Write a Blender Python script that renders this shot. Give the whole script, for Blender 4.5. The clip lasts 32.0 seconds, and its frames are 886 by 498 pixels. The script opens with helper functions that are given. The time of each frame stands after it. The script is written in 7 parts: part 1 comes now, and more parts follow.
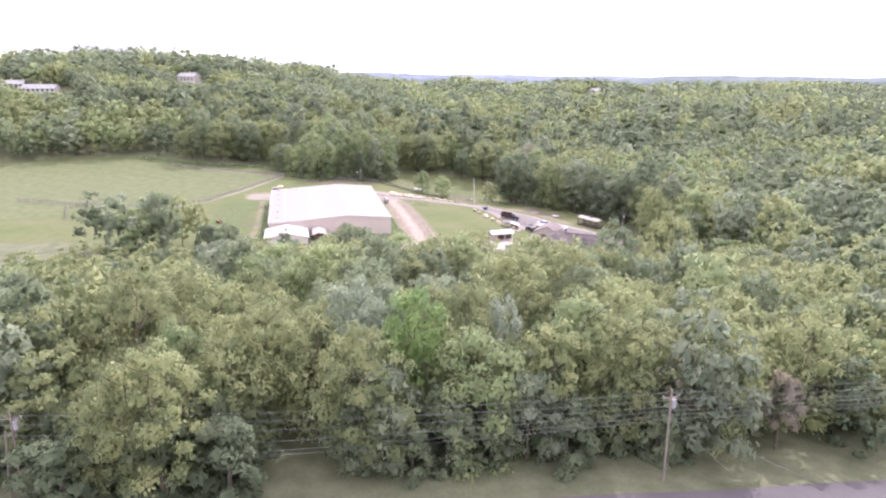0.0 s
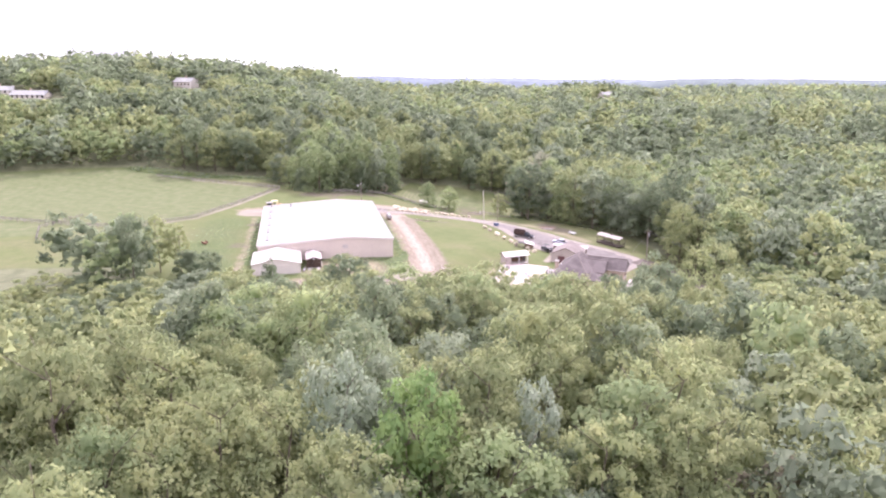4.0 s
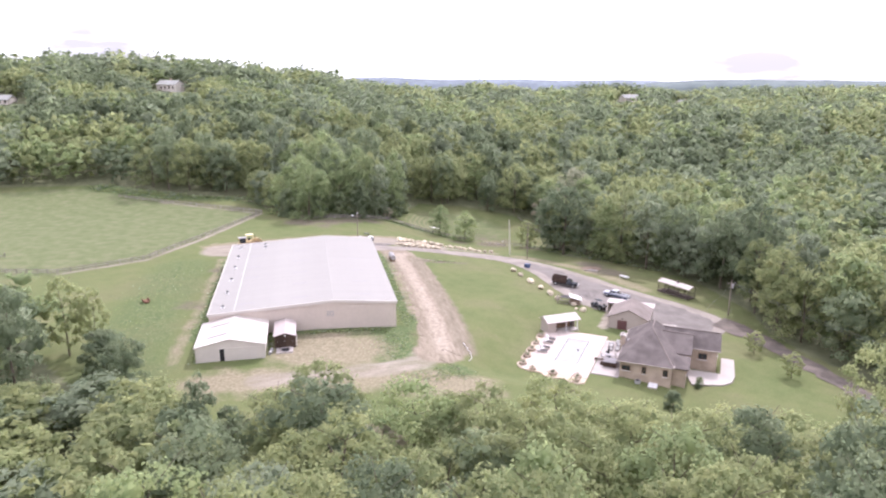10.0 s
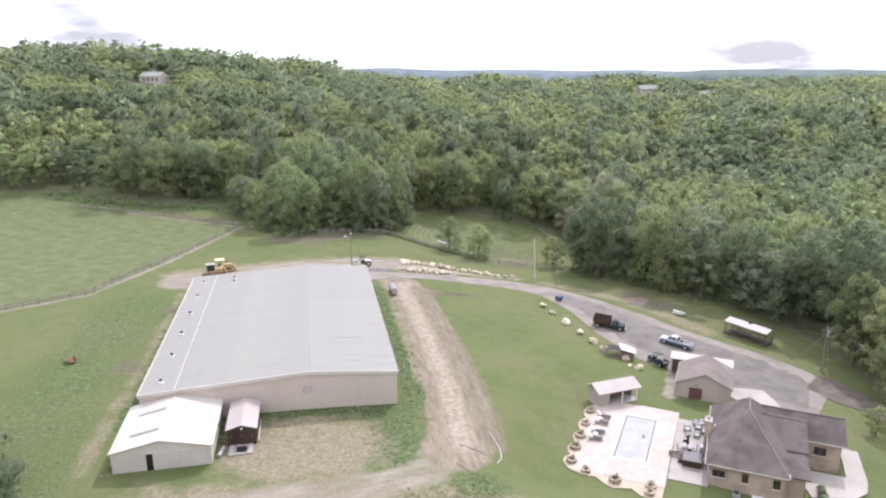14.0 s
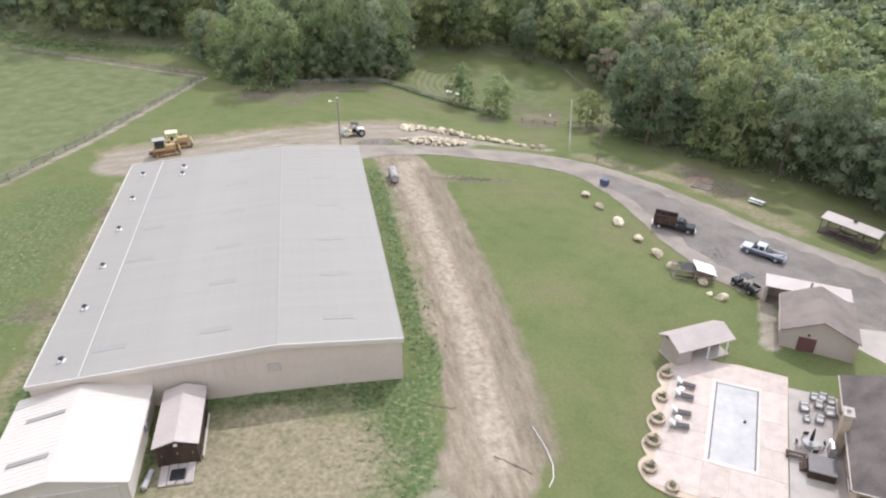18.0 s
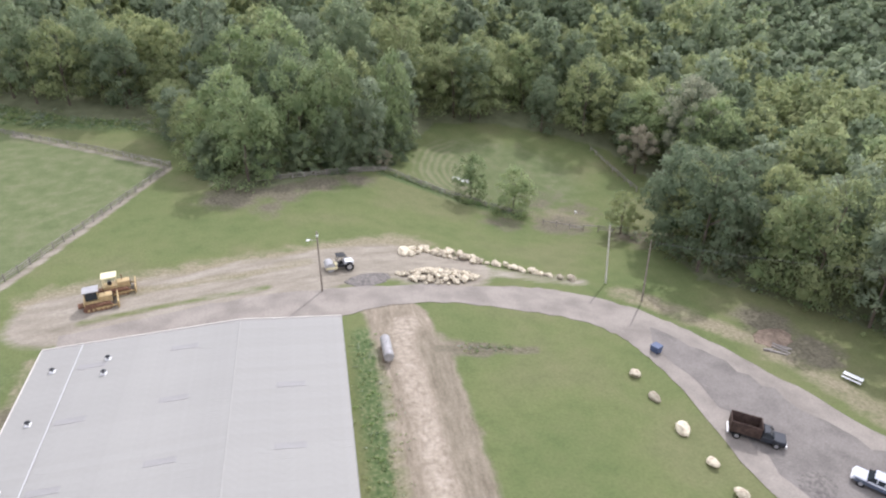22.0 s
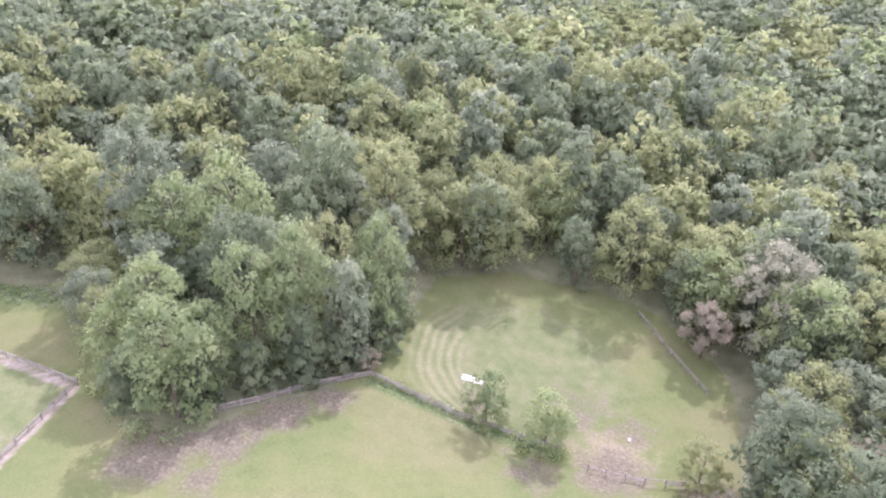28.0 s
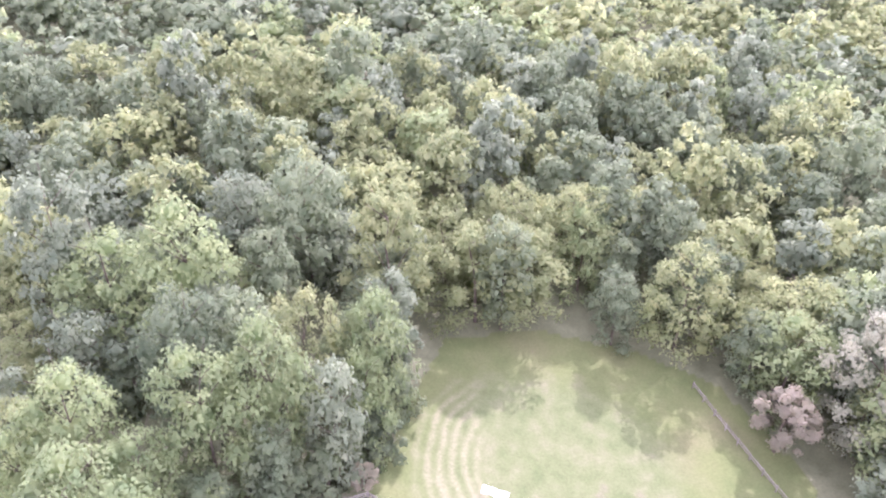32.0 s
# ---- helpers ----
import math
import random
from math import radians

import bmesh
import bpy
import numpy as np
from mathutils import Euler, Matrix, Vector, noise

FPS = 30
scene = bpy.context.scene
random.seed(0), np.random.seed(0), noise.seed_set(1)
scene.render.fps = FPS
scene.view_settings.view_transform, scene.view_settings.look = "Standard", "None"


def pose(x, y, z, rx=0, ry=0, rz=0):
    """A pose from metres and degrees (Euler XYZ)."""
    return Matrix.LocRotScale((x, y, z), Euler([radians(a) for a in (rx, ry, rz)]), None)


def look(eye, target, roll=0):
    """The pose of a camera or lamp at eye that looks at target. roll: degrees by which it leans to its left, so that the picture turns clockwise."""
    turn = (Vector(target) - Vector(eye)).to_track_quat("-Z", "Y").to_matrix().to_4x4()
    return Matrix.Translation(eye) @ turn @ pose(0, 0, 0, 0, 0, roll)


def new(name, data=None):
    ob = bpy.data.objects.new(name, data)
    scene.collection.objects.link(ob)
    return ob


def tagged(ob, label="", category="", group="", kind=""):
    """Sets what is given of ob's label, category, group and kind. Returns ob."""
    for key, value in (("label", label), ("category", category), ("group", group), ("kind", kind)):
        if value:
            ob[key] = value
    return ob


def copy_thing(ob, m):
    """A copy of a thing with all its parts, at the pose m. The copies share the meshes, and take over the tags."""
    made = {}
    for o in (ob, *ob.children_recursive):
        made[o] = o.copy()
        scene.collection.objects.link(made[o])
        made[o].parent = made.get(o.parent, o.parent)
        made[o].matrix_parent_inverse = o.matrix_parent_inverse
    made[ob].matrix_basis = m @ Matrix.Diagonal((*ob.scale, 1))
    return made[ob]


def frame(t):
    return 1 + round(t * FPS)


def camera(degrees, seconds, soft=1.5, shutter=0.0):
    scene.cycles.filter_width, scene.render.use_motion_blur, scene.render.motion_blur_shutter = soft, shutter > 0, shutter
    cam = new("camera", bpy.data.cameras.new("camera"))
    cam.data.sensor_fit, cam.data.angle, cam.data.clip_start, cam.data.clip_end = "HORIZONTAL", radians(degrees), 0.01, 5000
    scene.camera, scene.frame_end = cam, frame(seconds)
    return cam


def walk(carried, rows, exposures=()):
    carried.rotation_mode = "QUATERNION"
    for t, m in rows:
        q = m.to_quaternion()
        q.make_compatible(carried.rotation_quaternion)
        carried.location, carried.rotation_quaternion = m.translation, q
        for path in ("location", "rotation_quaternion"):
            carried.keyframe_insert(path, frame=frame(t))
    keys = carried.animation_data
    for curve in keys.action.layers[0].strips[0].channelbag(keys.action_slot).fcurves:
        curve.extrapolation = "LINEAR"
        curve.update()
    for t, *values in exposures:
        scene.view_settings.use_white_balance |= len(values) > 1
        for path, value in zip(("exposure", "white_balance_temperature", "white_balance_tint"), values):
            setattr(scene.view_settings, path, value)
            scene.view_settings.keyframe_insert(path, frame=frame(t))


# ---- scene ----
cam = camera(63.8, 32.0, soft=2.2)
PATH = [
    (0, (-27.056, -196.731, 49.232), (-26.651, -194.841, 48.716), 0.4),
    (0.5, (-26.644, -195.305, 49.205), (-26.244, -193.414, 48.691), 0.3),
    (1, (-26.514, -193.761, 49.343), (-26.111, -191.87, 48.829), 0.4),
    (1.5, (-26.185, -191.738, 49.52), (-25.785, -189.848, 49.005), 0.3),
    (2, (-25.663, -189.179, 49.498), (-25.265, -187.287, 48.985), 0.3),
    (2.5, (-25.174, -186.691, 49.523), (-24.778, -184.798, 49.012), 0.3),
    (3, (-24.559, -183.343, 49.445), (-24.165, -181.45, 48.935), 0.3),
    (3.5, (-23.949, -179.942, 49.483), (-23.558, -178.048, 48.975), 0.2),
    (5.5, (-21.327, -163.431, 49.47), (-20.941, -161.536, 48.963), 0.3),
    (6, (-20.371, -158.882, 49.345), (-19.989, -156.986, 48.837), 0.3),
    (6.5, (-19.656, -154.611, 49.318), (-19.276, -152.713, 48.811), 0.2),
    (7, (-19.068, -150.418, 49.306), (-18.689, -148.52, 48.799), 0.3),
    (7.5, (-18.525, -146.2, 49.148), (-18.147, -144.302, 48.642), 0.2),
    (8, (-17.97, -142.333, 49.093), (-17.594, -140.435, 48.588), 0.2),
    (8.5, (-17.725, -138.567, 48.93), (-17.348, -136.669, 48.426), 0.2),
    (9, (-17.131, -133.888, 48.838), (-16.755, -131.989, 48.335), 0.3),
    (9.5, (-16.292, -129.791, 48.893), (-15.92, -127.892, 48.388), 0.1),
    (10, (-15.868, -125.752, 48.802), (-15.496, -123.853, 48.298), 0.1),
    (10.5, (-15.123, -121.302, 48.823), (-14.755, -119.402, 48.318), 0.1),
    (11, (-14.839, -116.991, 48.746), (-14.468, -115.092, 48.242), 0.1),
    (11.5, (-14.056, -112.03, 48.724), (-13.687, -110.13, 48.22), 0.0),
    (12, (-13.332, -107.661, 48.662), (-12.966, -105.761, 48.157), 0.0),
    (12.5, (-12.827, -103.032, 48.502), (-12.459, -101.132, 47.997), 0.0),
    (13, (-12.077, -98.446, 48.407), (-11.712, -96.546, 47.903), 0.0),
    (13.5, (-11.393, -94.186, 48.33), (-11.03, -92.285, 47.826), -0.0),
    (14, (-10.698, -89.98, 47.942), (-10.339, -88.085, 47.414), -0.1),
    (14.5, (-10.629, -85.464, 47.612), (-10.281, -83.643, 46.863), 0.1),
    (15, (-10.083, -80.815, 47.812), (-9.735, -79.001, 47.045), 0.2),
    (15.5, (-9.497, -76.321, 47.825), (-9.149, -74.509, 47.053), 0.3),
    (17.5, (-6.843, -59.469, 47.056), (-6.526, -57.76, 46.067), -0.6),
    (18, (-6.307, -55.215, 47.165), (-5.989, -53.506, 46.176), -0.4),
    (18.5, (-5.755, -50.957, 47.486), (-5.436, -49.248, 46.497), -0.3),
    (19, (-5.146, -46.706, 47.98), (-4.827, -44.998, 46.991), -0.2),
    (19.5, (-4.38, -42.559, 48.548), (-4.062, -40.849, 47.562), -0.3),
    (20, (-3.807, -38.43, 49.47), (-3.489, -36.717, 48.487), -0.1),
    (20.5, (-2.926, -34.275, 50.41), (-2.612, -32.561, 49.428), -0.2),
    (21, (-2.231, -30.019, 51.585), (-1.918, -28.304, 50.605), -0.2),
    (21.5, (-1.367, -25.341, 53.39), (-1.055, -23.626, 52.411), -0.2),
    (22, (-0.507, -21.104, 55.311), (-0.196, -19.389, 54.33), -0.2),
    (22.5, (0.328, -16.915, 57.274), (0.638, -15.201, 56.29), -0.1),
    (23, (1.182, -12.576, 59.135), (1.49, -10.863, 58.15), -0.1),
    (23.5, (1.92, -8.297, 60.964), (2.229, -6.584, 59.98), -0.0),
    (24, (2.656, -4.118, 62.847), (2.965, -2.404, 61.863), -0.0),
    (24.5, (3.671, 0.567, 64.878), (3.977, 2.281, 63.894), -0.1),
    (25, (4.569, 4.698, 66.42), (4.872, 6.415, 65.439), -0.2),
    (25.5, (5.673, 8.831, 66.807), (5.972, 10.553, 65.835), -0.3),
    (27.5, (7.923, 25.198, 67.193), (8.225, 26.928, 66.235), -0.4),
    (28, (8.501, 29.087, 67.092), (8.802, 30.818, 66.136), -0.4),
    (28.5, (9.173, 33.202, 66.983), (9.472, 34.935, 66.029), -0.5),
    (29, (9.504, 37.372, 66.989), (9.807, 39.104, 66.037), -0.4),
    (29.5, (10.446, 42.179, 66.951), (10.746, 43.912, 66.0), -0.4),
    (30, (10.603, 46.607, 67.082), (10.91, 48.338, 66.129), -0.4),
    (30.5, (11.08, 50.859, 67.245), (11.388, 52.589, 66.29), -0.3),
    (31, (11.337, 54.989, 67.169), (11.653, 56.721, 66.221), -0.1),
    (31.5, (11.417, 58.443, 67.305), (11.742, 60.175, 66.358), -0.0),
    (32, (11.081, 60.505, 67.776), (11.398, 62.173, 66.719), -0.3),
]
walk(cam, [(t, look(eye, target, roll)) for t, eye, target, roll in PATH],
     exposures=[(0, 0.7, 5850, 35), (3, 0.78, 5900, 36), (6, 0.85, 6000, 37), (8, 0.72, 6000, 35), (10, 0.48, 5900, 28), (13, 0.23, 5850, 20), (17, 0.06, 5950, 16),
                (19, 0.0, 5950, 15), (23, 0.16, 5750, 20), (26, 0.7, 5700, 32), (29, 1.07, 5650, 43), (31, 1.3, 5600, 46), (32, 1.52, 5600, 48)])

# ---- world, sun ----
SUN_DIR = Vector((0.61, 0.86, 1.1)).normalized()
world = bpy.data.worlds.new("World")
scene.world = world
world.use_nodes = True
wn, wl = world.node_tree.nodes, world.node_tree.links
wn.clear()
w_out = wn.new("ShaderNodeOutputWorld")
w_bg = wn.new("ShaderNodeBackground")
w_sky = wn.new("ShaderNodeTexSky")
w_sky.sky_type = "NISHITA"
w_sky.sun_disc = False
w_sky.sun_elevation = math.asin(SUN_DIR.z)
w_sky.sun_rotation = math.atan2(SUN_DIR.x, SUN_DIR.y)
w_sky.dust_density = 3.0
w_co = wn.new("ShaderNodeTexCoord")
w_map = wn.new("ShaderNodeMapping")
w_map.inputs["Scale"].default_value = (2.0, 2.0, 9.0)
w_noise = wn.new("ShaderNodeTexNoise")
w_noise.inputs["Scale"].default_value = 2.2
w_noise.inputs["Detail"].default_value = 6.0
w_ramp = wn.new("ShaderNodeValToRGB")
w_ramp.color_ramp.elements[0].position = 0.34
w_ramp.color_ramp.elements[0].color = (4.6, 4.6, 4.65, 1)
w_ramp.color_ramp.elements[1].position = 0.52
w_ramp.color_ramp.elements[1].color = (13.2, 13.2, 13.3, 1)
w_mix = wn.new("ShaderNodeMixRGB")
w_mix.inputs[0].default_value = 0.88
wl.new(w_co.outputs["Generated"], w_map.inputs["Vector"])
wl.new(w_map.outputs[0], w_noise.inputs["Vector"])
wl.new(w_noise.outputs["Fac"], w_ramp.inputs[0])
wl.new(w_sky.outputs[0], w_mix.inputs[1])
wl.new(w_ramp.outputs[0], w_mix.inputs[2])
wl.new(w_mix.outputs[0], w_bg.inputs["Color"])
w_bg.inputs["Strength"].default_value = 0.15
wl.new(w_bg.outputs[0], w_out.inputs["Surface"])

sun_data = bpy.data.lights.new("sun", "SUN")
sun_data.energy = 3.0
sun_data.angle = radians(0.6)
sun_data.color = (1.0, 0.96, 0.89)
sun = new("sun", sun_data)
sun.matrix_world = look(SUN_DIR * 300, (0, 0, 0))


# ---- materials ----
def material(name, colour, rough=0.7, spread=0.12, scale=3.0, fine=30.0, bump=0.2, metal=0.0,
             rand=0.0, second=None, gloss=0.35, coords="Object", stretch=(1, 1, 1)):
    """A surface with large stains and fine grain in real-world size."""
    m = bpy.data.materials.new(name)
    m.use_nodes = True
    n, l = m.node_tree.nodes, m.node_tree.links
    b = n["Principled BSDF"]
    b.inputs["Roughness"].default_value = rough
    b.inputs["Metallic"].default_value = metal
    b.inputs["Specular IOR Level"].default_value = gloss if rough < 0.85 else 0.1
    co = n.new("ShaderNodeTexCoord")
    mp = n.new("ShaderNodeMapping")
    mp.inputs["Scale"].default_value = stretch
    l.new(co.outputs[coords], mp.inputs["Vector"])
    big = n.new("ShaderNodeTexNoise")
    big.inputs["Scale"].default_value = 1.0 / scale
    big.inputs["Detail"].default_value = 5
    small = n.new("ShaderNodeTexNoise")
    small.inputs["Scale"].default_value = fine
    small.inputs["Detail"].default_value = 3
    l.new(mp.outputs[0], big.inputs["Vector"])
    l.new(mp.outputs[0], small.inputs["Vector"])
    r1 = n.new("ShaderNodeValToRGB")
    c2 = second or tuple(c * (1 - 2.2 * spread) for c in colour)
    r1.color_ramp.elements[0].color = (*c2, 1)
    r1.color_ramp.elements[0].position = 0.32
    r1.color_ramp.elements[1].color = (*colour, 1)
    r1.color_ramp.elements[1].position = 0.62
    l.new(big.outputs["Fac"], r1.inputs[0])
    hsv = n.new("ShaderNodeHueSaturation")
    l.new(r1.outputs[0], hsv.inputs["Color"])
    mr = n.new("ShaderNodeMapRange")
    mr.inputs["To Min"].default_value = 1 - 2 * spread
    mr.inputs["To Max"].default_value = 1 + 2 * spread
    l.new(small.outputs["Fac"], mr.inputs["Value"])
    last = mr.outputs[0]
    if rand:
        oi = n.new("ShaderNodeObjectInfo")
        rr = n.new("ShaderNodeMapRange")
        rr.inputs["To Min"].default_value = 1 - rand
        rr.inputs["To Max"].default_value = 1 + rand
        l.new(oi.outputs["Random"], rr.inputs["Value"])
        mu = n.new("ShaderNodeMath")
        mu.operation = "MULTIPLY"
        l.new(last, mu.inputs[0])
        l.new(rr.outputs[0], mu.inputs[1])
        last = mu.outputs[0]
    l.new(last, hsv.inputs["Value"])
    l.new(hsv.outputs[0], b.inputs["Base Color"])
    if bump:
        bp = n.new("ShaderNodeBump")
        bp.inputs["Strength"].default_value = bump
        bp.inputs["Distance"].default_value = 0.05
        l.new(small.outputs["Fac"], bp.inputs["Height"])
        l.new(bp.outputs[0], b.inputs["Normal"])
    return m


def leaf_material(name, dark, light, hue=0.02, tint=False):
    """Foliage: each crown has its own shade, each leaf clump a slightly different one; light shines through."""
    m = bpy.data.materials.new(name)
    m.use_nodes = True
    n, l = m.node_tree.nodes, m.node_tree.links
    b = n["Principled BSDF"]
    b.inputs["Roughness"].default_value = 0.7
    b.inputs["Specular IOR Level"].default_value = 0.12
    geo = n.new("ShaderNodeNewGeometry")
    if tint:
        own = n.new("ShaderNodeAttribute")
        own.attribute_name = "tint"
        own_out = own.outputs["Fac"]
    else:
        own = n.new("ShaderNodeObjectInfo")
        own_out = own.outputs["Random"]
    ramp = n.new("ShaderNodeValToRGB")
    e = ramp.color_ramp.elements
    e[0].color, e[0].position = (*dark, 1), 0.0
    e[1].color, e[1].position = (*light, 1), 0.9
    mid = e.new(0.5)
    mid.color = (*[(a * 0.55 + c * 0.45) for a, c in zip(dark, light)], 1)
    l.new(own_out, ramp.inputs[0])
    hsv = n.new("ShaderNodeHueSaturation")
    l.new(ramp.outputs[0], hsv.inputs["Color"])
    # patches of paler and yellower growth within a crown, then leaf by leaf
    blot = n.new("ShaderNodeTexNoise")
    blot.inputs["Scale"].default_value = 0.45
    blot.inputs["Detail"].default_value = 3
    l.new(geo.outputs["Position"], blot.inputs["Vector"])
    mv = n.new("ShaderNodeMapRange")
    mv.inputs["To Min"].default_value, mv.inputs["To Max"].default_value = 0.92, 1.08
    l.new(geo.outputs["Random Per Island"], mv.inputs["Value"])
    mb = n.new("ShaderNodeMapRange")
    mb.inputs["From Min"].default_value, mb.inputs["From Max"].default_value = 0.3, 0.7
    mb.inputs["To Min"].default_value, mb.inputs["To Max"].default_value = 0.82, 1.2
    l.new(blot.outputs["Fac"], mb.inputs["Value"])
    mm = n.new("ShaderNodeMath")
    mm.operation = "MULTIPLY"
    l.new(mv.outputs[0], mm.inputs[0])
    l.new(mb.outputs[0], mm.inputs[1])
    l.new(mm.outputs[0], hsv.inputs["Value"])
    mh = n.new("ShaderNodeMapRange")
    mh.inputs["From Min"].default_value, mh.inputs["From Max"].default_value = 0.3, 0.7
    mh.inputs["To Min"].default_value, mh.inputs["To Max"].default_value = 0.5 + hue, 0.5 - hue
    l.new(blot.outputs["Fac"], mh.inputs["Value"])
    l.new(mh.outputs[0], hsv.inputs["Hue"])
    l.new(hsv.outputs[0], b.inputs["Base Color"])
    tr = n.new("ShaderNodeBsdfTranslucent")
    l.new(hsv.outputs[0], tr.inputs["Color"])
    mix = n.new("ShaderNodeMixShader")
    mix.inputs[0].default_value = 0.6
    l.new(b.outputs[0], mix.inputs[1])
    l.new(tr.outputs[0], mix.inputs[2])
    l.new(mix.outputs[0], n["Material Output"].inputs["Surface"])
    return m


TONES = {"green": ((0.182, 0.225, 0.131), (0.27, 0.321, 0.182)), "olive": ((0.268, 0.304, 0.144), (0.355, 0.392, 0.184)),
         "grey_green": ((0.227, 0.27, 0.171), (0.306, 0.355, 0.227)), "russet": ((0.335, 0.308, 0.215), (0.415, 0.382, 0.27)),
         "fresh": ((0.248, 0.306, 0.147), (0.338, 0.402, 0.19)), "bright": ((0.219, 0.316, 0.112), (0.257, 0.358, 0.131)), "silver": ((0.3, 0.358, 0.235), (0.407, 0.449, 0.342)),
         "ashen": ((0.28, 0.29, 0.19), (0.35, 0.36, 0.245))}
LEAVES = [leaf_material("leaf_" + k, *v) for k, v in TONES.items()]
JOINED = [leaf_material("woods_" + k, *v, tint=True) for k, v in TONES.items()]
BARK = material("bark", (0.16, 0.13, 0.1), 0.9, 0.2, 0.6, 14, 0.6)
GRAVEL = material("gravel_road", (0.275, 0.243, 0.206), 0.95, 0.14, 4.0, 5.0, 0.4, second=(0.2, 0.176, 0.15))
GRAVEL_DARK = material("dark_gravel", (0.198, 0.178, 0.158), 0.95, 0.16, 3.0, 4.0, 0.4, second=(0.15, 0.135, 0.12))
ASPHALT = material("asphalt", (0.13, 0.118, 0.112), 0.9, 0.08, 5.0, 12.0, 0.2)
DRIVE = material("worn_drive", (0.165, 0.138, 0.115), 0.95, 0.16, 2.5, 4.0, 0.3, second=(0.11, 0.095, 0.08))
ROOF_GREY = material("grey_metal_roof", (0.345, 0.332, 0.315), 0.6, 0.04, 7.0, 3.0, 0.0, second=(0.325, 0.313, 0.30), gloss=0.1)
ROOF_WHITE = material("white_metal_roof", (0.53, 0.485, 0.43), 0.4, 0.03, 3.0, 5.0, 0.0)
WALL_TAN = material("tan_metal_siding", (0.56, 0.48, 0.405), 0.6, 0.04, 5.0, 2.0, 0.0)
TRIM_WHITE = material("white_trim", (0.82, 0.80, 0.77), 0.5, 0.03)
SHED_WALL = material("cream_siding", (0.60, 0.55, 0.48), 0.6, 0.04, 3.0, 4.0, 0.05)


# ---- helpers for meshes ----
def link_mesh(name, bm, mat, parent=None, smooth=False):
    me = bpy.data.meshes.new(name)
    bm.to_mesh(me)
    bm.free()
    for m in (mat if isinstance(mat, (list, tuple)) else [mat]):
        me.materials.append(m)
    if smooth:
        me.polygons.foreach_set("use_smooth", [True] * len(me.polygons))
    ob = new(name, me)
    ob.parent = parent
    return ob


def part(name, bm, mat, parent, label="", smooth=False):
    ob = link_mesh(name, bm, mat, parent, smooth)
    return tagged(ob, label)


def thing(name, m, label, category, group="", kind=""):
    ob = new(name)
    ob.matrix_world = m
    ob.empty_display_size = 0.3
    return tagged(ob, label, category, group, kind)


def box_into(bm, x0, x1, y0, y1, z0, z1, m=None):
    vs = [bm.verts.new((x, y, z)) for x in (x0, x1) for y in (y0, y1) for z in (z0, z1)]
    if m is not None:
        for v in vs:
            v.co = m @ v.co
    a, b, c, d, e, f, g, h = vs
    for q in ((a, b, d, c), (e, g, h, f), (a, e, f, b), (c, d, h, g), (a, c, g, e), (b, f, h, d)):
        bm.faces.new(q)
    return bm


def box(x0, x1, y0, y1, z0, z1, bevel=0.0, m=None):
    bm = box_into(bmesh.new(), x0, x1, y0, y1, z0, z1, m)
    if bevel:
        bmesh.ops.bevel(bm, geom=bm.edges[:], offset=bevel, segments=1, affect="EDGES")
    return bm


def prism(profile, y0, y1):
    """A profile of (x, z) pushed along y."""
    bm = bmesh.new()
    a = [bm.verts.new((x, y0, z)) for x, z in profile]
    b = [bm.verts.new((x, y1, z)) for x, z in profile]
    n = len(a)
    bm.faces.new(a)
    bm.faces.new(b[::-1])
    for i in range(n):
        bm.faces.new((a[i], b[i], b[(i + 1) % n], a[(i + 1) % n]))
    bmesh.ops.recalc_face_normals(bm, faces=bm.faces[:])
    return bm


def tube_into(bm, p, q, r0, r1=None, sides=8):
    p, q = Vector(p), Vector(q)
    r1 = r0 if r1 is None else r1
    t = (q - p).to_track_quat("Z", "Y")
    rings = []
    for c, r in ((p, r0), (q, r1)):
        rings.append([bm.verts.new(c + t @ Vector((r * math.cos(2 * math.pi * k / sides), r * math.sin(2 * math.pi * k / sides), 0))) for k in range(sides)])
    for k in range(sides):
        bm.faces.new((rings[0][k], rings[0][(k + 1) % sides], rings[1][(k + 1) % sides], rings[1][k]))
    bm.faces.new(rings[0][::-1])
    bm.faces.new(rings[1])
    return bm


def tube(p, q, r0, r1=None, sides=8):
    return tube_into(bmesh.new(), p, q, r0, r1, sides)


# ---- ground ----
def sp(v, k=6.0):
    return k * np.logaddexp(0.0, np.asarray(v, float) / k)


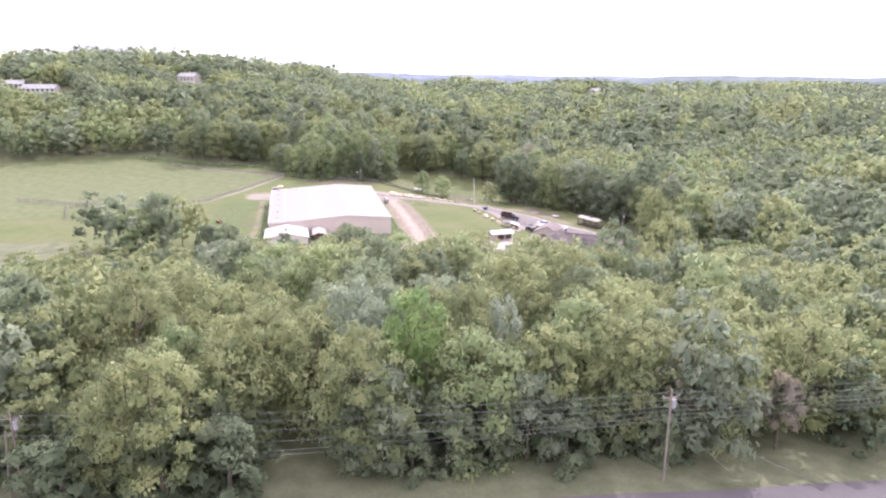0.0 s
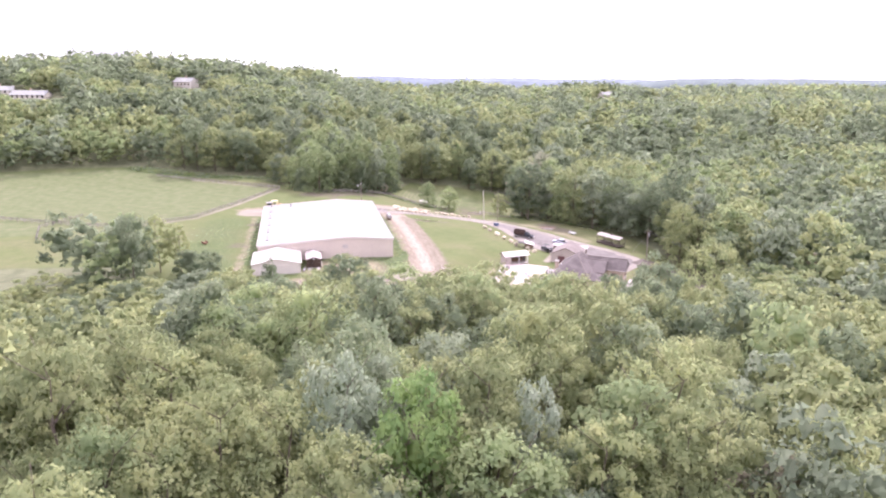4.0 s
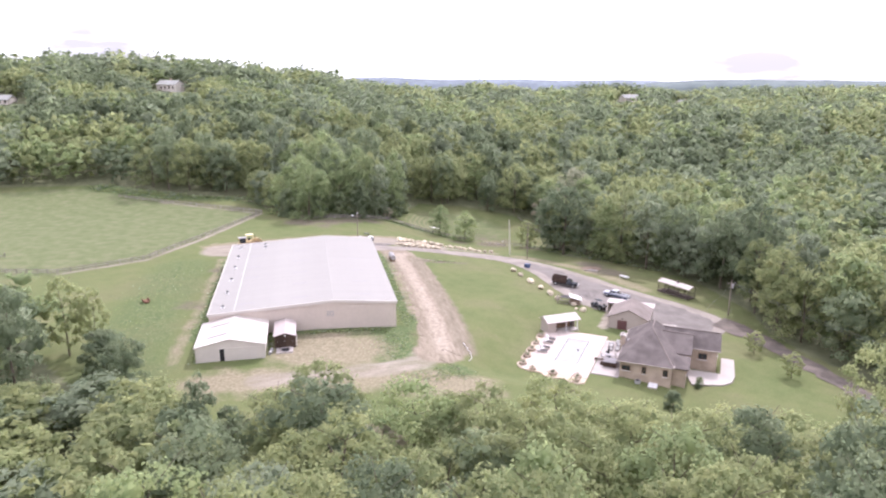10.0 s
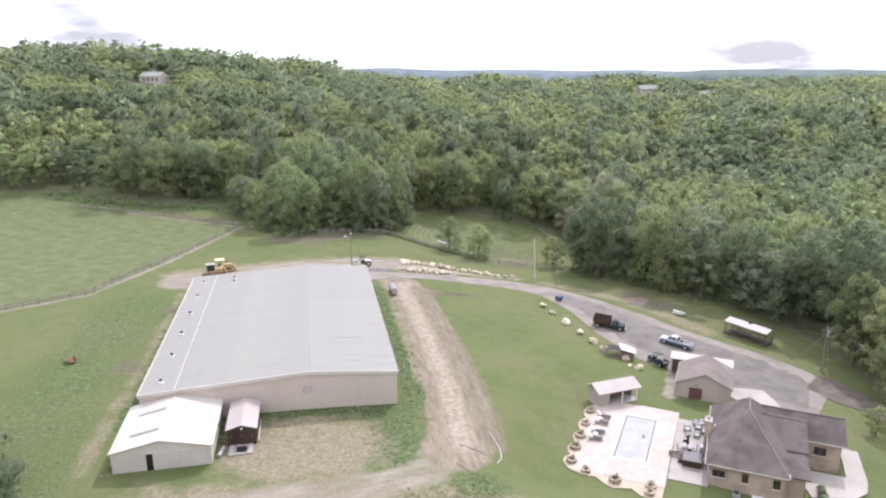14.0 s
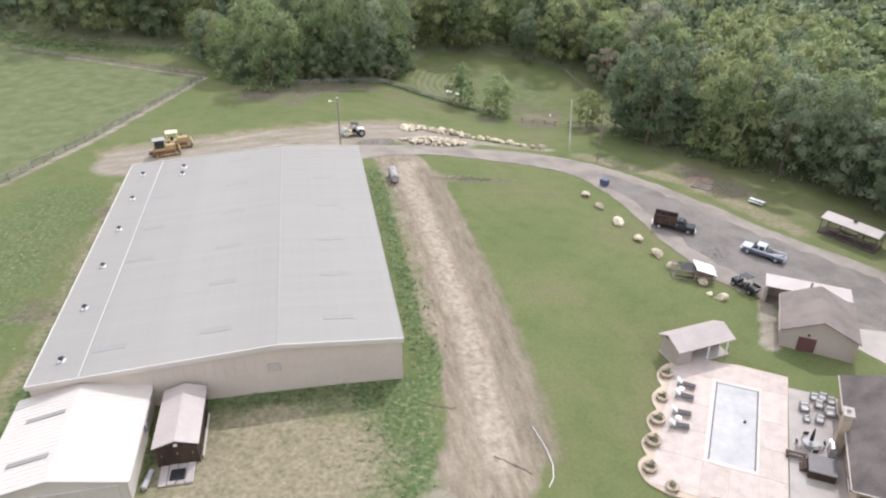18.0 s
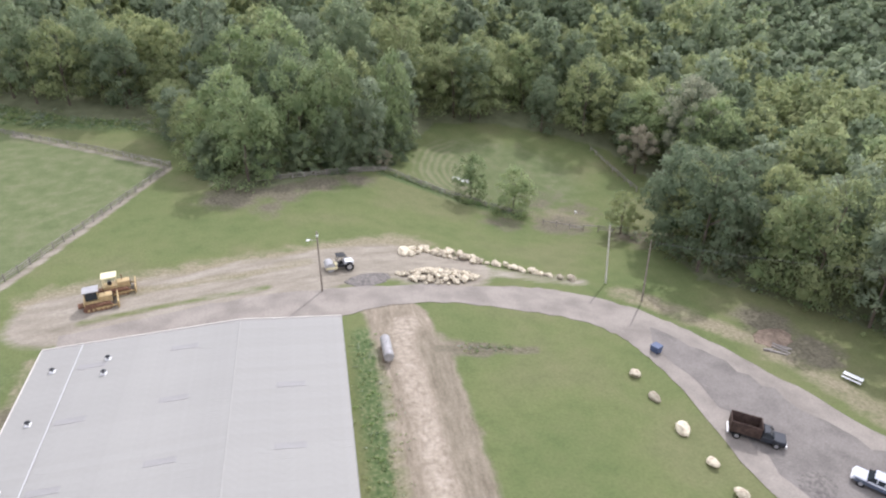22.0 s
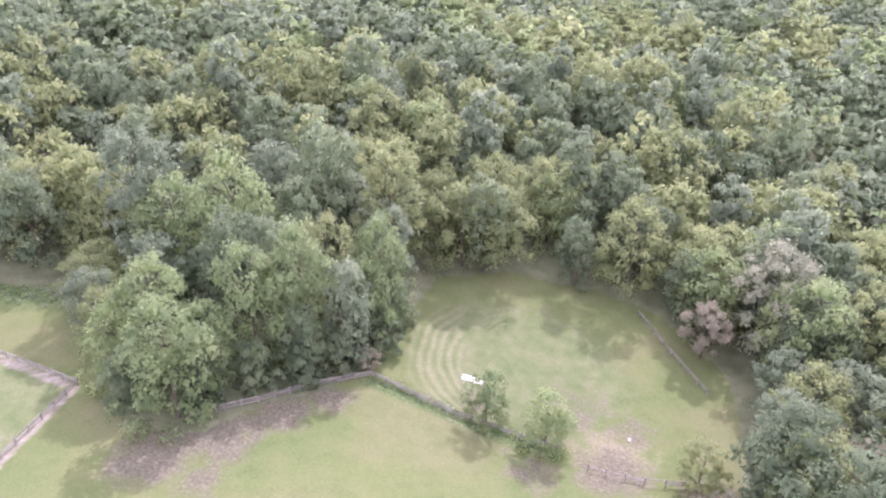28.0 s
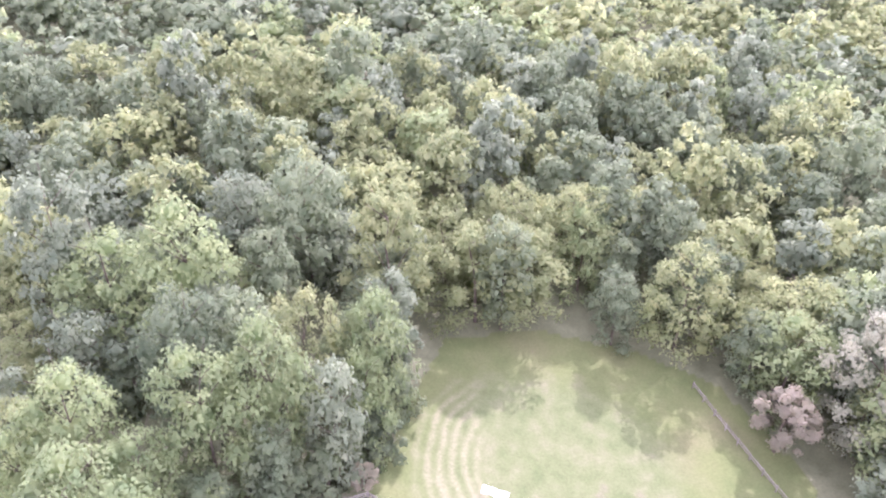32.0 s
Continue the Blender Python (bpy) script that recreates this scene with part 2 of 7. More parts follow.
def ground_z(x, y):
    x, y = np.asarray(x, float), np.asarray(y, float)
    z = 0.6 - 0.1 * (sp(x - 2) - sp(x - 90))
    z = z + 0.06 * (sp(-25 - y) - sp(-140 - y))
    z = z - 0.03 * (sp(y - 70) - sp(y - 130))
    z = z - 6.0 * np.exp(-((x - 42) ** 2 + (y - 108) ** 2) / 1500.0)
    z = z + 0.17 * (sp(y - 158, 10) - sp(y - 262, 10)) + 0.05 * (sp(y - 262, 10) - sp(y - 450, 20)) - 0.09 * (sp(y - 470, 20) - sp(y - 800, 20))
    z = z + 15.5 * np.exp(-((x + 165) ** 2 / (2 * 95.0 ** 2) + (y - 420) ** 2 / (2 * 110.0 ** 2)))
    z = z + 0.6 * np.exp(-((x + 17) ** 2 / (2 * 20.0 ** 2) + (y + 5) ** 2 / (2 * 14.0 ** 2)))
    z = z + 8.0 * np.exp(-((x - 140) ** 2 / (2 * 20.0 ** 2) + (y - 505) ** 2 / (2 * 30.0 ** 2)))
    z = z + 13.0 * np.exp(-((x - 310) ** 2 / (2 * 45.0 ** 2) + (y - 620) ** 2 / (2 * 33.0 ** 2)))
    # level pad under the house and the pool patio
    c, s = math.cos(radians(-33)), math.sin(radians(-33))
    lx, ly = (x - 35.15) * c + (y + 20.63) * s, -(x - 35.15) * s + (y + 20.63) * c
    gap = np.hypot(np.maximum(np.maximum(-17.5 - lx, lx - 13), 0), np.maximum(np.maximum(-5 - ly, ly - 19), 0))
    w = np.clip(1 - gap / 11.0, 0, 1)
    w = w * w * (3 - 2 * w)
    z = z * (1 - w) + w * (-3.46 - 0.09 * np.clip(lx - 1, 0, 12))
    far = np.clip((np.hypot(x, y - 100) - 600) / 500, 0, 1)
    z = z + far * (6 * np.sin(x / 410 + 1.3) * np.cos(y / 530) + 5 * np.sin((x + y) / 690))
    z = z - 0.022 * np.maximum(np.hypot(x, y) - 800, 0)
    return z


def gz(x, y):
    return float(ground_z(x, y))


CLEAR = [(-210, 20), (-130, 12), (-66, 4), (-54, -14), (-43, -30), (-27, -42), (-5, -50), (15, -53), (40, -56), (62, -54),
         (84, -42), (84, -24), (80, -8), (81, 2), (85, 14), (86, 31), (84, 44), (77, 53), (68, 63), (59, 70), (60, 80), (60, 90),
         (66, 98), (73, 116), (69, 135), (58, 144), (43, 150), (28, 148), (21, 137), (14, 122), (5, 116), (-3, 113),
         (-12, 107), (-22, 110), (-26, 120), (-34, 138), (-44, 150), (-62, 156), (-93, 172), (-130, 170), (-210, 160)]


def inside(x, y, poly):
    x, y = np.asarray(x, float), np.asarray(y, float)
    hit = np.zeros(x.shape, bool)
    for (ax, ay), (bx, by) in zip(poly, poly[1:] + poly[:1]):
        if ay == by:
            continue
        cross = ((ay > y) != (by > y)) & (x < (bx - ax) * (y - ay) / (by - ay) + ax)
        hit ^= cross
    return hit


def axis(lo, hi, fine_lo, fine_hi, step):
    out = list(np.arange(fine_lo, fine_hi + step / 2, step))
    s, v = step, fine_hi
    while v < hi:
        s *= 1.18
        v += s
        out.append(min(v, hi))
    s, v = step, fine_lo
    while v > lo:
        s *= 1.18
        v -= s
        out.insert(0, max(v, lo))
    return np.array(out)


def seg_dist(x, y, pts):
    """Distance from a bent line."""
    best = np.full(np.shape(x), 1e9)
    for (ax, ay), (bx, by) in zip(pts, pts[1:]):
        dx, dy = bx - ax, by - ay
        u = np.clip(((x - ax) * dx + (y - ay) * dy) / (dx * dx + dy * dy), 0, 1)
        best = np.minimum(best, np.hypot(x - ax - u * dx, y - ay - u * dy))
    return best


def ground():
    xs = axis(-3800, 3800, -72, 92, 1.0)
    ys = axis(-1200, 4500, -48, 155, 1.0)
    X, Y = np.meshgrid(xs, ys)
    Z = ground_z(X, Y)
    nx, ny = len(xs), len(ys)
    co = np.stack([X, Y, Z], -1).reshape(-1, 3)
    idx = np.arange(nx * ny).reshape(ny, nx)
    quads = np.stack([idx[:-1, :-1], idx[:-1, 1:], idx[1:, 1:], idx[1:, :-1]], -1).reshape(-1, 4)
    me = bpy.data.meshes.new("ground")
    me.vertices.add(len(co))
    me.vertices.foreach_set("co", co.ravel())
    me.loops.add(quads.size)
    me.loops.foreach_set("vertex_index", quads.ravel())
    me.polygons.add(len(quads))
    me.polygons.foreach_set("loop_start", np.arange(0, quads.size, 4))
    me.update()
    me.polygons.foreach_set("use_smooth", np.ones(len(quads), bool))
    x, y = co[:, 0], co[:, 1]
    wood = 1 - inside(x, y, CLEAR).astype(float)
    dirt = np.zeros(len(co))
    # bulldozed track along the barn, bending round its front
    d = seg_dist(x, y, [(7.5, 60), (9, 50), (9.3, 42), (9.4, 30), (9.2, 16), (8.6, 3), (7.5, -8), (5.5, -13)])
    dirt = np.maximum(dirt, np.clip((5.2 - d) / 2.0, 0, 1))
    d = seg_dist(x, y, [(5.5, -12), (1.6, -16.5), (-4, -19), (-12, -19.6), (-24, -20.5)])
    bare = np.clip((4.2 - d) / 3.5, 0, 0.62)
    # gravel yard behind the barn, with strips of grass
    d = seg_dist(x, y, [(-37, 65), (-20, 69), (-5, 73), (8, 77), (18, 74)])
    yard = np.clip((8.5 - d) / 4.0, 0, 0.85)
    for line, r in (([(-30, 70.5), (-14, 73.0), (-4, 76.5)], 1.5), ([(-34, 64), (-10, 69)], 1.0)):
        yard = yard * np.clip(0.35 + seg_dist(x, y, line) / r * 0.5, 0, 1)
    bare = np.maximum(bare, yard)
    bare = np.maximum(bare, 0.4 * np.clip(1.4 - seg_dist(x, y, [(4.2, 55), (4.4, 30), (4.2, 4)]) / 1.6, 0, 1))
    bare = np.maximum(bare, 0.55 * np.clip(1.3 - seg_dist(x, y, [(20, 74.5), (38, 71)]) / 3.0, 0, 1))
    bare = np.maximum(bare, 0.8 * np.clip(1.5 - seg_dist(x, y, [(42.9, 2.6), (48.3, 11.6)]) / 1.2, 0, 1))
    worn = np.zeros(len(co))
    # worn patches under the trees and in the pasture
    for cx, cy, r, a in ((-17, 103.5, 7, 0.62), (-9, 106.5, 6.5, 0.66), (-1, 111, 5, 0.6), (6, 114.0, 4.5, 0.6), (-11, 98, 5, 0.4), (64, 48, 5, 0.7), (33, 99, 6, 0.4), (45, 98, 7, 0.55), (62, 56, 5, 0.7), (-40, 20, 4, 0.4),
                         (-37, 46, 3, 0.5), (57, 90, 6, 0.48), (29, 115, 5, 0.34), (44, 112, 8, 0.33), (51, 106, 6, 0.36)):
        worn = np.maximum(worn, 1.25 * a * np.clip(1.3 - np.hypot(x - cx, y - cy) / r, 0, 1))
    bare = np.maximum(bare, 0.9 - seg_dist(x, y, [(-74, 49), (-56, 59), (-46, 79), (-31, 120), (-48, 132), (-68, 145)]) / 1.8)
    field = inside(x, y, [(-210, 20), (-74, 49), (-56, 59), (-46, 79), (-31, 120), (-48, 132), (-95, 168), (-210, 160)]).astype(float)
    rough = np.clip(np.maximum(1 - seg_dist(x, y, [(3, 55), (3, 0)]) / 3.4, 1 - seg_dist(x, y, [(-36, 55), (-36.5, 0)]) / 3.0), 0, 1)
    rough = np.maximum(rough, np.clip(1.25 - seg_dist(x, y, [(-20, -1.6), (0, -1.6)]) / 3.2, 0, 1))
    rough = np.maximum(rough, np.clip(1.3 - seg_dist(x, y, [(-1.8, -4), (-2.4, -13)]) / 5.0, 0, 1.0))
    rough = np.maximum(rough, 0.75 * np.clip(1.4 - seg_dist(x, y, [(-3, -24), (7, -21)]) / 4.0, 0, 1))
    rough = np.maximum(rough, 0.8 * np.clip(1.4 - seg_dist(x, y, [(12.5, 119), (29, 108.5), (37, 104)]) / 2.0, 0, 1))
    rough = np.maximum(rough, 0.8 * np.clip(1.4 - seg_dist(x, y, [(-95, 169), (-62, 153), (-36, 148), (-28, 134)]) / 6.0, 0, 1))
    rough = np.maximum(rough, 0.5 * np.clip(1.5 - seg_dist(x, y, [(-46, 50), (-48, 10), (-46, -12)]) / 9.0, 0, 1))
    dry = np.clip(1.3 - seg_dist(x, y, [(-16, -10), (-10, -10)]) / 8.5, 0, 0.9)
    dry = np.maximum(dry, 0.75 * np.clip(1.3 - seg_dist(x, y, [(-32, -20), (-4, -23), (8, -27)]) / 6.0, 0, 1))
    dry = np.maximum(dry, 0.5 * np.clip(1.3 - seg_dist(x, y, [(-37.6, 56), (-37.8, 24), (-38.4, 4), (-39, -10)]) / 1.6, 0, 1))
    dry = np.maximum(dry, 0.8 * np.clip(1.3 - seg_dist(x, y, [(-40, 70), (-10, 76), (12, 84)]) / 5.0, 0, 1))
    dry = np.maximum(dry, 0.62 * np.clip(1.3 - seg_dist(x, y, [(44, 66), (58, 50), (66, 32)]) / 3.0, 0, 1))
    dry = np.maximum(dry, 0.6 * np.clip(1.3 - np.hypot(x - 46, y - 101) / 8.0, 0, 1))
    field = np.maximum(field, 0.8 * np.clip(1.5 - np.hypot(x - 38, y - 122) / 22.0, 0, 1))
    dry = np.maximum(dry, 0.62 * np.clip(1.3 - seg_dist(x, y, [(4.6, 55), (4.6, 34), (4.4, 8)]) / 1.3, 0, 1))
    graded = np.clip((2.9 - seg_dist(x, y, [(11.8, 54), (11.8, 40), (12.0, 30), (12.2, 16), (11.8, 3), (11, -10)])) / 1.6, 0, 1)
    packed = np.clip(1.25 - seg_dist(x, y, [(8.6, 58), (7.6, 52), (8.2, 42), (8.5, 30), (8.4, 16), (8.0, 3), (6.8, -12)]) / 2.0, 0, 1)
    ring = np.hypot(x - 38, y - 123)
    graded = np.maximum(graded, 0.9 * np.clip(1.4 - seg_dist(x, y, [(11, 52), (14, 51.4)]) / 2.6, 0, 1))
    worn = np.maximum(worn, np.clip(1.5 - seg_dist(x, y, [(12, 51.5), (18, 51.0)]) / 1.5, 0, 1))
    worn = np.maximum(worn, 0.62 * np.clip(1.4 - seg_dist(x, y, [(17, 51.0), (24.5, 50.6)]) / 1.2, 0, 1))
    mow = np.clip(1.4 - np.abs(ring - 14) / 5.5, 0, 1) * np.clip((33 - x) / 6.0, 0, 1)
    for name, v in (("dry", dry), ("worn", worn), ("bare", np.clip(bare, 0, 1)), ("packed", packed), ("graded", graded), ("mow", mow), ("wood", wood), ("dirt", np.clip(dirt, 0, 1)), ("field", field), ("rough", rough)):
        at = me.attributes.new(name, "FLOAT", "POINT")
        at.data.foreach_set("value", v.astype(np.float32))
    ob = new("ground", me)
    tagged(ob, "rolling meadow with mown lawn, worn earth and woodland floor", "ground", kind="structure")
    m = bpy.data.materials.new("meadow")
    m.use_nodes = True
    n, l = m.node_tree.nodes, m.node_tree.links
    b = n["Principled BSDF"]
    b.inputs["Roughness"].default_value = 0.95
    b.inputs["Specular IOR Level"].default_value = 0.1
    geo = n.new("ShaderNodeNewGeometry")

    def tex(scale, detail=4):
        t = n.new("ShaderNodeTexNoise")
        t.inputs["Scale"].default_value = scale
        t.inputs["Detail"].default_value = detail
        l.new(geo.outputs["Position"], t.inputs["Vector"])
        return t.outputs["Fac"]

    def ramp(src, stops):
        r = n.new("ShaderNodeValToRGB")
        e = r.color_ramp.elements
        e[0].position, e[0].color = stops[0][0], (*stops[0][1], 1)
        e[1].position, e[1].color = stops[-1][0], (*stops[-1][1], 1)
        for p, c in stops[1:-1]:
            k = e.new(p)
            k.color = (*c, 1)
        l.new(src, r.inputs[0])
        return r.outputs[0]

    def mix(fac, a, c):
        k = n.new("ShaderNodeMixRGB")
        l.new(fac, k.inputs[0])
        l.new(a, k.inputs[1])
        l.new(c, k.inputs[2])
        return k.outputs[0]

    def mask(name, grain, lo, hi, weight=0.5):
        a = n.new("ShaderNodeAttribute")
        a.attribute_name = name
        ma = n.new("ShaderNodeMath")
        ma.operation = "MULTIPLY_ADD"
        l.new(grain, ma.inputs[0])
        ma.inputs[1].default_value = weight
        l.new(a.outputs["Fac"], ma.inputs[2])
        mr = n.new("ShaderNodeMapRange")
        mr.inputs["From Min"].default_value, mr.inputs["From Max"].default_value = lo, hi
        l.new(ma.outputs[0], mr.inputs["Value"])
        return mr.outputs[0]

    big, mid, fine, speck = tex(0.05, 5), tex(0.35, 6), tex(2.2, 4), tex(2.9, 7)
    lawn = ramp(mid, [(0.3, (0.098, 0.122, 0.044)), (0.5, (0.126, 0.145, 0.056)), (0.7, (0.146, 0.153, 0.066))])
    lawn_b = ramp(big, [(0.38, (0.097, 0.121, 0.048)), (0.5, (0.123, 0.138, 0.058)), (0.6, (0.148, 0.141, 0.075))])
    half = n.new("ShaderNodeValue")
    half.outputs[0].default_value = 0.5
    lawn = mix(half.outputs[0], lawn, lawn_b)
    hay = ramp(mid, [(0.3, (0.1, 0.124, 0.052)), (0.5, (0.123, 0.142, 0.064)), (0.7, (0.153, 0.158, 0.084))])
    weeds = ramp(fine, [(0.3, (0.058, 0.087, 0.034)), (0.52, (0.093, 0.125, 0.05)), (0.66, (0.16, 0.17, 0.085)), (0.8, (0.25, 0.235, 0.15))])
    stretch = n.new("ShaderNodeMapping")
    stretch.inputs["Scale"].default_value = (1.0, 0.2, 1.0)
    l.new(geo.outputs["Position"], stretch.inputs["Vector"])
    rut = n.new("ShaderNodeTexNoise")
    rut.inputs["Scale"].default_value = 1.3
    rut.inputs["Detail"].default_value = 8
    rut.inputs["Roughness"].default_value = 0.7
    l.new(stretch.outputs[0], rut.inputs["Vector"])
    soil = ramp(rut.outputs["Fac"], [(0.3, (0.15, 0.122, 0.088)), (0.47, (0.215, 0.18, 0.132)), (0.6, (0.265, 0.222, 0.165)), (0.72, (0.34, 0.288, 0.225))])
    packed = ramp(rut.outputs["Fac"], [(0.32, (0.235, 0.193, 0.143)), (0.45, (0.30, 0.25, 0.19)), (0.58, (0.335, 0.282, 0.218)), (0.7, (0.40, 0.345, 0.275))])
    crumbs = ramp(tex(1.4, 10), [(0.36, (0.175, 0.146, 0.108)), (0.48, (0.29, 0.245, 0.187)), (0.56, (0.325, 0.275, 0.215)), (0.68, (0.44, 0.38, 0.31))])
    packed = mix(half.outputs[0], packed, crumbs)
    soil = mix(mask("packed", mid, 0.5, 1.3, 0.7), soil, packed)
    dry = ramp(fine, [(0.25, (0.14, 0.13, 0.075)), (0.5, (0.215, 0.187, 0.122)), (0.75, (0.285, 0.245, 0.168))])
    earth = ramp(fine, [(0.25, (0.09, 0.083, 0.053)), (0.5, (0.132, 0.117, 0.08)), (0.75, (0.185, 0.163, 0.115))])
    straw = ramp(fine, [(0.3, (0.20, 0.185, 0.11)), (0.7, (0.30, 0.265, 0.175))])
    litter = ramp(mid, [(0.3, (0.11, 0.12, 0.065)), (0.7, (0.17, 0.175, 0.10))])
    col = mix(mask("field", mid, 0.6, 0.8, 0.3), lawn, hay)
    col = mix(mask("rough", mid, 0.55, 0.95, 0.6), col, weeds)
    col = mix(mask("dry", mid, 0.7, 1.15, 1.0), col, dry)
    # the yard is dragged smooth along the lane
    turned = n.new("ShaderNodeMapping")
    turned.inputs["Rotation"].default_value = (0.0, 0.0, math.radians(-14))
    l.new(geo.outputs["Position"], turned.inputs["Vector"])
    along = n.new("ShaderNodeMapping")
    along.inputs["Scale"].default_value = (0.28, 1.0, 1.0)
    l.new(turned.outputs[0], along.inputs["Vector"])
    drag = n.new("ShaderNodeTexNoise")
    drag.inputs["Scale"].default_value = 0.55
    drag.inputs["Detail"].default_value = 7
    drag.inputs["Roughness"].default_value = 0.6
    l.new(along.outputs[0], drag.inputs["Vector"])
    stones = ramp(drag.outputs["Fac"], [(0.3, (0.195, 0.17, 0.13)), (0.5, (0.25, 0.218, 0.17)), (0.7, (0.305, 0.27, 0.217))])
    col = mix(mask("worn", mid, 0.7, 1.1, 1.0), col, earth)
    col = mix(mask("bare", drag.outputs["Fac"], 0.72, 1.1, 0.8), col, stones)
    col = mix(mask("dirt", mid, 0.75, 1.1, 1.0), col, soil)
    graded = ramp(rut.outputs["Fac"], [(0.33, (0.145, 0.122, 0.085)), (0.5, (0.192, 0.163, 0.118)), (0.68, (0.24, 0.205, 0.152))])
    col = mix(mask("graded", mid, 0.8, 1.5, 1.0), col, graded)
    col = mix(mask("worn", rut.outputs["Fac"], 1.15, 1.6, 0.8), col, earth)
    # bands left by the mower, round the paddock and across the hay field
    for name, kind, where, scale, strength in (("mow", "RINGS", (-38.0, -123.0, 0.0), 0.19, 0.38), ("field", "BANDS", (0.0, 0.0, 0.0), 0.05, 0.05)):
        shift = n.new("ShaderNodeMapping")
        shift.inputs["Location"].default_value = where
        l.new(geo.outputs["Position"], shift.inputs["Vector"])
        wave = n.new("ShaderNodeTexWave")
        wave.wave_type = kind
        if kind == "RINGS":
            wave.rings_direction = "Z"
        else:
            wave.bands_direction = "DIAGONAL"
        wave.inputs["Scale"].default_value = scale
        wave.inputs["Distortion"].default_value = 6.5
        wave.inputs["Detail"].default_value = 4.0
        wave.inputs["Detail Scale"].default_value = 0.4
        l.new(shift.outputs[0], wave.inputs["Vector"])
        band = n.new("ShaderNodeMath")
        band.operation = "MULTIPLY"
        l.new(wave.outputs["Fac"], band.inputs[0])
        l.new(mask(name, mid, 0.5, 1.1, 0.5), band.inputs[1])
        faint = n.new("ShaderNodeMath")
        faint.operation = "MULTIPLY"
        faint.inputs[1].default_value = strength
        l.new(band.outputs[0], faint.inputs[0])
        col = mix(faint.outputs[0], col, straw)
    col = mix(mask("wood", mid, 0.5, 0.9, 0.3), col, litter)
    hsv = n.new("ShaderNodeHueSaturation")
    mv = n.new("ShaderNodeMapRange")
    mv.inputs["To Min"].default_value, mv.inputs["To Max"].default_value = 0.74, 1.26
    l.new(speck, mv.inputs["Value"])
    l.new(mv.outputs[0], hsv.inputs["Value"])
    l.new(col, hsv.inputs["Color"])
    l.new(hsv.outputs[0], b.inputs["Base Color"])
    bp = n.new("ShaderNodeBump")
    bp.inputs["Strength"].default_value = 0.35
    bp.inputs["Distance"].default_value = 0.12
    l.new(fine, bp.inputs["Height"])
    l.new(bp.outputs[0], b.inputs["Normal"])
    me.materials.append(m)
    return ob


ground()


def drape(name, left, right, mat, lift, steps=4, across=6, ragged=0.3, label="", category="road", kind="structure"):
    """A strip between two bent lines of as many points, laid on the ground."""
    def fine_line(pts):
        pts = [Vector((*p, 0)) for p in pts]
        out = []
        for i in range(len(pts) - 1):
            p0, p1, p2, p3 = pts[max(i - 1, 0)], pts[i], pts[i + 1], pts[min(i + 2, len(pts) - 1)]
            for s in range(steps):
                u = s / steps
                out.append(0.5 * (2 * p1 + (p2 - p0) * u + (2 * p0 - 5 * p1 + 4 * p2 - p3) * u * u + (3 * p1 - p0 - 3 * p2 + p3) * u ** 3))
        return out + [pts[-1]]
    a, b = fine_line(left), fine_line(right)
    bm = bmesh.new()
    rows = []
    rnd = random.Random(len(name) + len(left))
    for p, q in zip(a, b):
        d = (q - p).normalized()
        p, q = p - d * rnd.uniform(-ragged, ragged), q + d * rnd.uniform(-ragged, ragged)
        row = []
        for k in range(across + 1):
            c = p.lerp(q, k / across)
            row.append(bm.verts.new((c.x, c.y, gz(c.x, c.y) + lift)))
        rows.append(row)
    for r0, r1 in zip(rows, rows[1:]):
        for k in range(across):
            bm.faces.new((r0[k], r0[k + 1], r1[k + 1], r1[k]))
    bmesh.ops.recalc_face_normals(bm, faces=bm.faces[:])
    ob = link_mesh(name, bm, mat, smooth=True)
    return tagged(ob, label, category, kind=kind)


drape("road", [(-36, 61.0), (-26, 63.6), (-15.6, 65.9), (-1, 67.6), (9.3, 68.3), (25, 68.6), (33, 67.6), (39.8, 64), (45.5, 58.8), (50.5, 51.5), (55.8, 42.3), (62.5, 30), (70, 20.6), (74.4, 11.4), (74.6, 6.0)],
      [(-35, 53.5), (-26, 54.5), (-13, 56), (1.5, 60.6), (13, 63.2), (23, 61.5), (32.6, 58.2), (37.6, 53.7), (39.8, 48), (41.4, 37.5), (42.0, 27), (45, 15.5), (51, 9), (56, 1), (62, -6)],
      GRAVEL, 0.06, steps=6, across=10, label="grey gravel lane curving from the barn to the garage", ragged=0.35)
drape("worn_gravel", [(43.6, 56), (49, 47.5), (54, 38.5), (59, 29.5), (66, 20.5), (70.5, 12.5), (71, 7)], [(41.4, 50), (44.2, 40), (45.2, 29), (48.4, 18), (54.5, 10.5), (60, 3), (64, -2)],
      GRAVEL_DARK, 0.085, steps=6, across=8, ragged=0.9, label="dark damp gravel where the trucks are parked")
drape("driveway", [(75.4, 10.6), (78.2, 2), (78.6, -9), (79.4, -20), (79.2, -30), (77.6, -44), (74.0, -62)], [(68.6, 5.0), (72.6, -3), (73.6, -11), (74.4, -20), (74.0, -29), (72.4, -43), (69.0, -60)],
      DRIVE, 0.105, steps=6, across=5, label="dark worn driveway along the edge of the woods", ragged=0.6)
drape("street", [(-160, -133), (-60, -134), (4, -138.6), (36, -138), (120, -136)], [(-160, -140), (-60, -141), (4, -145.6), (36, -145), (120, -143)],
      ASPHALT, 0.06, steps=8, across=4, label="pale asphalt street beside the woods", ragged=0.02)


# ---- trees ----
def unit(v):
    return v / (np.linalg.norm(v, axis=1)[:, None] + 1e-9)


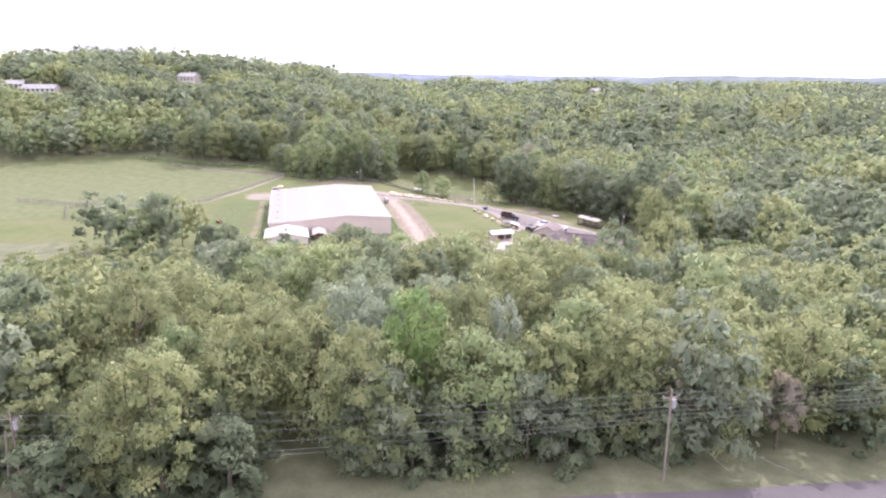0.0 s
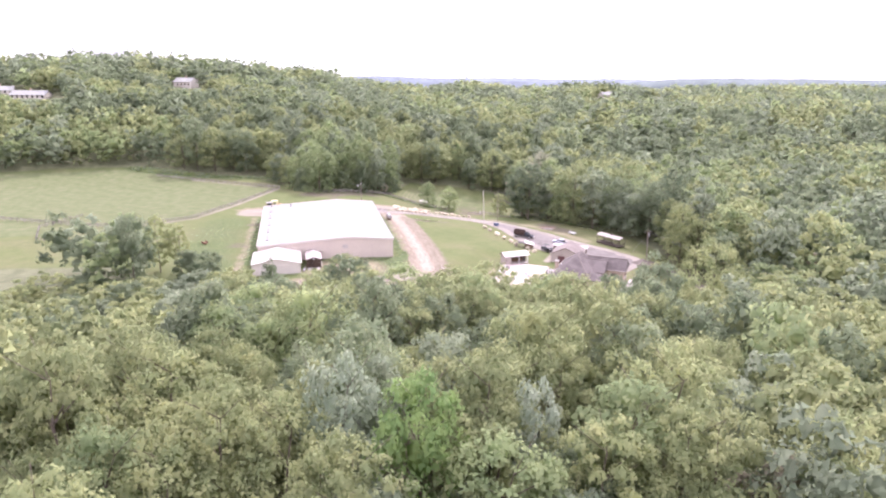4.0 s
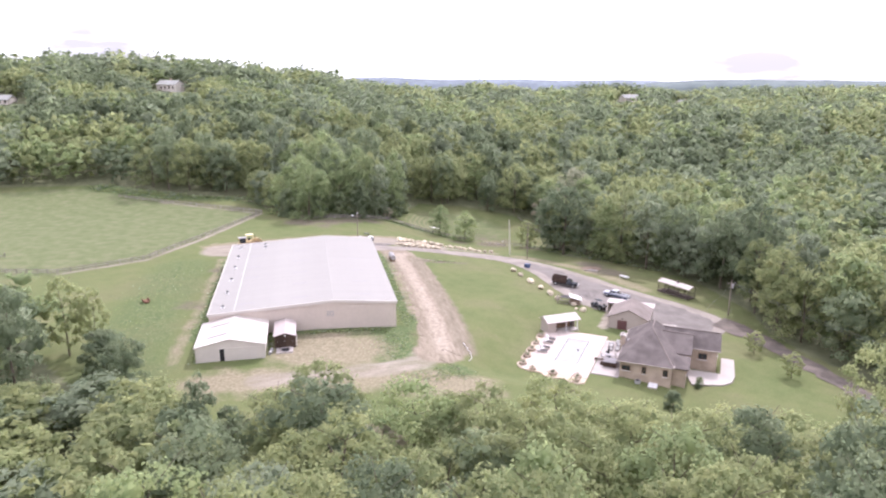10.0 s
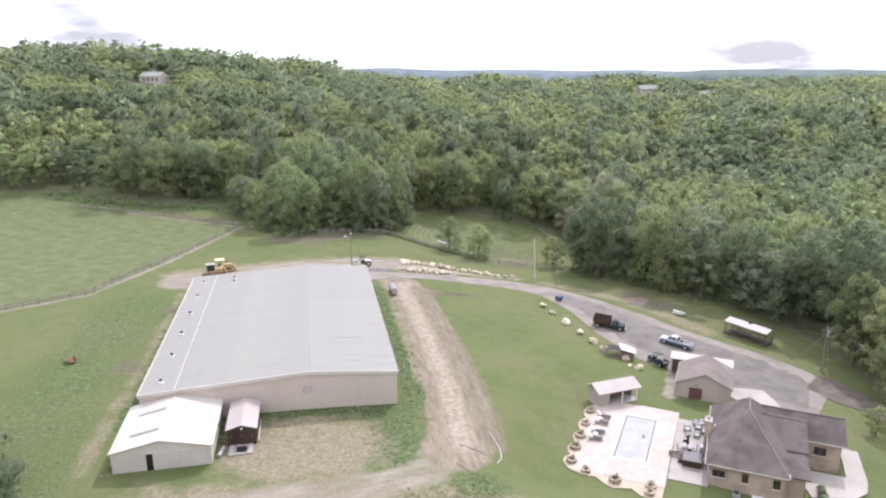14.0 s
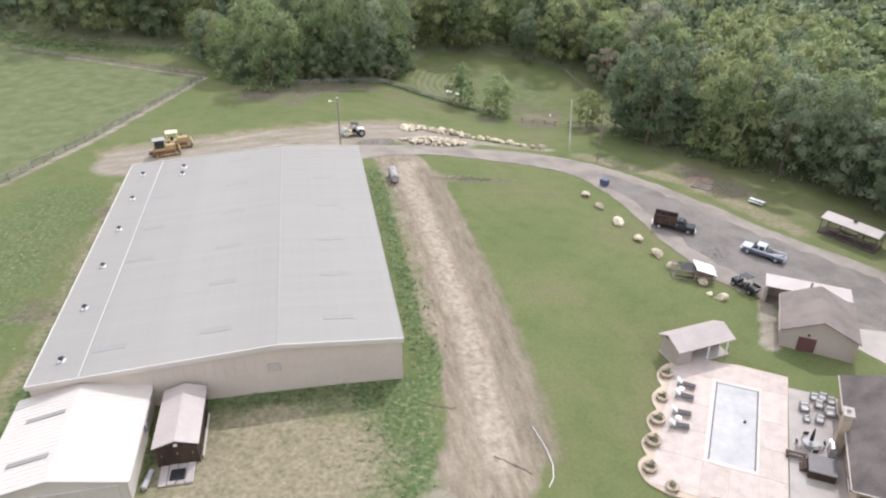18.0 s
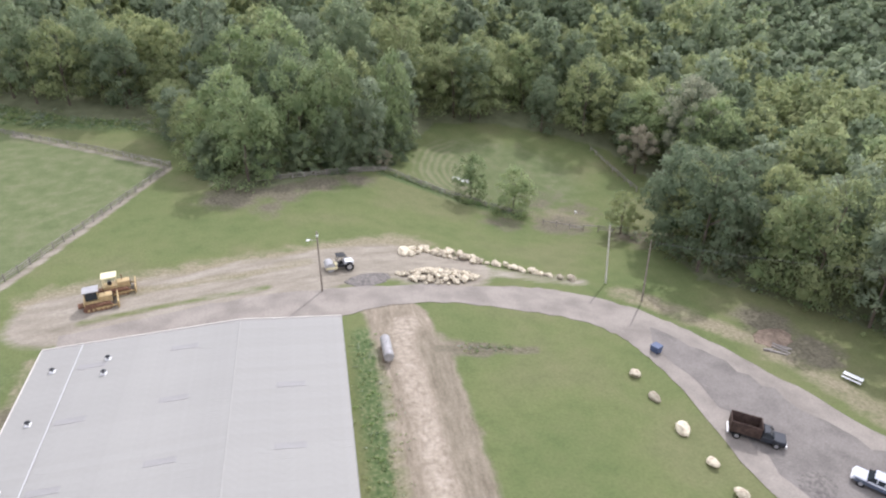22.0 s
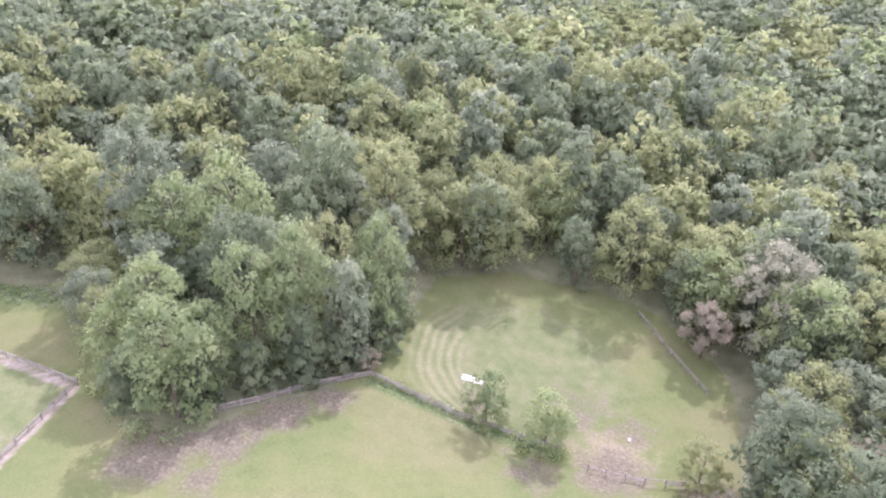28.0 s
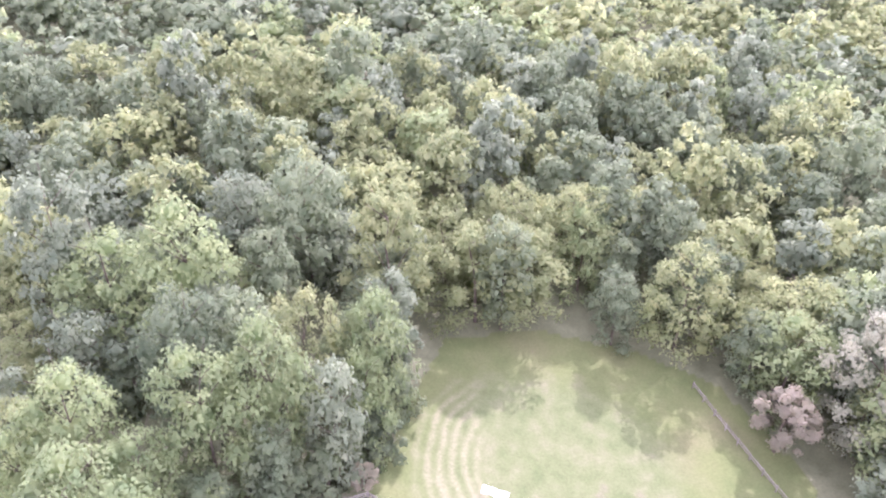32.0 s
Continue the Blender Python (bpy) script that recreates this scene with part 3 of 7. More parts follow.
def leaf_cloud(rnd, centres, radii, count, size, squash=0.85, heart=None, ragged=0.22, round_out=0.5):
    """Leaf sprays on the skins of several lumps: corners, three-cornered faces, and normals that follow the lumps."""
    w = np.array([r * r for r in radii])
    pick = rnd.choice(len(radii), count, p=w / w.sum())
    d = unit(rnd.normal(size=(count, 3)))
    d[:, 2] = np.where(d[:, 2] < -0.35, -d[:, 2], d[:, 2])
    r = np.array(radii)[pick] * (1.0 + ragged * np.clip(rnd.normal(size=count), -2.2, 1.7))
    pos = np.array(centres)[pick] + d * r[:, None] * np.array([1, 1, squash])
    heart = np.mean(np.array(centres), axis=0) if heart is None else np.array(heart)
    nrm = unit(d * 0.8 + rnd.normal(size=(count, 3)) * 0.4 + np.array([0, 0, 0.3]))
    t = unit(np.cross(nrm, rnd.normal(size=(count, 3))))
    u = np.cross(nrm, t)
    s = (size * rnd.uniform(0.6, 1.35, count))[:, None]
    verts = np.stack([pos + t * s * 1.1, pos - t * s * 0.6 + u * s * 0.75, pos - t * s * 0.6 - u * s * 0.75], 1).reshape(-1, 3)
    out = unit(d * (1 - round_out) + unit(pos - heart) * round_out + rnd.normal(size=(count, 3)) * 0.16 + np.array([0, 0, 0.12]))
    return verts, np.arange(count * 3).reshape(-1, 3), np.repeat(out, 3, axis=0)


def core_lump(c, r, rnd, squash=0.85):
    bm = bmesh.new()
    bmesh.ops.create_icosphere(bm, subdivisions=1, radius=r)
    v = np.array([w.co for w in bm.verts]) * (1 + rnd.uniform(-0.22, 0.16, len(bm.verts)))[:, None]
    f = [[w.index for w in q.verts] for q in bm.faces]
    bm.free()
    return v * [1, 1, squash] + c, np.array(f), unit(v)


def crown_parts(seed, radius, base, top, lumps, leaves, size, cores=5, airy=0.0, solid=0.5, lift=0.38):
    """A crown of many small lumps over an uneven egg; airy crowns have smaller, looser lumps and gaps."""
    rnd = np.random.default_rng(seed)
    centres, radii = [], []
    mid = base + (top - base) * 0.5
    for k in range(lumps):
        a = k * 2.39996 + rnd.uniform(-0.5, 0.5)
        h = (k + 0.5) / lumps
        wide = (1 - (abs(h - 0.42) / 0.6) ** 2.6) ** 0.6 * (1 + 0.16 * np.sin(2 * a + seed) + 0.1 * np.sin(3 * a + 2 * seed))
        ring = radius * wide * rnd.uniform(0.5, 0.98)
        rad = radius * rnd.uniform(0.15, 0.33) * (1 - 0.3 * airy)
        centres.append((ring * np.cos(a), ring * np.sin(a), base + (top - base) * (0.06 + 0.92 * h) - rad * 0.8 + rnd.uniform(-0.5, 0.5)))
        radii.append(rad)
    if airy < 0.5:
        centres.append((0, 0, mid))
        radii.append(radius * 0.55)
    v, f, nr = leaf_cloud(rnd, centres, radii, leaves, size, 0.8, (0, 0, base + (top - base) * 0.35), 0.16 + 0.16 * airy, 0.6)
    # a second, larger and deeper layer closes the gaps between the outer sprays
    iv, jf, inr = leaf_cloud(rnd, centres, [r * 0.74 for r in radii], int(leaves * 0.34), size * 1.75, 0.8, (0, 0, base + (top - base) * 0.35), 0.12)
    vs, fs, ns, off = [v, iv], [f, jf + len(v)], [nr, inr], len(v) + len(iv)
    for k in np.argsort(radii)[::-1][:cores]:
        cv, cf, cn = core_lump(centres[k], radii[k] * solid, rnd)
        vs.append(cv)
        fs.append(cf + off)
        ns.append(cn)
        off += len(cv)
    return np.vstack(vs), np.vstack(fs), unit(np.vstack(ns) + np.array([0, 0, lift]))


def tri_mesh(name, co, faces, normals, materials, kinds=None, tint=None):
    me = bpy.data.meshes.new(name)
    me.vertices.add(len(co))
    me.vertices.foreach_set("co", np.ascontiguousarray(co, np.float32).ravel())
    me.loops.add(faces.size)
    me.loops.foreach_set("vertex_index", np.ascontiguousarray(faces, np.int32).ravel())
    me.polygons.add(len(faces))
    me.polygons.foreach_set("loop_start", np.arange(0, faces.size, 3, dtype=np.int32))
    me.polygons.foreach_set("use_smooth", np.ones(len(faces), bool))
    for m in materials:
        me.materials.append(m)
    if kinds is not None:
        me.polygons.foreach_set("material_index", kinds.astype(np.int32))
    me.update()
    if tint is not None:
        at = me.attributes.new("tint", "FLOAT", "FACE")
        at.data.foreach_set("value", tint.astype(np.float32))
    me.normals_split_custom_set_from_vertices(np.ascontiguousarray(normals, np.float32))
    return me


def trunk_mesh(name, seed, height, r):
    rnd = random.Random(seed)
    bm = bmesh.new()
    p = Vector((0, 0, -0.6))
    n = 4
    for k in range(n):
        q = Vector((rnd.uniform(-0.25, 0.25) * k, rnd.uniform(-0.25, 0.25) * k, height * (k + 1) / n))
        tube_into(bm, p, q, r * (1 - 0.2 * k), r * (1 - 0.2 * (k + 1)), 7)
        if k:
            for _ in range(2):
                a = rnd.uniform(0, 6.28)
                e = q + Vector((math.cos(a) * height * 0.28, math.sin(a) * height * 0.28, height * 0.2))
                tube_into(bm, q, e, r * 0.4 * (1 - 0.2 * k), r * 0.1, 5)
        p = q
    me = bpy.data.meshes.new(name)
    bm.to_mesh(me)
    bm.free()
    me.materials.append(BARK)
    return me


KINDS = []
SPECS = (
    (0, 5.4, 1.9, 13.0, 46, 0.0, "tall broadleaf tree with a rounded dark green crown"),
    (0, 4.7, 2.8, 14.2, 44, 0.2, "slender broadleaf tree with a deep green crown"),
    (1, 6.0, 1.6, 12.0, 70, 0.7, "spreading tree with an olive yellow-green crown"),
    (1, 5.0, 2.2, 13.4, 64, 1.0, "upright tree with thin yellowish foliage"),
    (2, 5.3, 1.8, 12.8, 50, 0.3, "broadleaf tree with silvery grey-green leaves"),
    (0, 4.1, 0.1, 8.5, 34, 0.0, "low bushy tree wrapped in creepers"),
    (3, 3.5, 2.7, 8.4, 34, 0.8, "small tree with russet dying leaves"),
    (2, 4.3, 2.6, 14.6, 40, 0.4, "narrow tree with a pale green crown"),
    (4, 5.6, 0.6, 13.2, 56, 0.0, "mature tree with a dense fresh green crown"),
    (5, 5.0, 1.0, 13.2, 54, 0.1, "tree with a vivid bright green crown"),
    (6, 5.0, 1.0, 13.2, 54, 0.3, "tree showing silvery leaf undersides"),
    (7, 6.0, 2.2, 14.5, 60, 0.9, "spreading tree with thin ashen foliage"))
LITE = []
for k, (mat, radius, base, top, lumps, airy, words) in enumerate(SPECS):
    cores = 6 if airy < 0.5 else 3
    full = crown_parts(40 + k, radius, base, top, lumps, *((3000, 0.2) if airy < 0.5 else (4200, 0.165)), cores, airy)
    LITE.append(crown_parts(60 + k, radius, base, top, lumps // 2 + 8, 1000, 0.32, cores, airy))
    KINDS.append((tri_mesh("crown", *full, [LEAVES[mat]]), trunk_mesh("trunk", 90 + k, top * 0.8, 0.24)))
PROTO = {}


def tree(x, y, kind, scale=1.0, turn=0.0, tall=1.0, group="woodland trees", label="", sink=0.0):
    m = Matrix.Translation((x, y, gz(x, y) - sink)) @ Matrix.Rotation(turn, 4, "Z") @ Matrix.Diagonal((scale, scale, scale * tall, 1))
    if kind not in PROTO:
        root = PROTO[kind] = new("tree")
        for nm, me in (("trunk", KINDS[kind][1]), ("crown", KINDS[kind][0])):
            o = new(nm, me)
            o.parent = root
        ob = root
    else:
        ob = copy_thing(PROTO[kind], m)
    ob.matrix_basis = m
    return tagged(ob, label or SPECS[kind][6], "tree", group)


SPOTS = []
# trees that stand out: place, height of the top, kind, radius of the crown
MARKED = ((-14.4, -122.5, 25.6, 9, 4.4, "bright fresh-green tree above the others"), (-20.6, -118.5, 25.6, 10, 4.2, "silvery tree with pale leaf undersides"),
          (-3.6, -122.0, 23.4, 10, 2.6, "slim silvery tree among green ones"), (5.5, -122.5, 22.8, 8, 6.4, "broad round leafy tree at the roadside wood"),
          (14.6, -130.6, 18.8, 6, 2.3, "narrow tree with dead russet leaves"), (-45.0, -114.0, 27.2, 3, 5.4, "tall thin tree with tan-green foliage"),
          (-39.5, -121.5, 22.4, 8, 4.6, "full green tree at the roadside wood"), (-34.6, -131.0, 15.8, 5, 4.4, "thick mound of creepers over a bush"),
          (21.0, -129.0, 21.0, 2, 5.6, "wide feathery yellow-green tree by the street"), (-50.5, -129.0, 14.4, 5, 4.8, "creeper-covered bush beside the poles"),
          (-22.5, -126.0, 21.2, 2, 3.8, "drooping yellow-green tree by the street"), (34.0, -126.0, 19.8, 2, 5.5, "feathery spreading tree by the street"),
          (1.0, -131.0, 15.0, 5, 4.2, "tangled creeper bush near the verge"), (-12.0, -129.5, 16.0, 5, 4.0, "tangled creeper bush near the verge"),
          (28.0, -130.5, 14.5, 6, 2.6, "small tree with fading rusty leaves"), (-29.3, -46.6, 14.4, 1, 2.2, "dark narrow tree smothered in ivy"),
          (-25.8, -46.0, 10.5, 5, 2.2, "low dark bush smothered in ivy"), (-16.0, -52.8, 15.8, 1, 1.7, "dark narrow tree smothered in ivy"),
          (54.3, -58.6, 17.6, 2, 6.0, "broad yellow-green tree at the lawn's edge"), (38.6, -73.0, 16.2, 2, 4.6, "yellow-green tree in the wood below the house"),
          (16.5, -72.5, 17.4, 8, 5.6, "leafy green tree in the wood below the house"))
KEEP_OFF = [(a, b, 0.8 * r) for a, b, z, k, r, w in MARKED] + [(a + 0.1, b - 5.0, 3.2) for a, b, z, k, r, w in MARKED if k > 8] + [(-29.0, -127.0, 5.0), (-56.5, -129.0, 5.0), (69.0, 121.5, 5.5), (79.5, 121.5, 6.0), (74.0, 114.0, 5.5), (72.0, 110.5, 4.0), (75.5, 106.0, 4.2), (82.6, 101.0, 4.2), (70.4, 90.3, 4.0), (75.5, 86.5, 3.5), (-23.0, -47.0, 3.0)]


def rise(x, y):
    """How much taller the wood grows than at the farm's edge."""
    if y > -24:
        return 1.0
    low = min(1.0, max(0.0, (-36 - x) / 8.0)) * min(1.0, max(0.0, (y + 80) / 20.0))
    return 0.84 + 0.42 * min(1.0, max(0.0, (-56 - y) / 32.0)) - 0.3 * low


def tree_to(x, y, top, kind, radius, group, label):
    s = radius / SPECS[kind][1]
    return tree(x, y, kind, s, 0.7 * x, (top - gz(x, y)) / (SPECS[kind][3] * s), group, label)


# which kinds keep company: yellowish ones in some stretches, green ones in others
HUES = (-1, -1, 1, 1, -0.5, 0, 0, -0.3, -0.6, 0, 0)


def scatter(test, x0, x1, y0, y1, step, weights, seed, smin=0.85, smax=1.2, tmin=0.9, tmax=1.12):
    rnd = random.Random(seed)
    y, row = y0, 0
    while y < y1:
        x = x0 + (step / 2 if row % 2 else 0)
        while x < x1:
            px, py = x + rnd.uniform(-0.42, 0.42) * step, y + rnd.uniform(-0.42, 0.42) * step
            lean = noise.noise(Vector((px / 26.0, py / 26.0, seed)))
            k = rnd.choices(range(len(weights)), [w * math.exp(HUES[i] * 2.6 * lean) for i, w in enumerate(weights)])[0]
            s, t, h = rnd.uniform(smin, smax), rnd.uniform(0, 6.28), rnd.uniform(tmin, tmax)
            if test(px, py) and all(math.hypot(px - a, py - b) > r for a, b, r in KEEP_OFF):
                SPOTS.append((px, py, k, s, t, h * rise(px, py)))
            x += step
        y += step * 0.87
        row += 1


def not_clear(px, py):
    return not bool(inside(np.array(px), np.array(py), CLEAR))


# woods between the street and the farm
scatter(lambda x, y: not_clear(x, y) and abs(x - 2) < 62 + 0.3 * (y + 135), -85, 100, -130, -24, 6.6, (3, 1.2, 10, 8, 0.8, 1, 0.3, 0.5, 2.2), 1, 0.75, 1.12)
# bushes along the verge of the street
scatter(lambda x, y: y > (-132 if x < 20 else -127), -62, 62, -133, -122, 4.0, (1, 0, 0.8, 0, 0.6, 7, 0.3, 0), 11, 0.55, 0.9)
# woods east of the lane
scatter(lambda x, y: not_clear(x, y) and 40 < x < 122, 44, 122, -24, 132, 7.9, (6, 4, 5, 3, 3, 1.0, 0.2, 2, 3), 2, 0.75, 1.35, 1.0, 1.45)
# woods behind the pasture; the clump of big trees by the fence is placed on its own
scatter(lambda x, y: not_clear(x, y) and x - 0.5 * (y - 120) < 100 and not (y < 137 and -34 < x < 23), -72, 128, 112, 222, 8.2, (6, 3, 8, 3, 2.0, 0.6, 0.3, 1.2, 3), 3, 0.75, 1.4, 1.05, 1.5)
EDGE = [(-20, -122), (0, -90), (5, -45)]
RIM = [(78, 14), (81, 44), (66, 61), (57, 80), (62, 98), (69, 116), (57, 142), (28, 148), (-34, 140), (-62, 158)]
rank = sorted(range(len(SPOTS)), key=lambda i: min(1.2 * float(seg_dist(np.array(SPOTS[i][0]), np.array(SPOTS[i][1]), EDGE)), 2.0 * float(seg_dist(np.array(SPOTS[i][0]), np.array(SPOTS[i][1]), RIM))))
for i in rank[:262]:
    tree(*SPOTS[i])
for spot in MARKED:
    tree_to(*spot[:5], "woodland trees", spot[5])
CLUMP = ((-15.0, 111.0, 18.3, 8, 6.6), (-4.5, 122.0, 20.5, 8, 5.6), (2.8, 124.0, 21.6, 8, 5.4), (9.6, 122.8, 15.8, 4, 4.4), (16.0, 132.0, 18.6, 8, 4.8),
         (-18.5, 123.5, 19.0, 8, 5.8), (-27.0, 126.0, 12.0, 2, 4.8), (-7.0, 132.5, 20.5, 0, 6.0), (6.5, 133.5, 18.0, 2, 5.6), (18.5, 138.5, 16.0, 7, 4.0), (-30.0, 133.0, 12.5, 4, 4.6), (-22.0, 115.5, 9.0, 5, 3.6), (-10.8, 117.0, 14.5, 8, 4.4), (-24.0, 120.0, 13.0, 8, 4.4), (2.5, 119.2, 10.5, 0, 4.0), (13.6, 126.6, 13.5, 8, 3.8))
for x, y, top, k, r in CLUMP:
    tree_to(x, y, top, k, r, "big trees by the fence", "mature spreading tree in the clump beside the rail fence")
for n, (x, y, s) in enumerate(((-12.0, 113.6, 0.75), (-5.0, 117.4, 0.85), (2.2, 118.6, 0.9), (8.2, 121.3, 0.8), (14.5, 126.5, 0.85), (-22.5, 115.0, 0.7), (18.5, 133.5, 0.8))):
    tree(x, y, 5, s, n * 2.1, 1.25, "big trees by the fence", "bushy young growth at the foot of the big trees")
tree(12.2, 121.0, 6, 0.55, 0.5, 1.0, "big trees by the fence", "small russet bush at the fence corner")
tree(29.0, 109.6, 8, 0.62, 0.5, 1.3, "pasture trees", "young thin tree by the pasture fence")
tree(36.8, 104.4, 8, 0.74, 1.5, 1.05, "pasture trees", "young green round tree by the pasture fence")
tree(55.0, 92.5, 3, 0.72, 2.5, 0.95, "pasture trees", "thin airy tree beside the old fence")
tree_to(70.6, 121.4, 0.8, 6, 4.4, "pasture trees", "russet-leaved tree at the pasture edge")
tree_to(75.5, 106.0, 1.8, 4, 4.8, "pasture trees", "round silvery tree at the edge of the pasture")
tree_to(82.6, 101.0, 2.0, 4, 5.2, "pasture trees", "round silvery tree at the edge of the pasture")
tree_to(70.4, 90.3, 1.4, 2, 5.2, "pasture trees", "yellow-green spreading tree at the wood's edge")
tree_to(75.5, 86.5, 1.0, 6, 4.2, "pasture trees", "fading tan-leaved tree at the wood's edge")
tree_to(81.6, 119.6, 13.0, 11, 8.0, "pasture trees", "large faded grey-olive tree with thin leaves")
tree_to(-58.6, -20.5, 18.6, 0, 4.6, "meadow trees", "lone rounded dark tree at the meadow edge")
tree_to(-56.4, -3.4, 15.0, 3, 3.6, "meadow trees", "thin airy tree beside the lone dark tree")
tree_to(-51.5, -5.0, 13.0, 3, 2.6, "meadow trees", "thin airy tree beside the lone dark tree")
tree_to(-43.0, -22.5, 10.6, 0, 3.4, "meadow trees", "dark bushy tree in front of the sheds")
tree(-48.5, -12.5, 5, 0.95, 0.6, 1.0, "meadow trees", "low bushy tree beside the white shed")
tree(68.7, -10.3, 3, 0.36, 0.6, 1.0, "garden trees", "bare young tree on the lawn beside the house")
tree(39.6, -32.0, 5, 0.42, 0.6, 0.95, "garden trees", "round pale young tree below the house")
tree(68.2, -22.1, 3, 0.38, 0.6, 1.0, "garden trees", "thin young tree alone on the lawn")
for n, (x, y, s) in enumerate(((48.0, -25.0, 0.15), (48.9, -24.0, 0.17), (49.6, -22.9, 0.14))):
    tree(x, y, 5, s, n * 1.1, 0.9, "bushes at the house corner", "small clipped bush at the corner of the house")


def joined_woods(name, spots, label):
    """Trees that stand deep in the woods, in one mesh."""
    rnd = np.random.default_rng(3)
    co, tri, nrm, kind, tint, off = [], [], [], [], [], 0
    for x, y, k, s, turn, tall in spots:
        v, f, nr = LITE[k]
        c, sn = np.cos(turn), np.sin(turn)
        rot = np.array([[c, sn, 0], [-sn, c, 0], [0, 0, 1]])
        co.append(v @ rot * [s, s, s * tall] + [x, y, gz(x, y)])
        nrm.append(nr @ rot)
        tri.append(f + off)
        kind.append(np.full(len(f), SPECS[k][0]))
        tint.append(np.full(len(f), rnd.uniform(0, 1)))
        off += len(v)
    me = tri_mesh(name, np.vstack(co), np.vstack(tri), np.vstack(nrm), JOINED, np.concatenate(kind), np.concatenate(tint))
    return tagged(new(name, me), label, "woods", kind="stuff")


def weeds():
    """Low weeds and brambles along walls, fences and banks, one mesh."""
    rnd = np.random.default_rng(21)
    tufts = []
    for k in range(6):
        c = [(rnd.uniform(-0.25, 0.25), rnd.uniform(-0.25, 0.25), rnd.uniform(0.1, 0.3)) for _ in range(3)]
        tufts.append(leaf_cloud(rnd, c, [0.3, 0.24, 0.2], 34, 0.09, 0.85, (0, 0, -0.3)))
    co, f4, nrm, tint, kind, off = [], [], [], [], [], 0
    for line, wide, count, lo, hi in (([(2.6, 54), (2.8, 1)], 1.9, 230, 0.4, 1.1), ([(-36.3, 54), (-36.6, 1)], 1.3, 140, 0.4, 1.0), ([(-2.4, -4), (-2.8, -13)], 3.4, 260, 0.3, 0.6),
                                      ([(-17, -1.3), (-2, -1.3)], 1.0, 200, 0.4, 0.9), ([(-3, -24), (7, -21.5)], 2.5, 260, 0.35, 0.8), ([(13, 119.5), (29, 109.3), (37, 104.8)], 0.8, 260, 0.8, 1.9),
                                      ([(-95, 168), (-62, 152)], 3.5, 420, 1.0, 2.8), ([(-62, 152), (-36, 146), (-29, 134)], 3.0, 260, 0.8, 2.2), ([(56, 96), (64, 72), (80, 52)], 3.0, 320, 0.6, 1.8),
                                      ([(5.4, 50), (5.8, 30), (5.6, 16), (4.2, 3)], 0.8, 60, 0.25, 0.6), ([(-47, 45), (-50, 5)], 6.0, 160, 0.3, 0.6), ([(15, 51.4), (22, 51.0)], 1.0, 60, 0.4, 0.8),
                                      ([(-23.2, -10.5), (-23.2, -2)], 0.25, 50, 0.5, 1.1), ([(-35.3, -12), (-35.3, -1)], 0.4, 50, 0.4, 0.9)):
        p = np.array(line, float)
        seg = np.linalg.norm(np.diff(p, axis=0), axis=1)
        at = rnd.uniform(0, seg.sum(), count)
        for u in at:
            i = int(min(np.searchsorted(np.cumsum(seg), u), len(seg) - 1))
            a = (u - (np.cumsum(seg)[i] - seg[i])) / seg[i]
            q = p[i] * (1 - a) + p[i + 1] * a + rnd.normal(size=2) * wide * 0.55
            v, f, nr = tufts[rnd.integers(6)]
            nrm.append(nr)
            sc = rnd.uniform(lo, hi) * 0.72
            co.append(v * sc + [q[0], q[1], gz(q[0], q[1])])
            f4.append(f + off)
            off += len(v)
            tint.append(np.full(len(f), rnd.uniform(0, 1)))
            kind.append(np.full(len(f), rnd.choice([1, 1, 6, 2, 4, 5])))
    me = tri_mesh("weeds", np.vstack(co), np.vstack(f4), np.vstack(nrm), JOINED, np.concatenate(kind), np.concatenate(tint))
    tagged(new("weeds", me), "tall weeds and brambles along walls, fences and banks", "weeds", kind="stuff")


joined_woods("woods", [SPOTS[i] for i in rank[262:]], "mixed green and olive deciduous woodland round the farm")


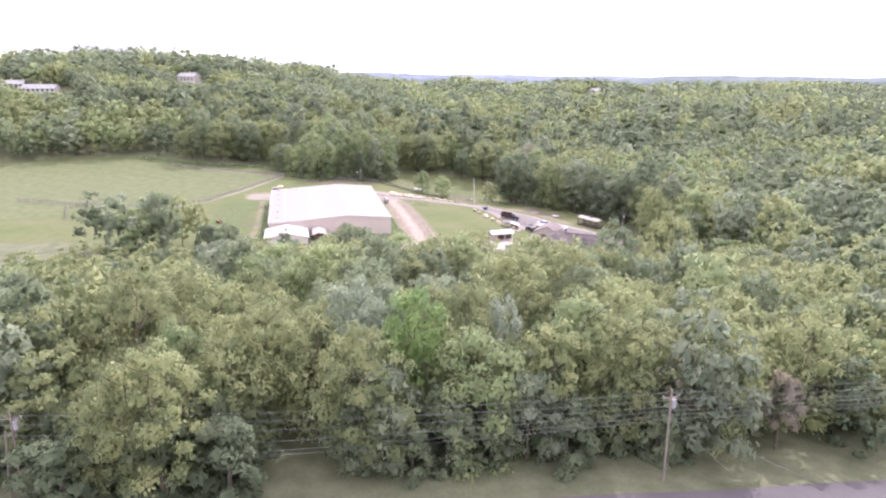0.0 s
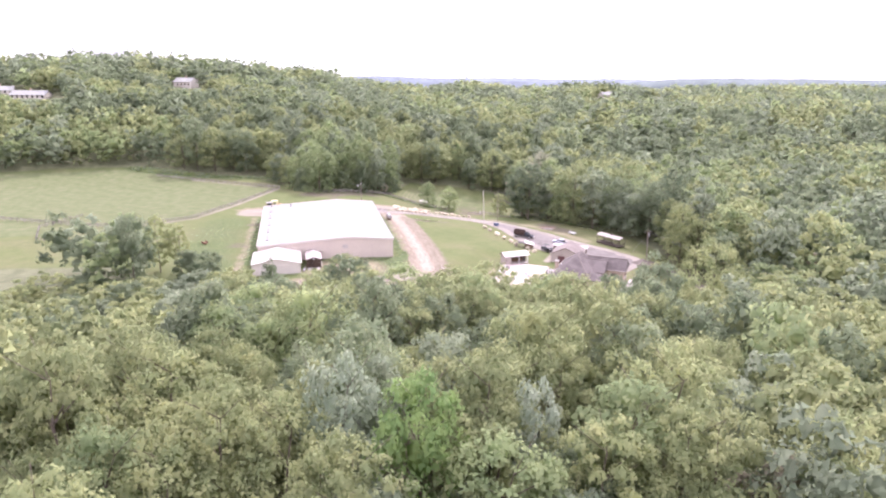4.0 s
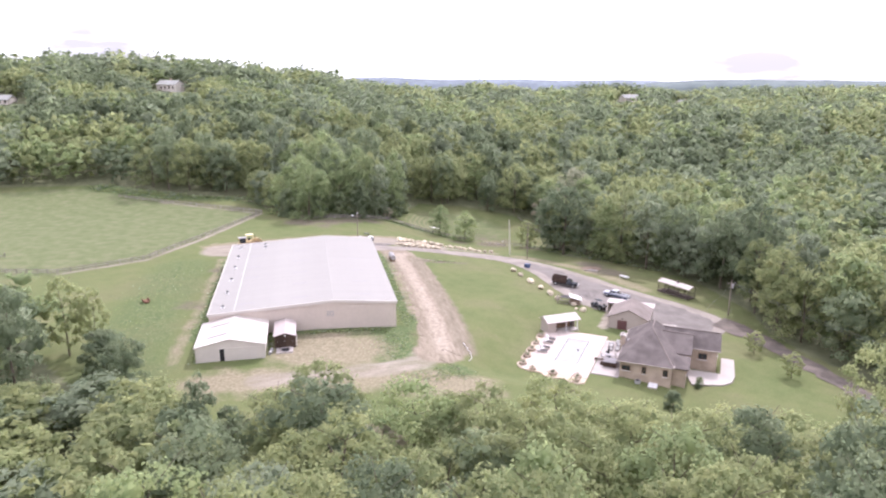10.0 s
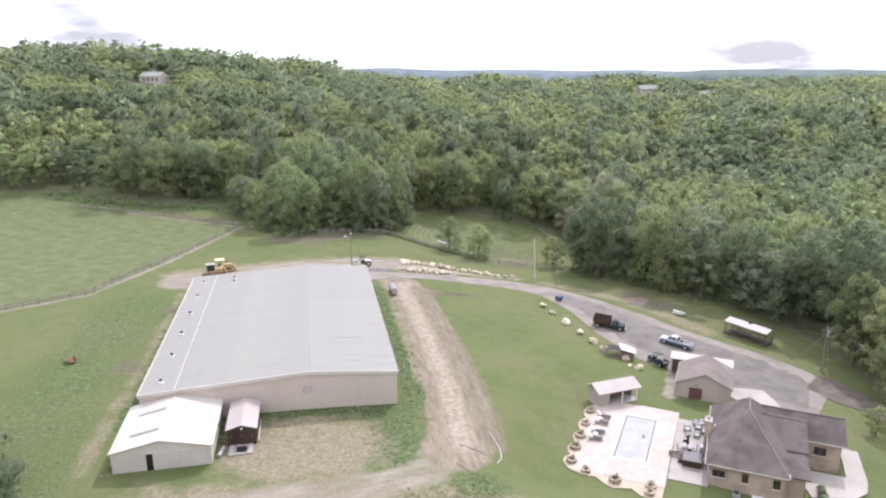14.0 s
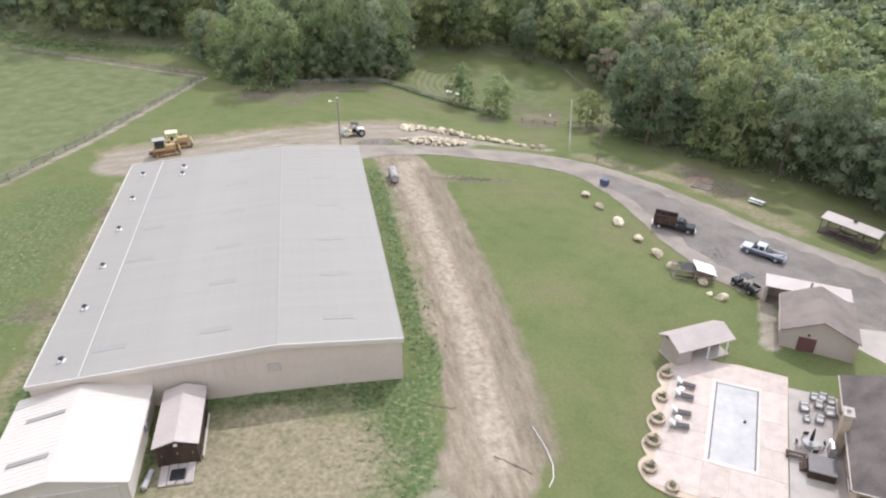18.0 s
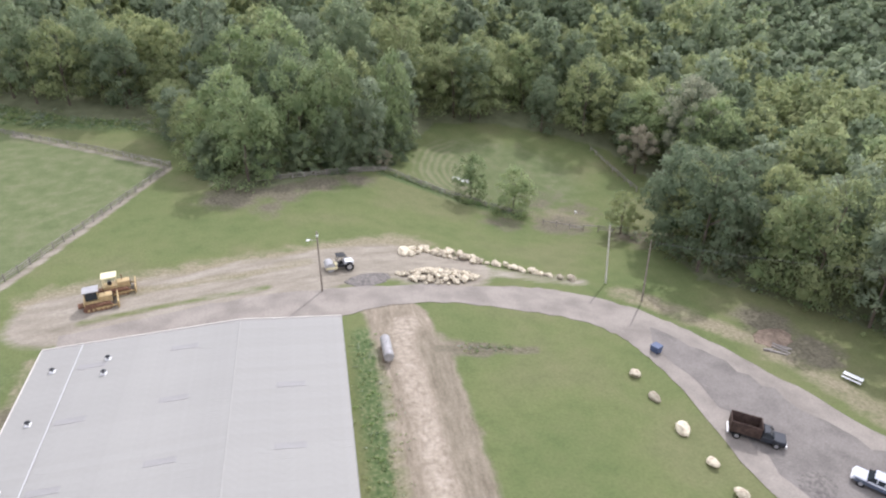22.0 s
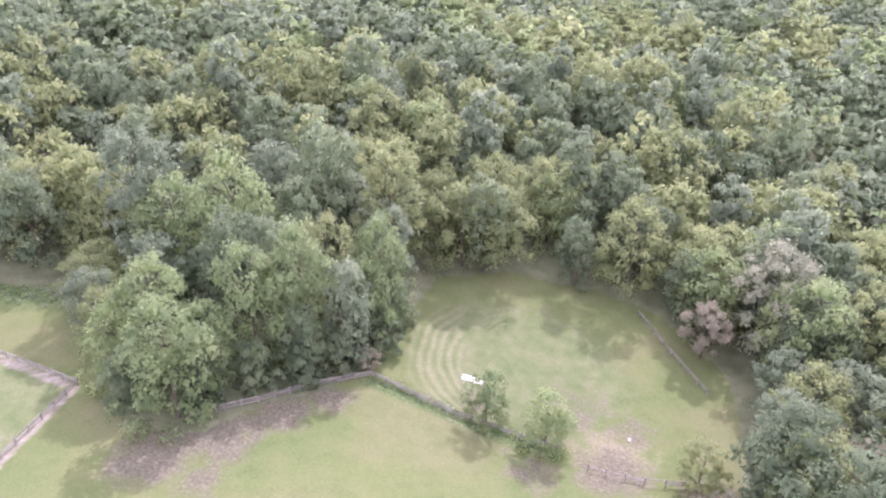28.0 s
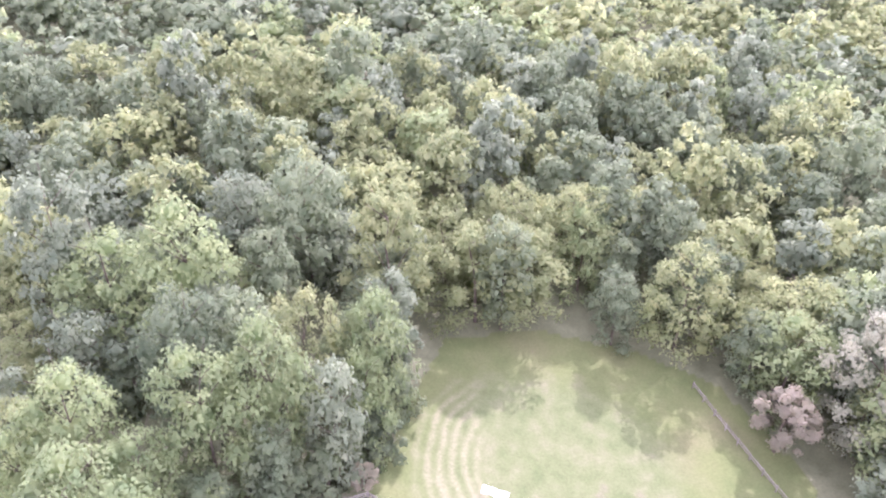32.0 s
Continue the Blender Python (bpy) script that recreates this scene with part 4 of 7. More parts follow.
def far_woods():
    """The wooded hills out to the skyline, one mesh."""
    rnd = np.random.default_rng(7)
    protos = []
    for k in range(12):
        near = k < 6
        wide = 3.5 + 0.25 * (k % 6)
        protos.append(crown_parts(200 + k, wide, 1.5, 12.5 + 0.3 * (k % 3), 18, 165, 0.5, 5, 0.0, 0.7, 0.6) if near else
                      crown_parts(200 + k, wide, 1.5, 12.5 + 0.3 * (k % 3), 15, 80, 0.58, 5, 0.0, 0.8, 0.9))
    spots = []
    def band(x0, x1, y0, y1, step, test):
        gx, gy = np.meshgrid(np.arange(x0, x1, step), np.arange(y0, y1, step * 0.87))
        gx = gx + (np.arange(gx.shape[0]) % 2)[:, None] * step / 2
        gx = gx + rnd.uniform(-0.45, 0.45, gx.shape) * step
        gy = gy + rnd.uniform(-0.45, 0.45, gy.shape) * step
        gx, gy = gx.ravel(), gy.ravel()
        keep = test(gx, gy)
        spots.append(np.stack([gx[keep], gy[keep], np.full(keep.sum(), step / 7.0)], 1))
    clear = lambda x, y: inside(x, y, CLEAR)
    cone = lambda x, y: (x < 150 + 1.0 * (y + 60)) & (x > -70 - 0.62 * (y + 20))
    near = lambda x, y: ((y < 222) & (x > -72) & (x - 0.5 * (y - 120) < 100) & (x < 128) & (y > 100)) | ((x > 40) & (x < 122) & (y > -24) & (y < 132)) | ((y < -24) & (np.abs(x - 2) < 62 + 0.3 * (y + 135)))
    band(-260, 560, -130, 330, 8.3, lambda x, y: cone(x, y) & ~clear(x, y) & ~near(x, y))
    band(-380, 560, 330, 620, 10.5, lambda x, y: cone(x, y))
    band(-700, 1100, 620, 1300, 22.0, lambda x, y: cone(x, y))
    s = np.vstack(spots)
    # glades and lower growth in front of the houses on the hills
    limit = np.full(len(s), 99.0)
    zs = ground_z(s[:, 0], s[:, 1])
    for hx, hy, hz, half in ((-97, 363, 31.0, 11), (-180, 308, 27.0, 14), (-203, 328, 29.0, 10), (312, 560, 11.5, 12), (374, 560, 6.5, 11)):
        u = (s[:, 1] + 70) / (hy + 70)
        lane = (np.abs(s[:, 0] - (-14 + (hx + 14) * u)) < half * np.clip(u, 0.3, 1) + 4) & (s[:, 1] < hy + 9) & (s[:, 1] > hy - 210)
        limit = np.where(lane, np.minimum(limit, 47 + (hz - 47) * u - zs), limit)
    s, limit = s[limit > 3.5], limit[limit > 3.5]
    co, tri, nrm, kind, shade, off = [], [], [], [], [], 0
    z = ground_z(s[:, 0], s[:, 1])
    for i in range(len(s)):
        v, f, nr = protos[i % 6 + (0 if s[i, 1] < 330 and s[i, 0] < 250 else 6)]
        k = rnd.uniform(0.95, 1.6) * max(1.0, s[i, 2] * 0.86)
        up = min(min(k, 1.5 if s[i, 1] < 270 or (s[i, 0] < 10 and s[i, 1] > 375) else 1.15) * rnd.uniform(0.72, 1.1), limit[i] / 12.5)
        a = rnd.uniform(0, 6.28)
        rot = np.array([[np.cos(a), np.sin(a), 0], [-np.sin(a), np.cos(a), 0], [0, 0, 1]])
        co.append(v @ rot * [k, k, up] + [s[i, 0], s[i, 1], z[i]])
        nrm.append(nr @ rot)
        tri.append(f + off)
        lean = noise.noise(Vector((s[i, 0] / 45.0, s[i, 1] / 45.0, 4.0))) + rnd.normal() * 0.16
        kind.append(np.full(len(f), 1 if lean > 0.2 else 4 if lean > 0.02 else 2 if lean > -0.1 else 0))
        shade.append(np.full(len(f), rnd.uniform(0, 1)))
        off += len(v)
    me = tri_mesh("far_woods", np.vstack(co), np.vstack(tri), np.vstack(nrm), JOINED, np.concatenate(kind), np.concatenate(shade))
    tagged(new("far_woods", me), "dense green woodland covering the hills to the skyline", "woods", kind="stuff")


far_woods()
weeds()


def distant_hills():
    """Ridges along the skyline, distance haze put into their base colours."""
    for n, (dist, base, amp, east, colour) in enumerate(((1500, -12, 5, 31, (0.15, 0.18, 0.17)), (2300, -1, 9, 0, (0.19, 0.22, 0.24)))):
        bm = bmesh.new()
        prev = None
        for k in range(161):
            a = radians(-75 + k * 150 / 160)
            p = Vector((math.sin(a) * dist, math.cos(a) * dist, 0))
            h = base + amp * noise.noise(Vector((k * 0.11, n * 5.0, 0))) + 0.35 * amp * noise.noise(Vector((k * 0.6, n * 5.0, 2)))
            h += east / (1 + math.exp(-(math.degrees(a) - 27) / 1.8))
            q = [bm.verts.new((p.x * f, p.y * f, z)) for f, z in ((0.94, -70), (0.97, h - 16), (1.0, h), (1.06, -70))]
            if prev:
                for i in range(3):
                    bm.faces.new((prev[i], q[i], q[i + 1], prev[i + 1]))
            prev = q
        bmesh.ops.recalc_face_normals(bm, faces=bm.faces[:])
        ob = link_mesh("distant_hills", bm, material("haze_tinted_hill_%d" % n, colour, 0.95, 0.12, 60.0, 0.05, 0.0), smooth=True)
        tagged(ob, "wooded skyline ridge with distance haze painted in as blue-green colour", "hills", kind="structure")


distant_hills()

# ---- materials of things ----
SHINGLE = material("dark_shingles", (0.15, 0.128, 0.117), 0.9, 0.16, 2.2, 9.0, 0.35)
BRICK = material("tan_brick", (0.48, 0.385, 0.30), 0.9, 0.14, 1.6, 12.0, 0.3)
SIDING = material("beige_siding", (0.40, 0.345, 0.295), 0.7, 0.05, 2.5, 5.0, 0.05)
GAR_ROOF = material("brown_shingles", (0.235, 0.20, 0.175), 0.9, 0.12, 2.5, 9.0, 0.3)
CONCRETE = material("pale_concrete", (0.425, 0.385, 0.345), 0.85, 0.06, 2.5, 7.0, 0.1)
CONCRETE_B = material("warm_patio_border", (0.50, 0.41, 0.31), 0.85, 0.08, 1.5, 8.0, 0.1)
TERRACE = material("grey_terrace", (0.39, 0.35, 0.315), 0.85, 0.08, 1.8, 7.0, 0.1)
COVER = material("pool_cover", (0.31, 0.30, 0.29), 0.45, 0.1, 2.4, 1.2, 0.05)
GLASS = material("window_glass", (0.03, 0.035, 0.04), 0.12, 0.05, 1.0, 3.0, 0.0)
DARK_WOOD = material("dark_wood", (0.07, 0.045, 0.03), 0.8, 0.2, 0.8, 12.0, 0.3, stretch=(1, 1, 0.2))
WOOD_GREY = material("weathered_wood", (0.30, 0.27, 0.235), 0.9, 0.15, 0.7, 15.0, 0.3, rand=0.25)
WOOD_DIM = material("dim_stained_wood", (0.105, 0.085, 0.07), 0.85, 0.15, 0.7, 15.0, 0.3)
WOOD_BROWN = material("brown_wood", (0.20, 0.13, 0.085), 0.85, 0.15, 0.7, 15.0, 0.3)
STONE = material("limestone", (0.57, 0.51, 0.375), 0.95, 0.16, 0.5, 7.0, 0.6, rand=0.3, second=(0.36, 0.295, 0.22))
MAROON = material("maroon_door", (0.13, 0.062, 0.058), 0.6, 0.08)
BLACK = material("black_plastic", (0.02, 0.02, 0.022), 0.5, 0.1)
RUBBER = material("tyre_rubber", (0.025, 0.025, 0.025), 0.9, 0.1)
CHROME = material("steel_rim", (0.55, 0.55, 0.56), 0.35, 0.05, metal=0.8)
PAINT_BLACK = material("black_car_paint", (0.03, 0.033, 0.04), 0.25, 0.05, 1.0, 6.0, 0.0)
PAINT_SILVER = material("silver_car_paint", (0.52, 0.53, 0.56), 0.3, 0.04, 1.0, 6.0, 0.0)
PAINT_SLATE = material("slate_car_paint", (0.09, 0.105, 0.14), 0.3, 0.05, 1.0, 6.0, 0.0)
PAINT_BLUE = material("blue_plastic", (0.07, 0.095, 0.17), 0.5, 0.1)
CAT_YELLOW = material("dusty_yellow_paint", (0.46, 0.34, 0.165), 0.6, 0.12, 0.7, 8.0, 0.1)
CREAM_PAINT = material("cream_canopy_paint", (0.74, 0.66, 0.40), 0.6, 0.08)
DIM_RUST = material("dull_brown_steel", (0.085, 0.058, 0.047), 0.85, 0.2, 0.5, 10.0, 0.2)
RUST = material("rusty_steel", (0.20, 0.11, 0.07), 0.85, 0.2, 0.5, 10.0, 0.2)
STEEL = material("dull_steel", (0.38, 0.37, 0.36), 0.6, 0.1, 0.8, 8.0, 0.1)
TANK_GREY = material("grey_tank_paint", (0.34, 0.325, 0.315), 0.5, 0.1, 0.8, 6.0, 0.05)
CUSHION = material("pale_cushion", (0.68, 0.66, 0.62), 0.9, 0.06)
WHITE_PAINT = material("white_paint", (0.80, 0.79, 0.77), 0.6, 0.05)
POLE_WOOD = material("pole_timber", (0.26, 0.22, 0.18), 0.9, 0.15, 1.0, 12.0, 0.2)
TIN = material("dull_tin", (0.30, 0.255, 0.225), 0.5, 0.06, 2.0, 4.0, 0.0)
GUTTER = material("cream_gutter", (0.56, 0.51, 0.45), 0.6, 0.04)


def shared(name, me, parent, m):
    ob = new(name, me)
    ob.parent = parent
    ob.matrix_basis = m
    return ob


def mesh_of(name, bm, mat):
    me = bpy.data.meshes.new(name)
    bm.to_mesh(me)
    bm.free()
    me.materials.append(mat)
    return me


def gable_roof(x0, x1, y0, y1, eave, ridge, rx=None, over=0.35, thick=0.14, axis_y=True):
    """A roof sheet over a rectangle; the ridge runs along y at rx."""
    rx = (x0 + x1) / 2 if rx is None else rx
    sl, sr = (ridge - eave) / (rx - x0), (ridge - eave) / (x1 - rx)
    a, b = (x0 - over, eave - sl * over), (x1 + over, eave - sr * over)
    return prism([a, (rx, ridge), b, (b[0], b[1] + thick), (rx, ridge + thick), (a[0], a[1] + thick)], y0 - over, y1 + over)


def gable_walls(x0, x1, y0, y1, base, eave, ridge, rx=None):
    rx = (x0 + x1) / 2 if rx is None else rx
    return prism([(x0, base), (x1, base), (x1, eave), (rx, ridge), (x0, eave)], y0, y1)


def window_in(parent, x, y, z, w, h, face="-y", deep=0.08):
    """A window with a frame, a sill and a pane, on a wall that faces -y, +x or -x."""
    turn = {"-y": 0, "+x": 90, "-x": -90, "+y": 180}[face]
    win = new("window")
    win.parent = parent
    win.matrix_basis = pose(x, y, z, 0, 0, turn)
    fr = bmesh.new()
    for a in ((-w / 2, w / 2, -deep, 0.02, h / 2 - 0.09, h / 2), (-w / 2, w / 2, -deep, 0.02, -h / 2, -h / 2 + 0.09),
              (-w / 2, -w / 2 + 0.09, -deep, 0.02, -h / 2 + 0.09, h / 2 - 0.09), (w / 2 - 0.09, w / 2, -deep, 0.02, -h / 2 + 0.09, h / 2 - 0.09),
              (-0.03, 0.03, -deep + 0.01, 0.0, -h / 2 + 0.09, h / 2 - 0.09)):
        box_into(fr, *a)
    part("frame", fr, WOOD_BROWN, win)
    part("pane", box(-w / 2 + 0.09, w / 2 - 0.09, -deep + 0.035, 0.0, -h / 2 + 0.09, h / 2 - 0.09), GLASS, win)
    part("sill", box(-w / 2 - 0.06, w / 2 + 0.06, -deep - 0.06, 0.02, -h / 2 - 0.07, -h / 2 - 0.005), TRIM_WHITE, win)
    return win


# ---- steel barn ----
BW, BL, EAVE_R, EAVE_L, RIDGE, RX = 34.07, 51.55, 5.75, 5.28, 6.67, -11.79


def steel_barn():
    barn = thing("barn", Matrix.Identity(4), "long tan steel barn with a low grey metal roof", "barn")
    part("wall", prism([(-BW + 0.15, -1.2), (-0.15, -1.2), (-0.15, EAVE_R - 0.2), (RX, RIDGE - 0.2), (-BW + 0.15, EAVE_L - 0.2)], 0.15, BL - 0.15), WALL_TAN, barn)
    rib = mesh_of("siding_rib", box(-0.03, 0.03, -0.008, 0.03, 0, 1), WALL_TAN)
    for k in range(37):
        x = -BW + 0.6 + k * 0.92
        top = (EAVE_L + (RIDGE - EAVE_L) * (x + BW) / (RX + BW) if x < RX else RIDGE + (EAVE_R - RIDGE) * (x - RX) / -RX) - 0.25
        shared("siding_rib", rib, barn, Matrix.Translation((x, 0.13, -1.0)) @ Matrix.Diagonal((1, 1, top + 1.0, 1)))
    roof = part("roof", prism([(-BW, EAVE_L - 0.16), (RX, RIDGE - 0.16), (0, EAVE_R - 0.16), (0, EAVE_R - 0.03), (RX, RIDGE - 0.03), (-BW, EAVE_L - 0.03)], 0.0, BL), ROOF_GREY, barn)
    n = 56
    w = BL / n
    for x0, z0, x1, z1 in ((-BW, EAVE_L, RX, RIDGE), (RX, RIDGE, 0, EAVE_R)):
        d = Vector((x1 - x0, 0, z1 - z0))
        bm = bmesh.new()
        box_into(bm, 0.02, d.length - 0.02, 0.003, w - 0.003, -0.03, 0.0)
        for r in (0.0, 0.31, 0.62):
            box_into(bm, 0.02, d.length - 0.02, r * w / 0.92 + 0.02, r * w / 0.92 + 0.06, 0.0, 0.006)
        me = mesh_of("roof_panel", bm, ROOF_PANEL)
        for k in range(n):
            shared("roof_panel", me, roof, Matrix.Translation((x0, k * w, z0)) @ Matrix.Rotation(-math.atan2(d.z, d.x), 4, "Y"))
    slope_l = (RIDGE - EAVE_L) / (RX + BW)
    slope_r = (EAVE_R - RIDGE) / -RX
    part("ridge_cap", prism([(RX - 0.14, RIDGE - 0.14 * slope_l + 0.02), (RX, RIDGE + 0.02), (RX + 0.14, RIDGE + 0.14 * slope_r + 0.02), (RX, RIDGE + 0.05)], 0.0, BL), ROOF_PANEL, barn)
    part("seam_flashing", prism([(-29.62, EAVE_L + slope_l * (BW - 29.62) + 0.04), (-29.48, EAVE_L + slope_l * (BW - 29.48) + 0.04), (-29.48, EAVE_L + slope_l * (BW - 29.48) + 0.07), (-29.62, EAVE_L + slope_l * (BW - 29.62) + 0.07)], 0.05, BL - 0.05), ROOF_TRIM, barn, "pale flashing strip along the roof seam")
    for y in (-0.09, BL - 0.02):
        a = [(-BW - 0.05, EAVE_L - 0.42), (RX, RIDGE - 0.42), (0.05, EAVE_R - 0.42), (0.05, EAVE_R + 0.06), (RX, RIDGE + 0.1), (-BW - 0.05, EAVE_L + 0.06)]
        part("rake_trim", prism(a, y, y + 0.11), GUTTER, barn, "cream rake trim")
    part("gutter", box(0.005, 0.11, 0.02, BL, EAVE_R - 0.26, EAVE_R - 0.05), ROOF_DULL, barn, "dull grey gutter")
    part("gutter", box(-BW - 0.16, -BW - 0.005, 0.02, BL, EAVE_L - 0.26, EAVE_L - 0.05), GUTTER, barn)
    sky = mesh_of("skylight_panel", box(-1.5, 1.5, -0.4, 0.4, -0.02, 0.012), ROOF_DULL)
    for x, y in [(-17.7, v) for v in (4.2, 13.0, 21.0, 30.2, 39.0, 47.8)] + [(-5.9, v) for v in (4.2, 12.6, 20.8, 30.2, 39.2)] + [(-27.6, v) for v in (4.0, 21.0, 29.0, 38.2, 47.0)]:
        s = slope_l if x < RX else slope_r
        z = EAVE_L + slope_l * (x + BW) if x < RX else RIDGE + slope_r * (x - RX)
        shared("skylight_panel", sky, barn, Matrix.Translation((x, y, z + 0.02)) @ Matrix.Rotation(-math.atan(s), 4, "Y"))
    for x, y in [(-31.7, v) for v in (3.1, 11.9, 20.5, 29.7, 38.6, 47.0)] + [(-26.0, 47.8), (-25.9, 45.2)]:
        z = EAVE_L + slope_l * (x + BW)
        v = new("roof_vent")
        v.parent = barn
        v.matrix_basis = Matrix.Translation((x, y, z))
        part("pipe", tube((0, 0, -0.05), (0, 0, 0.4), 0.13, sides=10), STEEL, v)
        part("cap", tube_into(tube((0, 0, 0.38), (0, 0, 0.55), 0.3, 0.06, 10), (0, 0, 0.3), (0, 0, 0.38), 0.26, 0.3, 10), BLACK, v)
        part("collar", box(-0.3, 0.3, -0.3, 0.3, 0.0, 0.06), WHITE_PAINT, v)
    lou = new("wall_vent")
    lou.parent = barn
    lou.matrix_basis = Matrix.Translation((-12.4, 0.15, 4.1))
    part("frame", box(-0.6, 0.6, -0.1, 0.02, -0.45, 0.45), STEEL, lou)
    for k in range(5):
        part("slat", box(-0.52, 0.52, -0.14, -0.09, -0.38 + k * 0.16, -0.3 + k * 0.16), WALL_TAN, lou)
    for y in (4.0, 16.0, 28.0, 40.0):
        part("downspout", box(0.01, 0.11, y, y + 0.1, -1.0, EAVE_R - 0.2), GUTTER, barn)


ROOF_PANEL = material("ribbed_roof_panel", (0.293, 0.28, 0.25), 0.8, 0.03, 9.0, 2.0, 0.0, rand=0.02, second=(0.272, 0.26, 0.233))
ROOF_TRIM = material("pale_flashing", (0.44, 0.43, 0.41), 0.5, 0.03)
ROOF_DULL = material("fibreglass_skylight", (0.268, 0.254, 0.236), 0.6, 0.05, 2.0, 4.0, 0.0)
steel_barn()


# ---- sheds in front of the barn ----
def white_shed():
    t = thing("shed", Matrix.Identity(4), "white steel shed with sliding doors against the barn", "shed")
    x0, x1, y0, y1, rx, e, r = -34.8, -23.75, -11.4, -0.1, -29.35, 3.6, 4.8
    part("wall", gable_walls(x0, x1, y0, y1, 0.2, e - 0.05, r - 0.1, rx), SHED_WALL, t)
    part("roof", gable_roof(x0, x1, y0, y1, e, r, rx, 0.25), ROOF_WHITE, t, "white ribbed metal roof")
    s = (r - e) / (rx - x0)
    rib = {}
    for a, b, za, zb in ((x0 - 0.2, rx, e - 0.2 * s, r), (rx, x1 + 0.2, r, e - 0.2 * s)):
        d = math.hypot(b - a, zb - za)
        me = mesh_of("roof_rib", box(0, d, 0, 0.04, 0.13, 0.152), ROOF_WHITE)
        for k in range(24):
            shared("roof_rib", me, t, Matrix.Translation((a, y0 - 0.2 + k * 0.5, za)) @ Matrix.Rotation(-math.atan2(zb - za, b - a), 4, "Y"))
    for y in (-8.6, -3.4):
        part("roof_skylight", box(-1.7, 1.7, -0.25, 0.25, 0.0, 0.05, m=Matrix.Translation((-31.6, y, e + s * 3.2 + 0.165)) @ Matrix.Rotation(-math.atan(s), 4, "Y")), ROOF_DULL, t, "grey skylight strip")
    part("sliding_door", box(-30.25, -27.2, y0 - 0.1, y0 - 0.02, 1.0, 3.2), SHED_WALL, t)
    part("door_rail", box(-31.1, -24.4, y0 - 0.14, y0 - 0.01, 3.22, 3.33), SHED_WALL, t)
    part("sliding_door", box(-27.15, -24.4, y0 - 0.1, y0 - 0.02, 1.0, 3.2), SHED_WALL, t)
    # the wall is uncut; black colour stands for the unlit interior
    part("doorway", box(-31.0, -30.28, y0 - 0.03, y0 + 0.1, 0.9, 3.2), BLACK, t, "black panel painting the dark inside of an open doorway")
    for x in (x0, x1):
        part("corner_trim", box(x - 0.06, x + 0.06, y0 - 0.05, y0 + 0.05, 0.3, e - 0.1), GUTTER, t)
    part("gutter", box(x1 + 0.2, x1 + 0.32, y0, y1, e - 0.12, e), GUTTER, t)
    part("meter_box", box(x1, x1 + 0.2, -4.4, -3.9, 2.2, 2.9, 0.02), STEEL, t, "grey electric meter box")


def dark_shed():
    t = thing("small_shed", Matrix.Identity(4), "narrow dark timber shed with a pinkish tin roof", "shed")
    x0, x1, y0, y1, rx, e, r = -22.3, -18.75, -7.9, -0.7, -20.5, 3.35, 3.9
    part("wall", gable_walls(x0 + 0.1, x1 - 0.1, y0 + 0.05, y1, 0.5, e - 0.06, r - 0.06, rx), DARK_WOOD, t)
    part("roof", gable_roof(x0, x1, y0, y1, e, r, rx, 0.15, 0.09), TIN_PINK, t, "pale pinkish metal roof")
    for k in range(9):
        part("board", box(x0 + 0.1 + k * 0.375, x0 + 0.45 + k * 0.375, y0 - 0.0, y0 + 0.05, 0.9, 3.25), DARK_WOOD, t)
    for x in (x0 + 0.05, x1 - 0.2):
        part("corner_post", box(x, x + 0.15, y0 - 0.06, y0 + 0.05, 0.5, 3.3), DARK_WOOD, t)
    part("side_board", box(x1 + 0.1, x1 + 0.2, y0 + 0.4, y1 - 1.5, 0.6, 1.5), GUTTER, t, "pale board leaning along the side")
    part("lamp", box(rx - 0.14, rx + 0.14, y0 - 0.2, y0 - 0.03, 3.4, 3.56), WHITE_PAINT, t)
    for k, x in enumerate((x0 + 0.5, rx, x1 - 0.5)):
        part("latch", box(x - 0.05, x + 0.05, y0 - 0.05, y0, 2.3 + 0.1 * (k % 2), 2.4 + 0.1 * (k % 2)), STEEL, t)
    pad = thing("stone_step", Matrix.Identity(4), "rough stone landing with a dark hatch before the shed", "step")
    for k in range(4):
        part("block", box(-22.0 + k * 0.72, -21.32 + k * 0.72, -10.3, -8.0, 0.6, 1.36 + 0.04 * (k % 2), 0.05), TERRACE, pad)
    part("hatch", box(-21.1, -19.9, -9.9, -8.7, 1.4, 1.46), BLACK, pad, "dark square hatch")


TIN_PINK = material("weathered_tin", (0.40, 0.345, 0.315), 0.55, 0.05, 2.0, 4.0, 0.0)
white_shed()
dark_shed()
culvert = thing("drain_pipe", pose(-22.9, -9.4, gz(-22.9, -9.4) + 0.22, 0, 90, 80), "short grey drain pipe lying between the sheds", "pipe")
part("pipe", tube((0, 0, -1.0), (0, 0, 1.0), 0.25, sides=12), STEEL, culvert)
# black disc on the closed end paints the shade inside the pipe
part("mouth", tube((0, 0, 0.99), (0, 0, 1.02), 0.2, sides=12), BLACK, culvert)

# ---- house, patio, pool ----
HA = (35.15, -20.63)
PZ = -3.3
HOUSE = pose(HA[0], HA[1], PZ, 0, 0, -33)


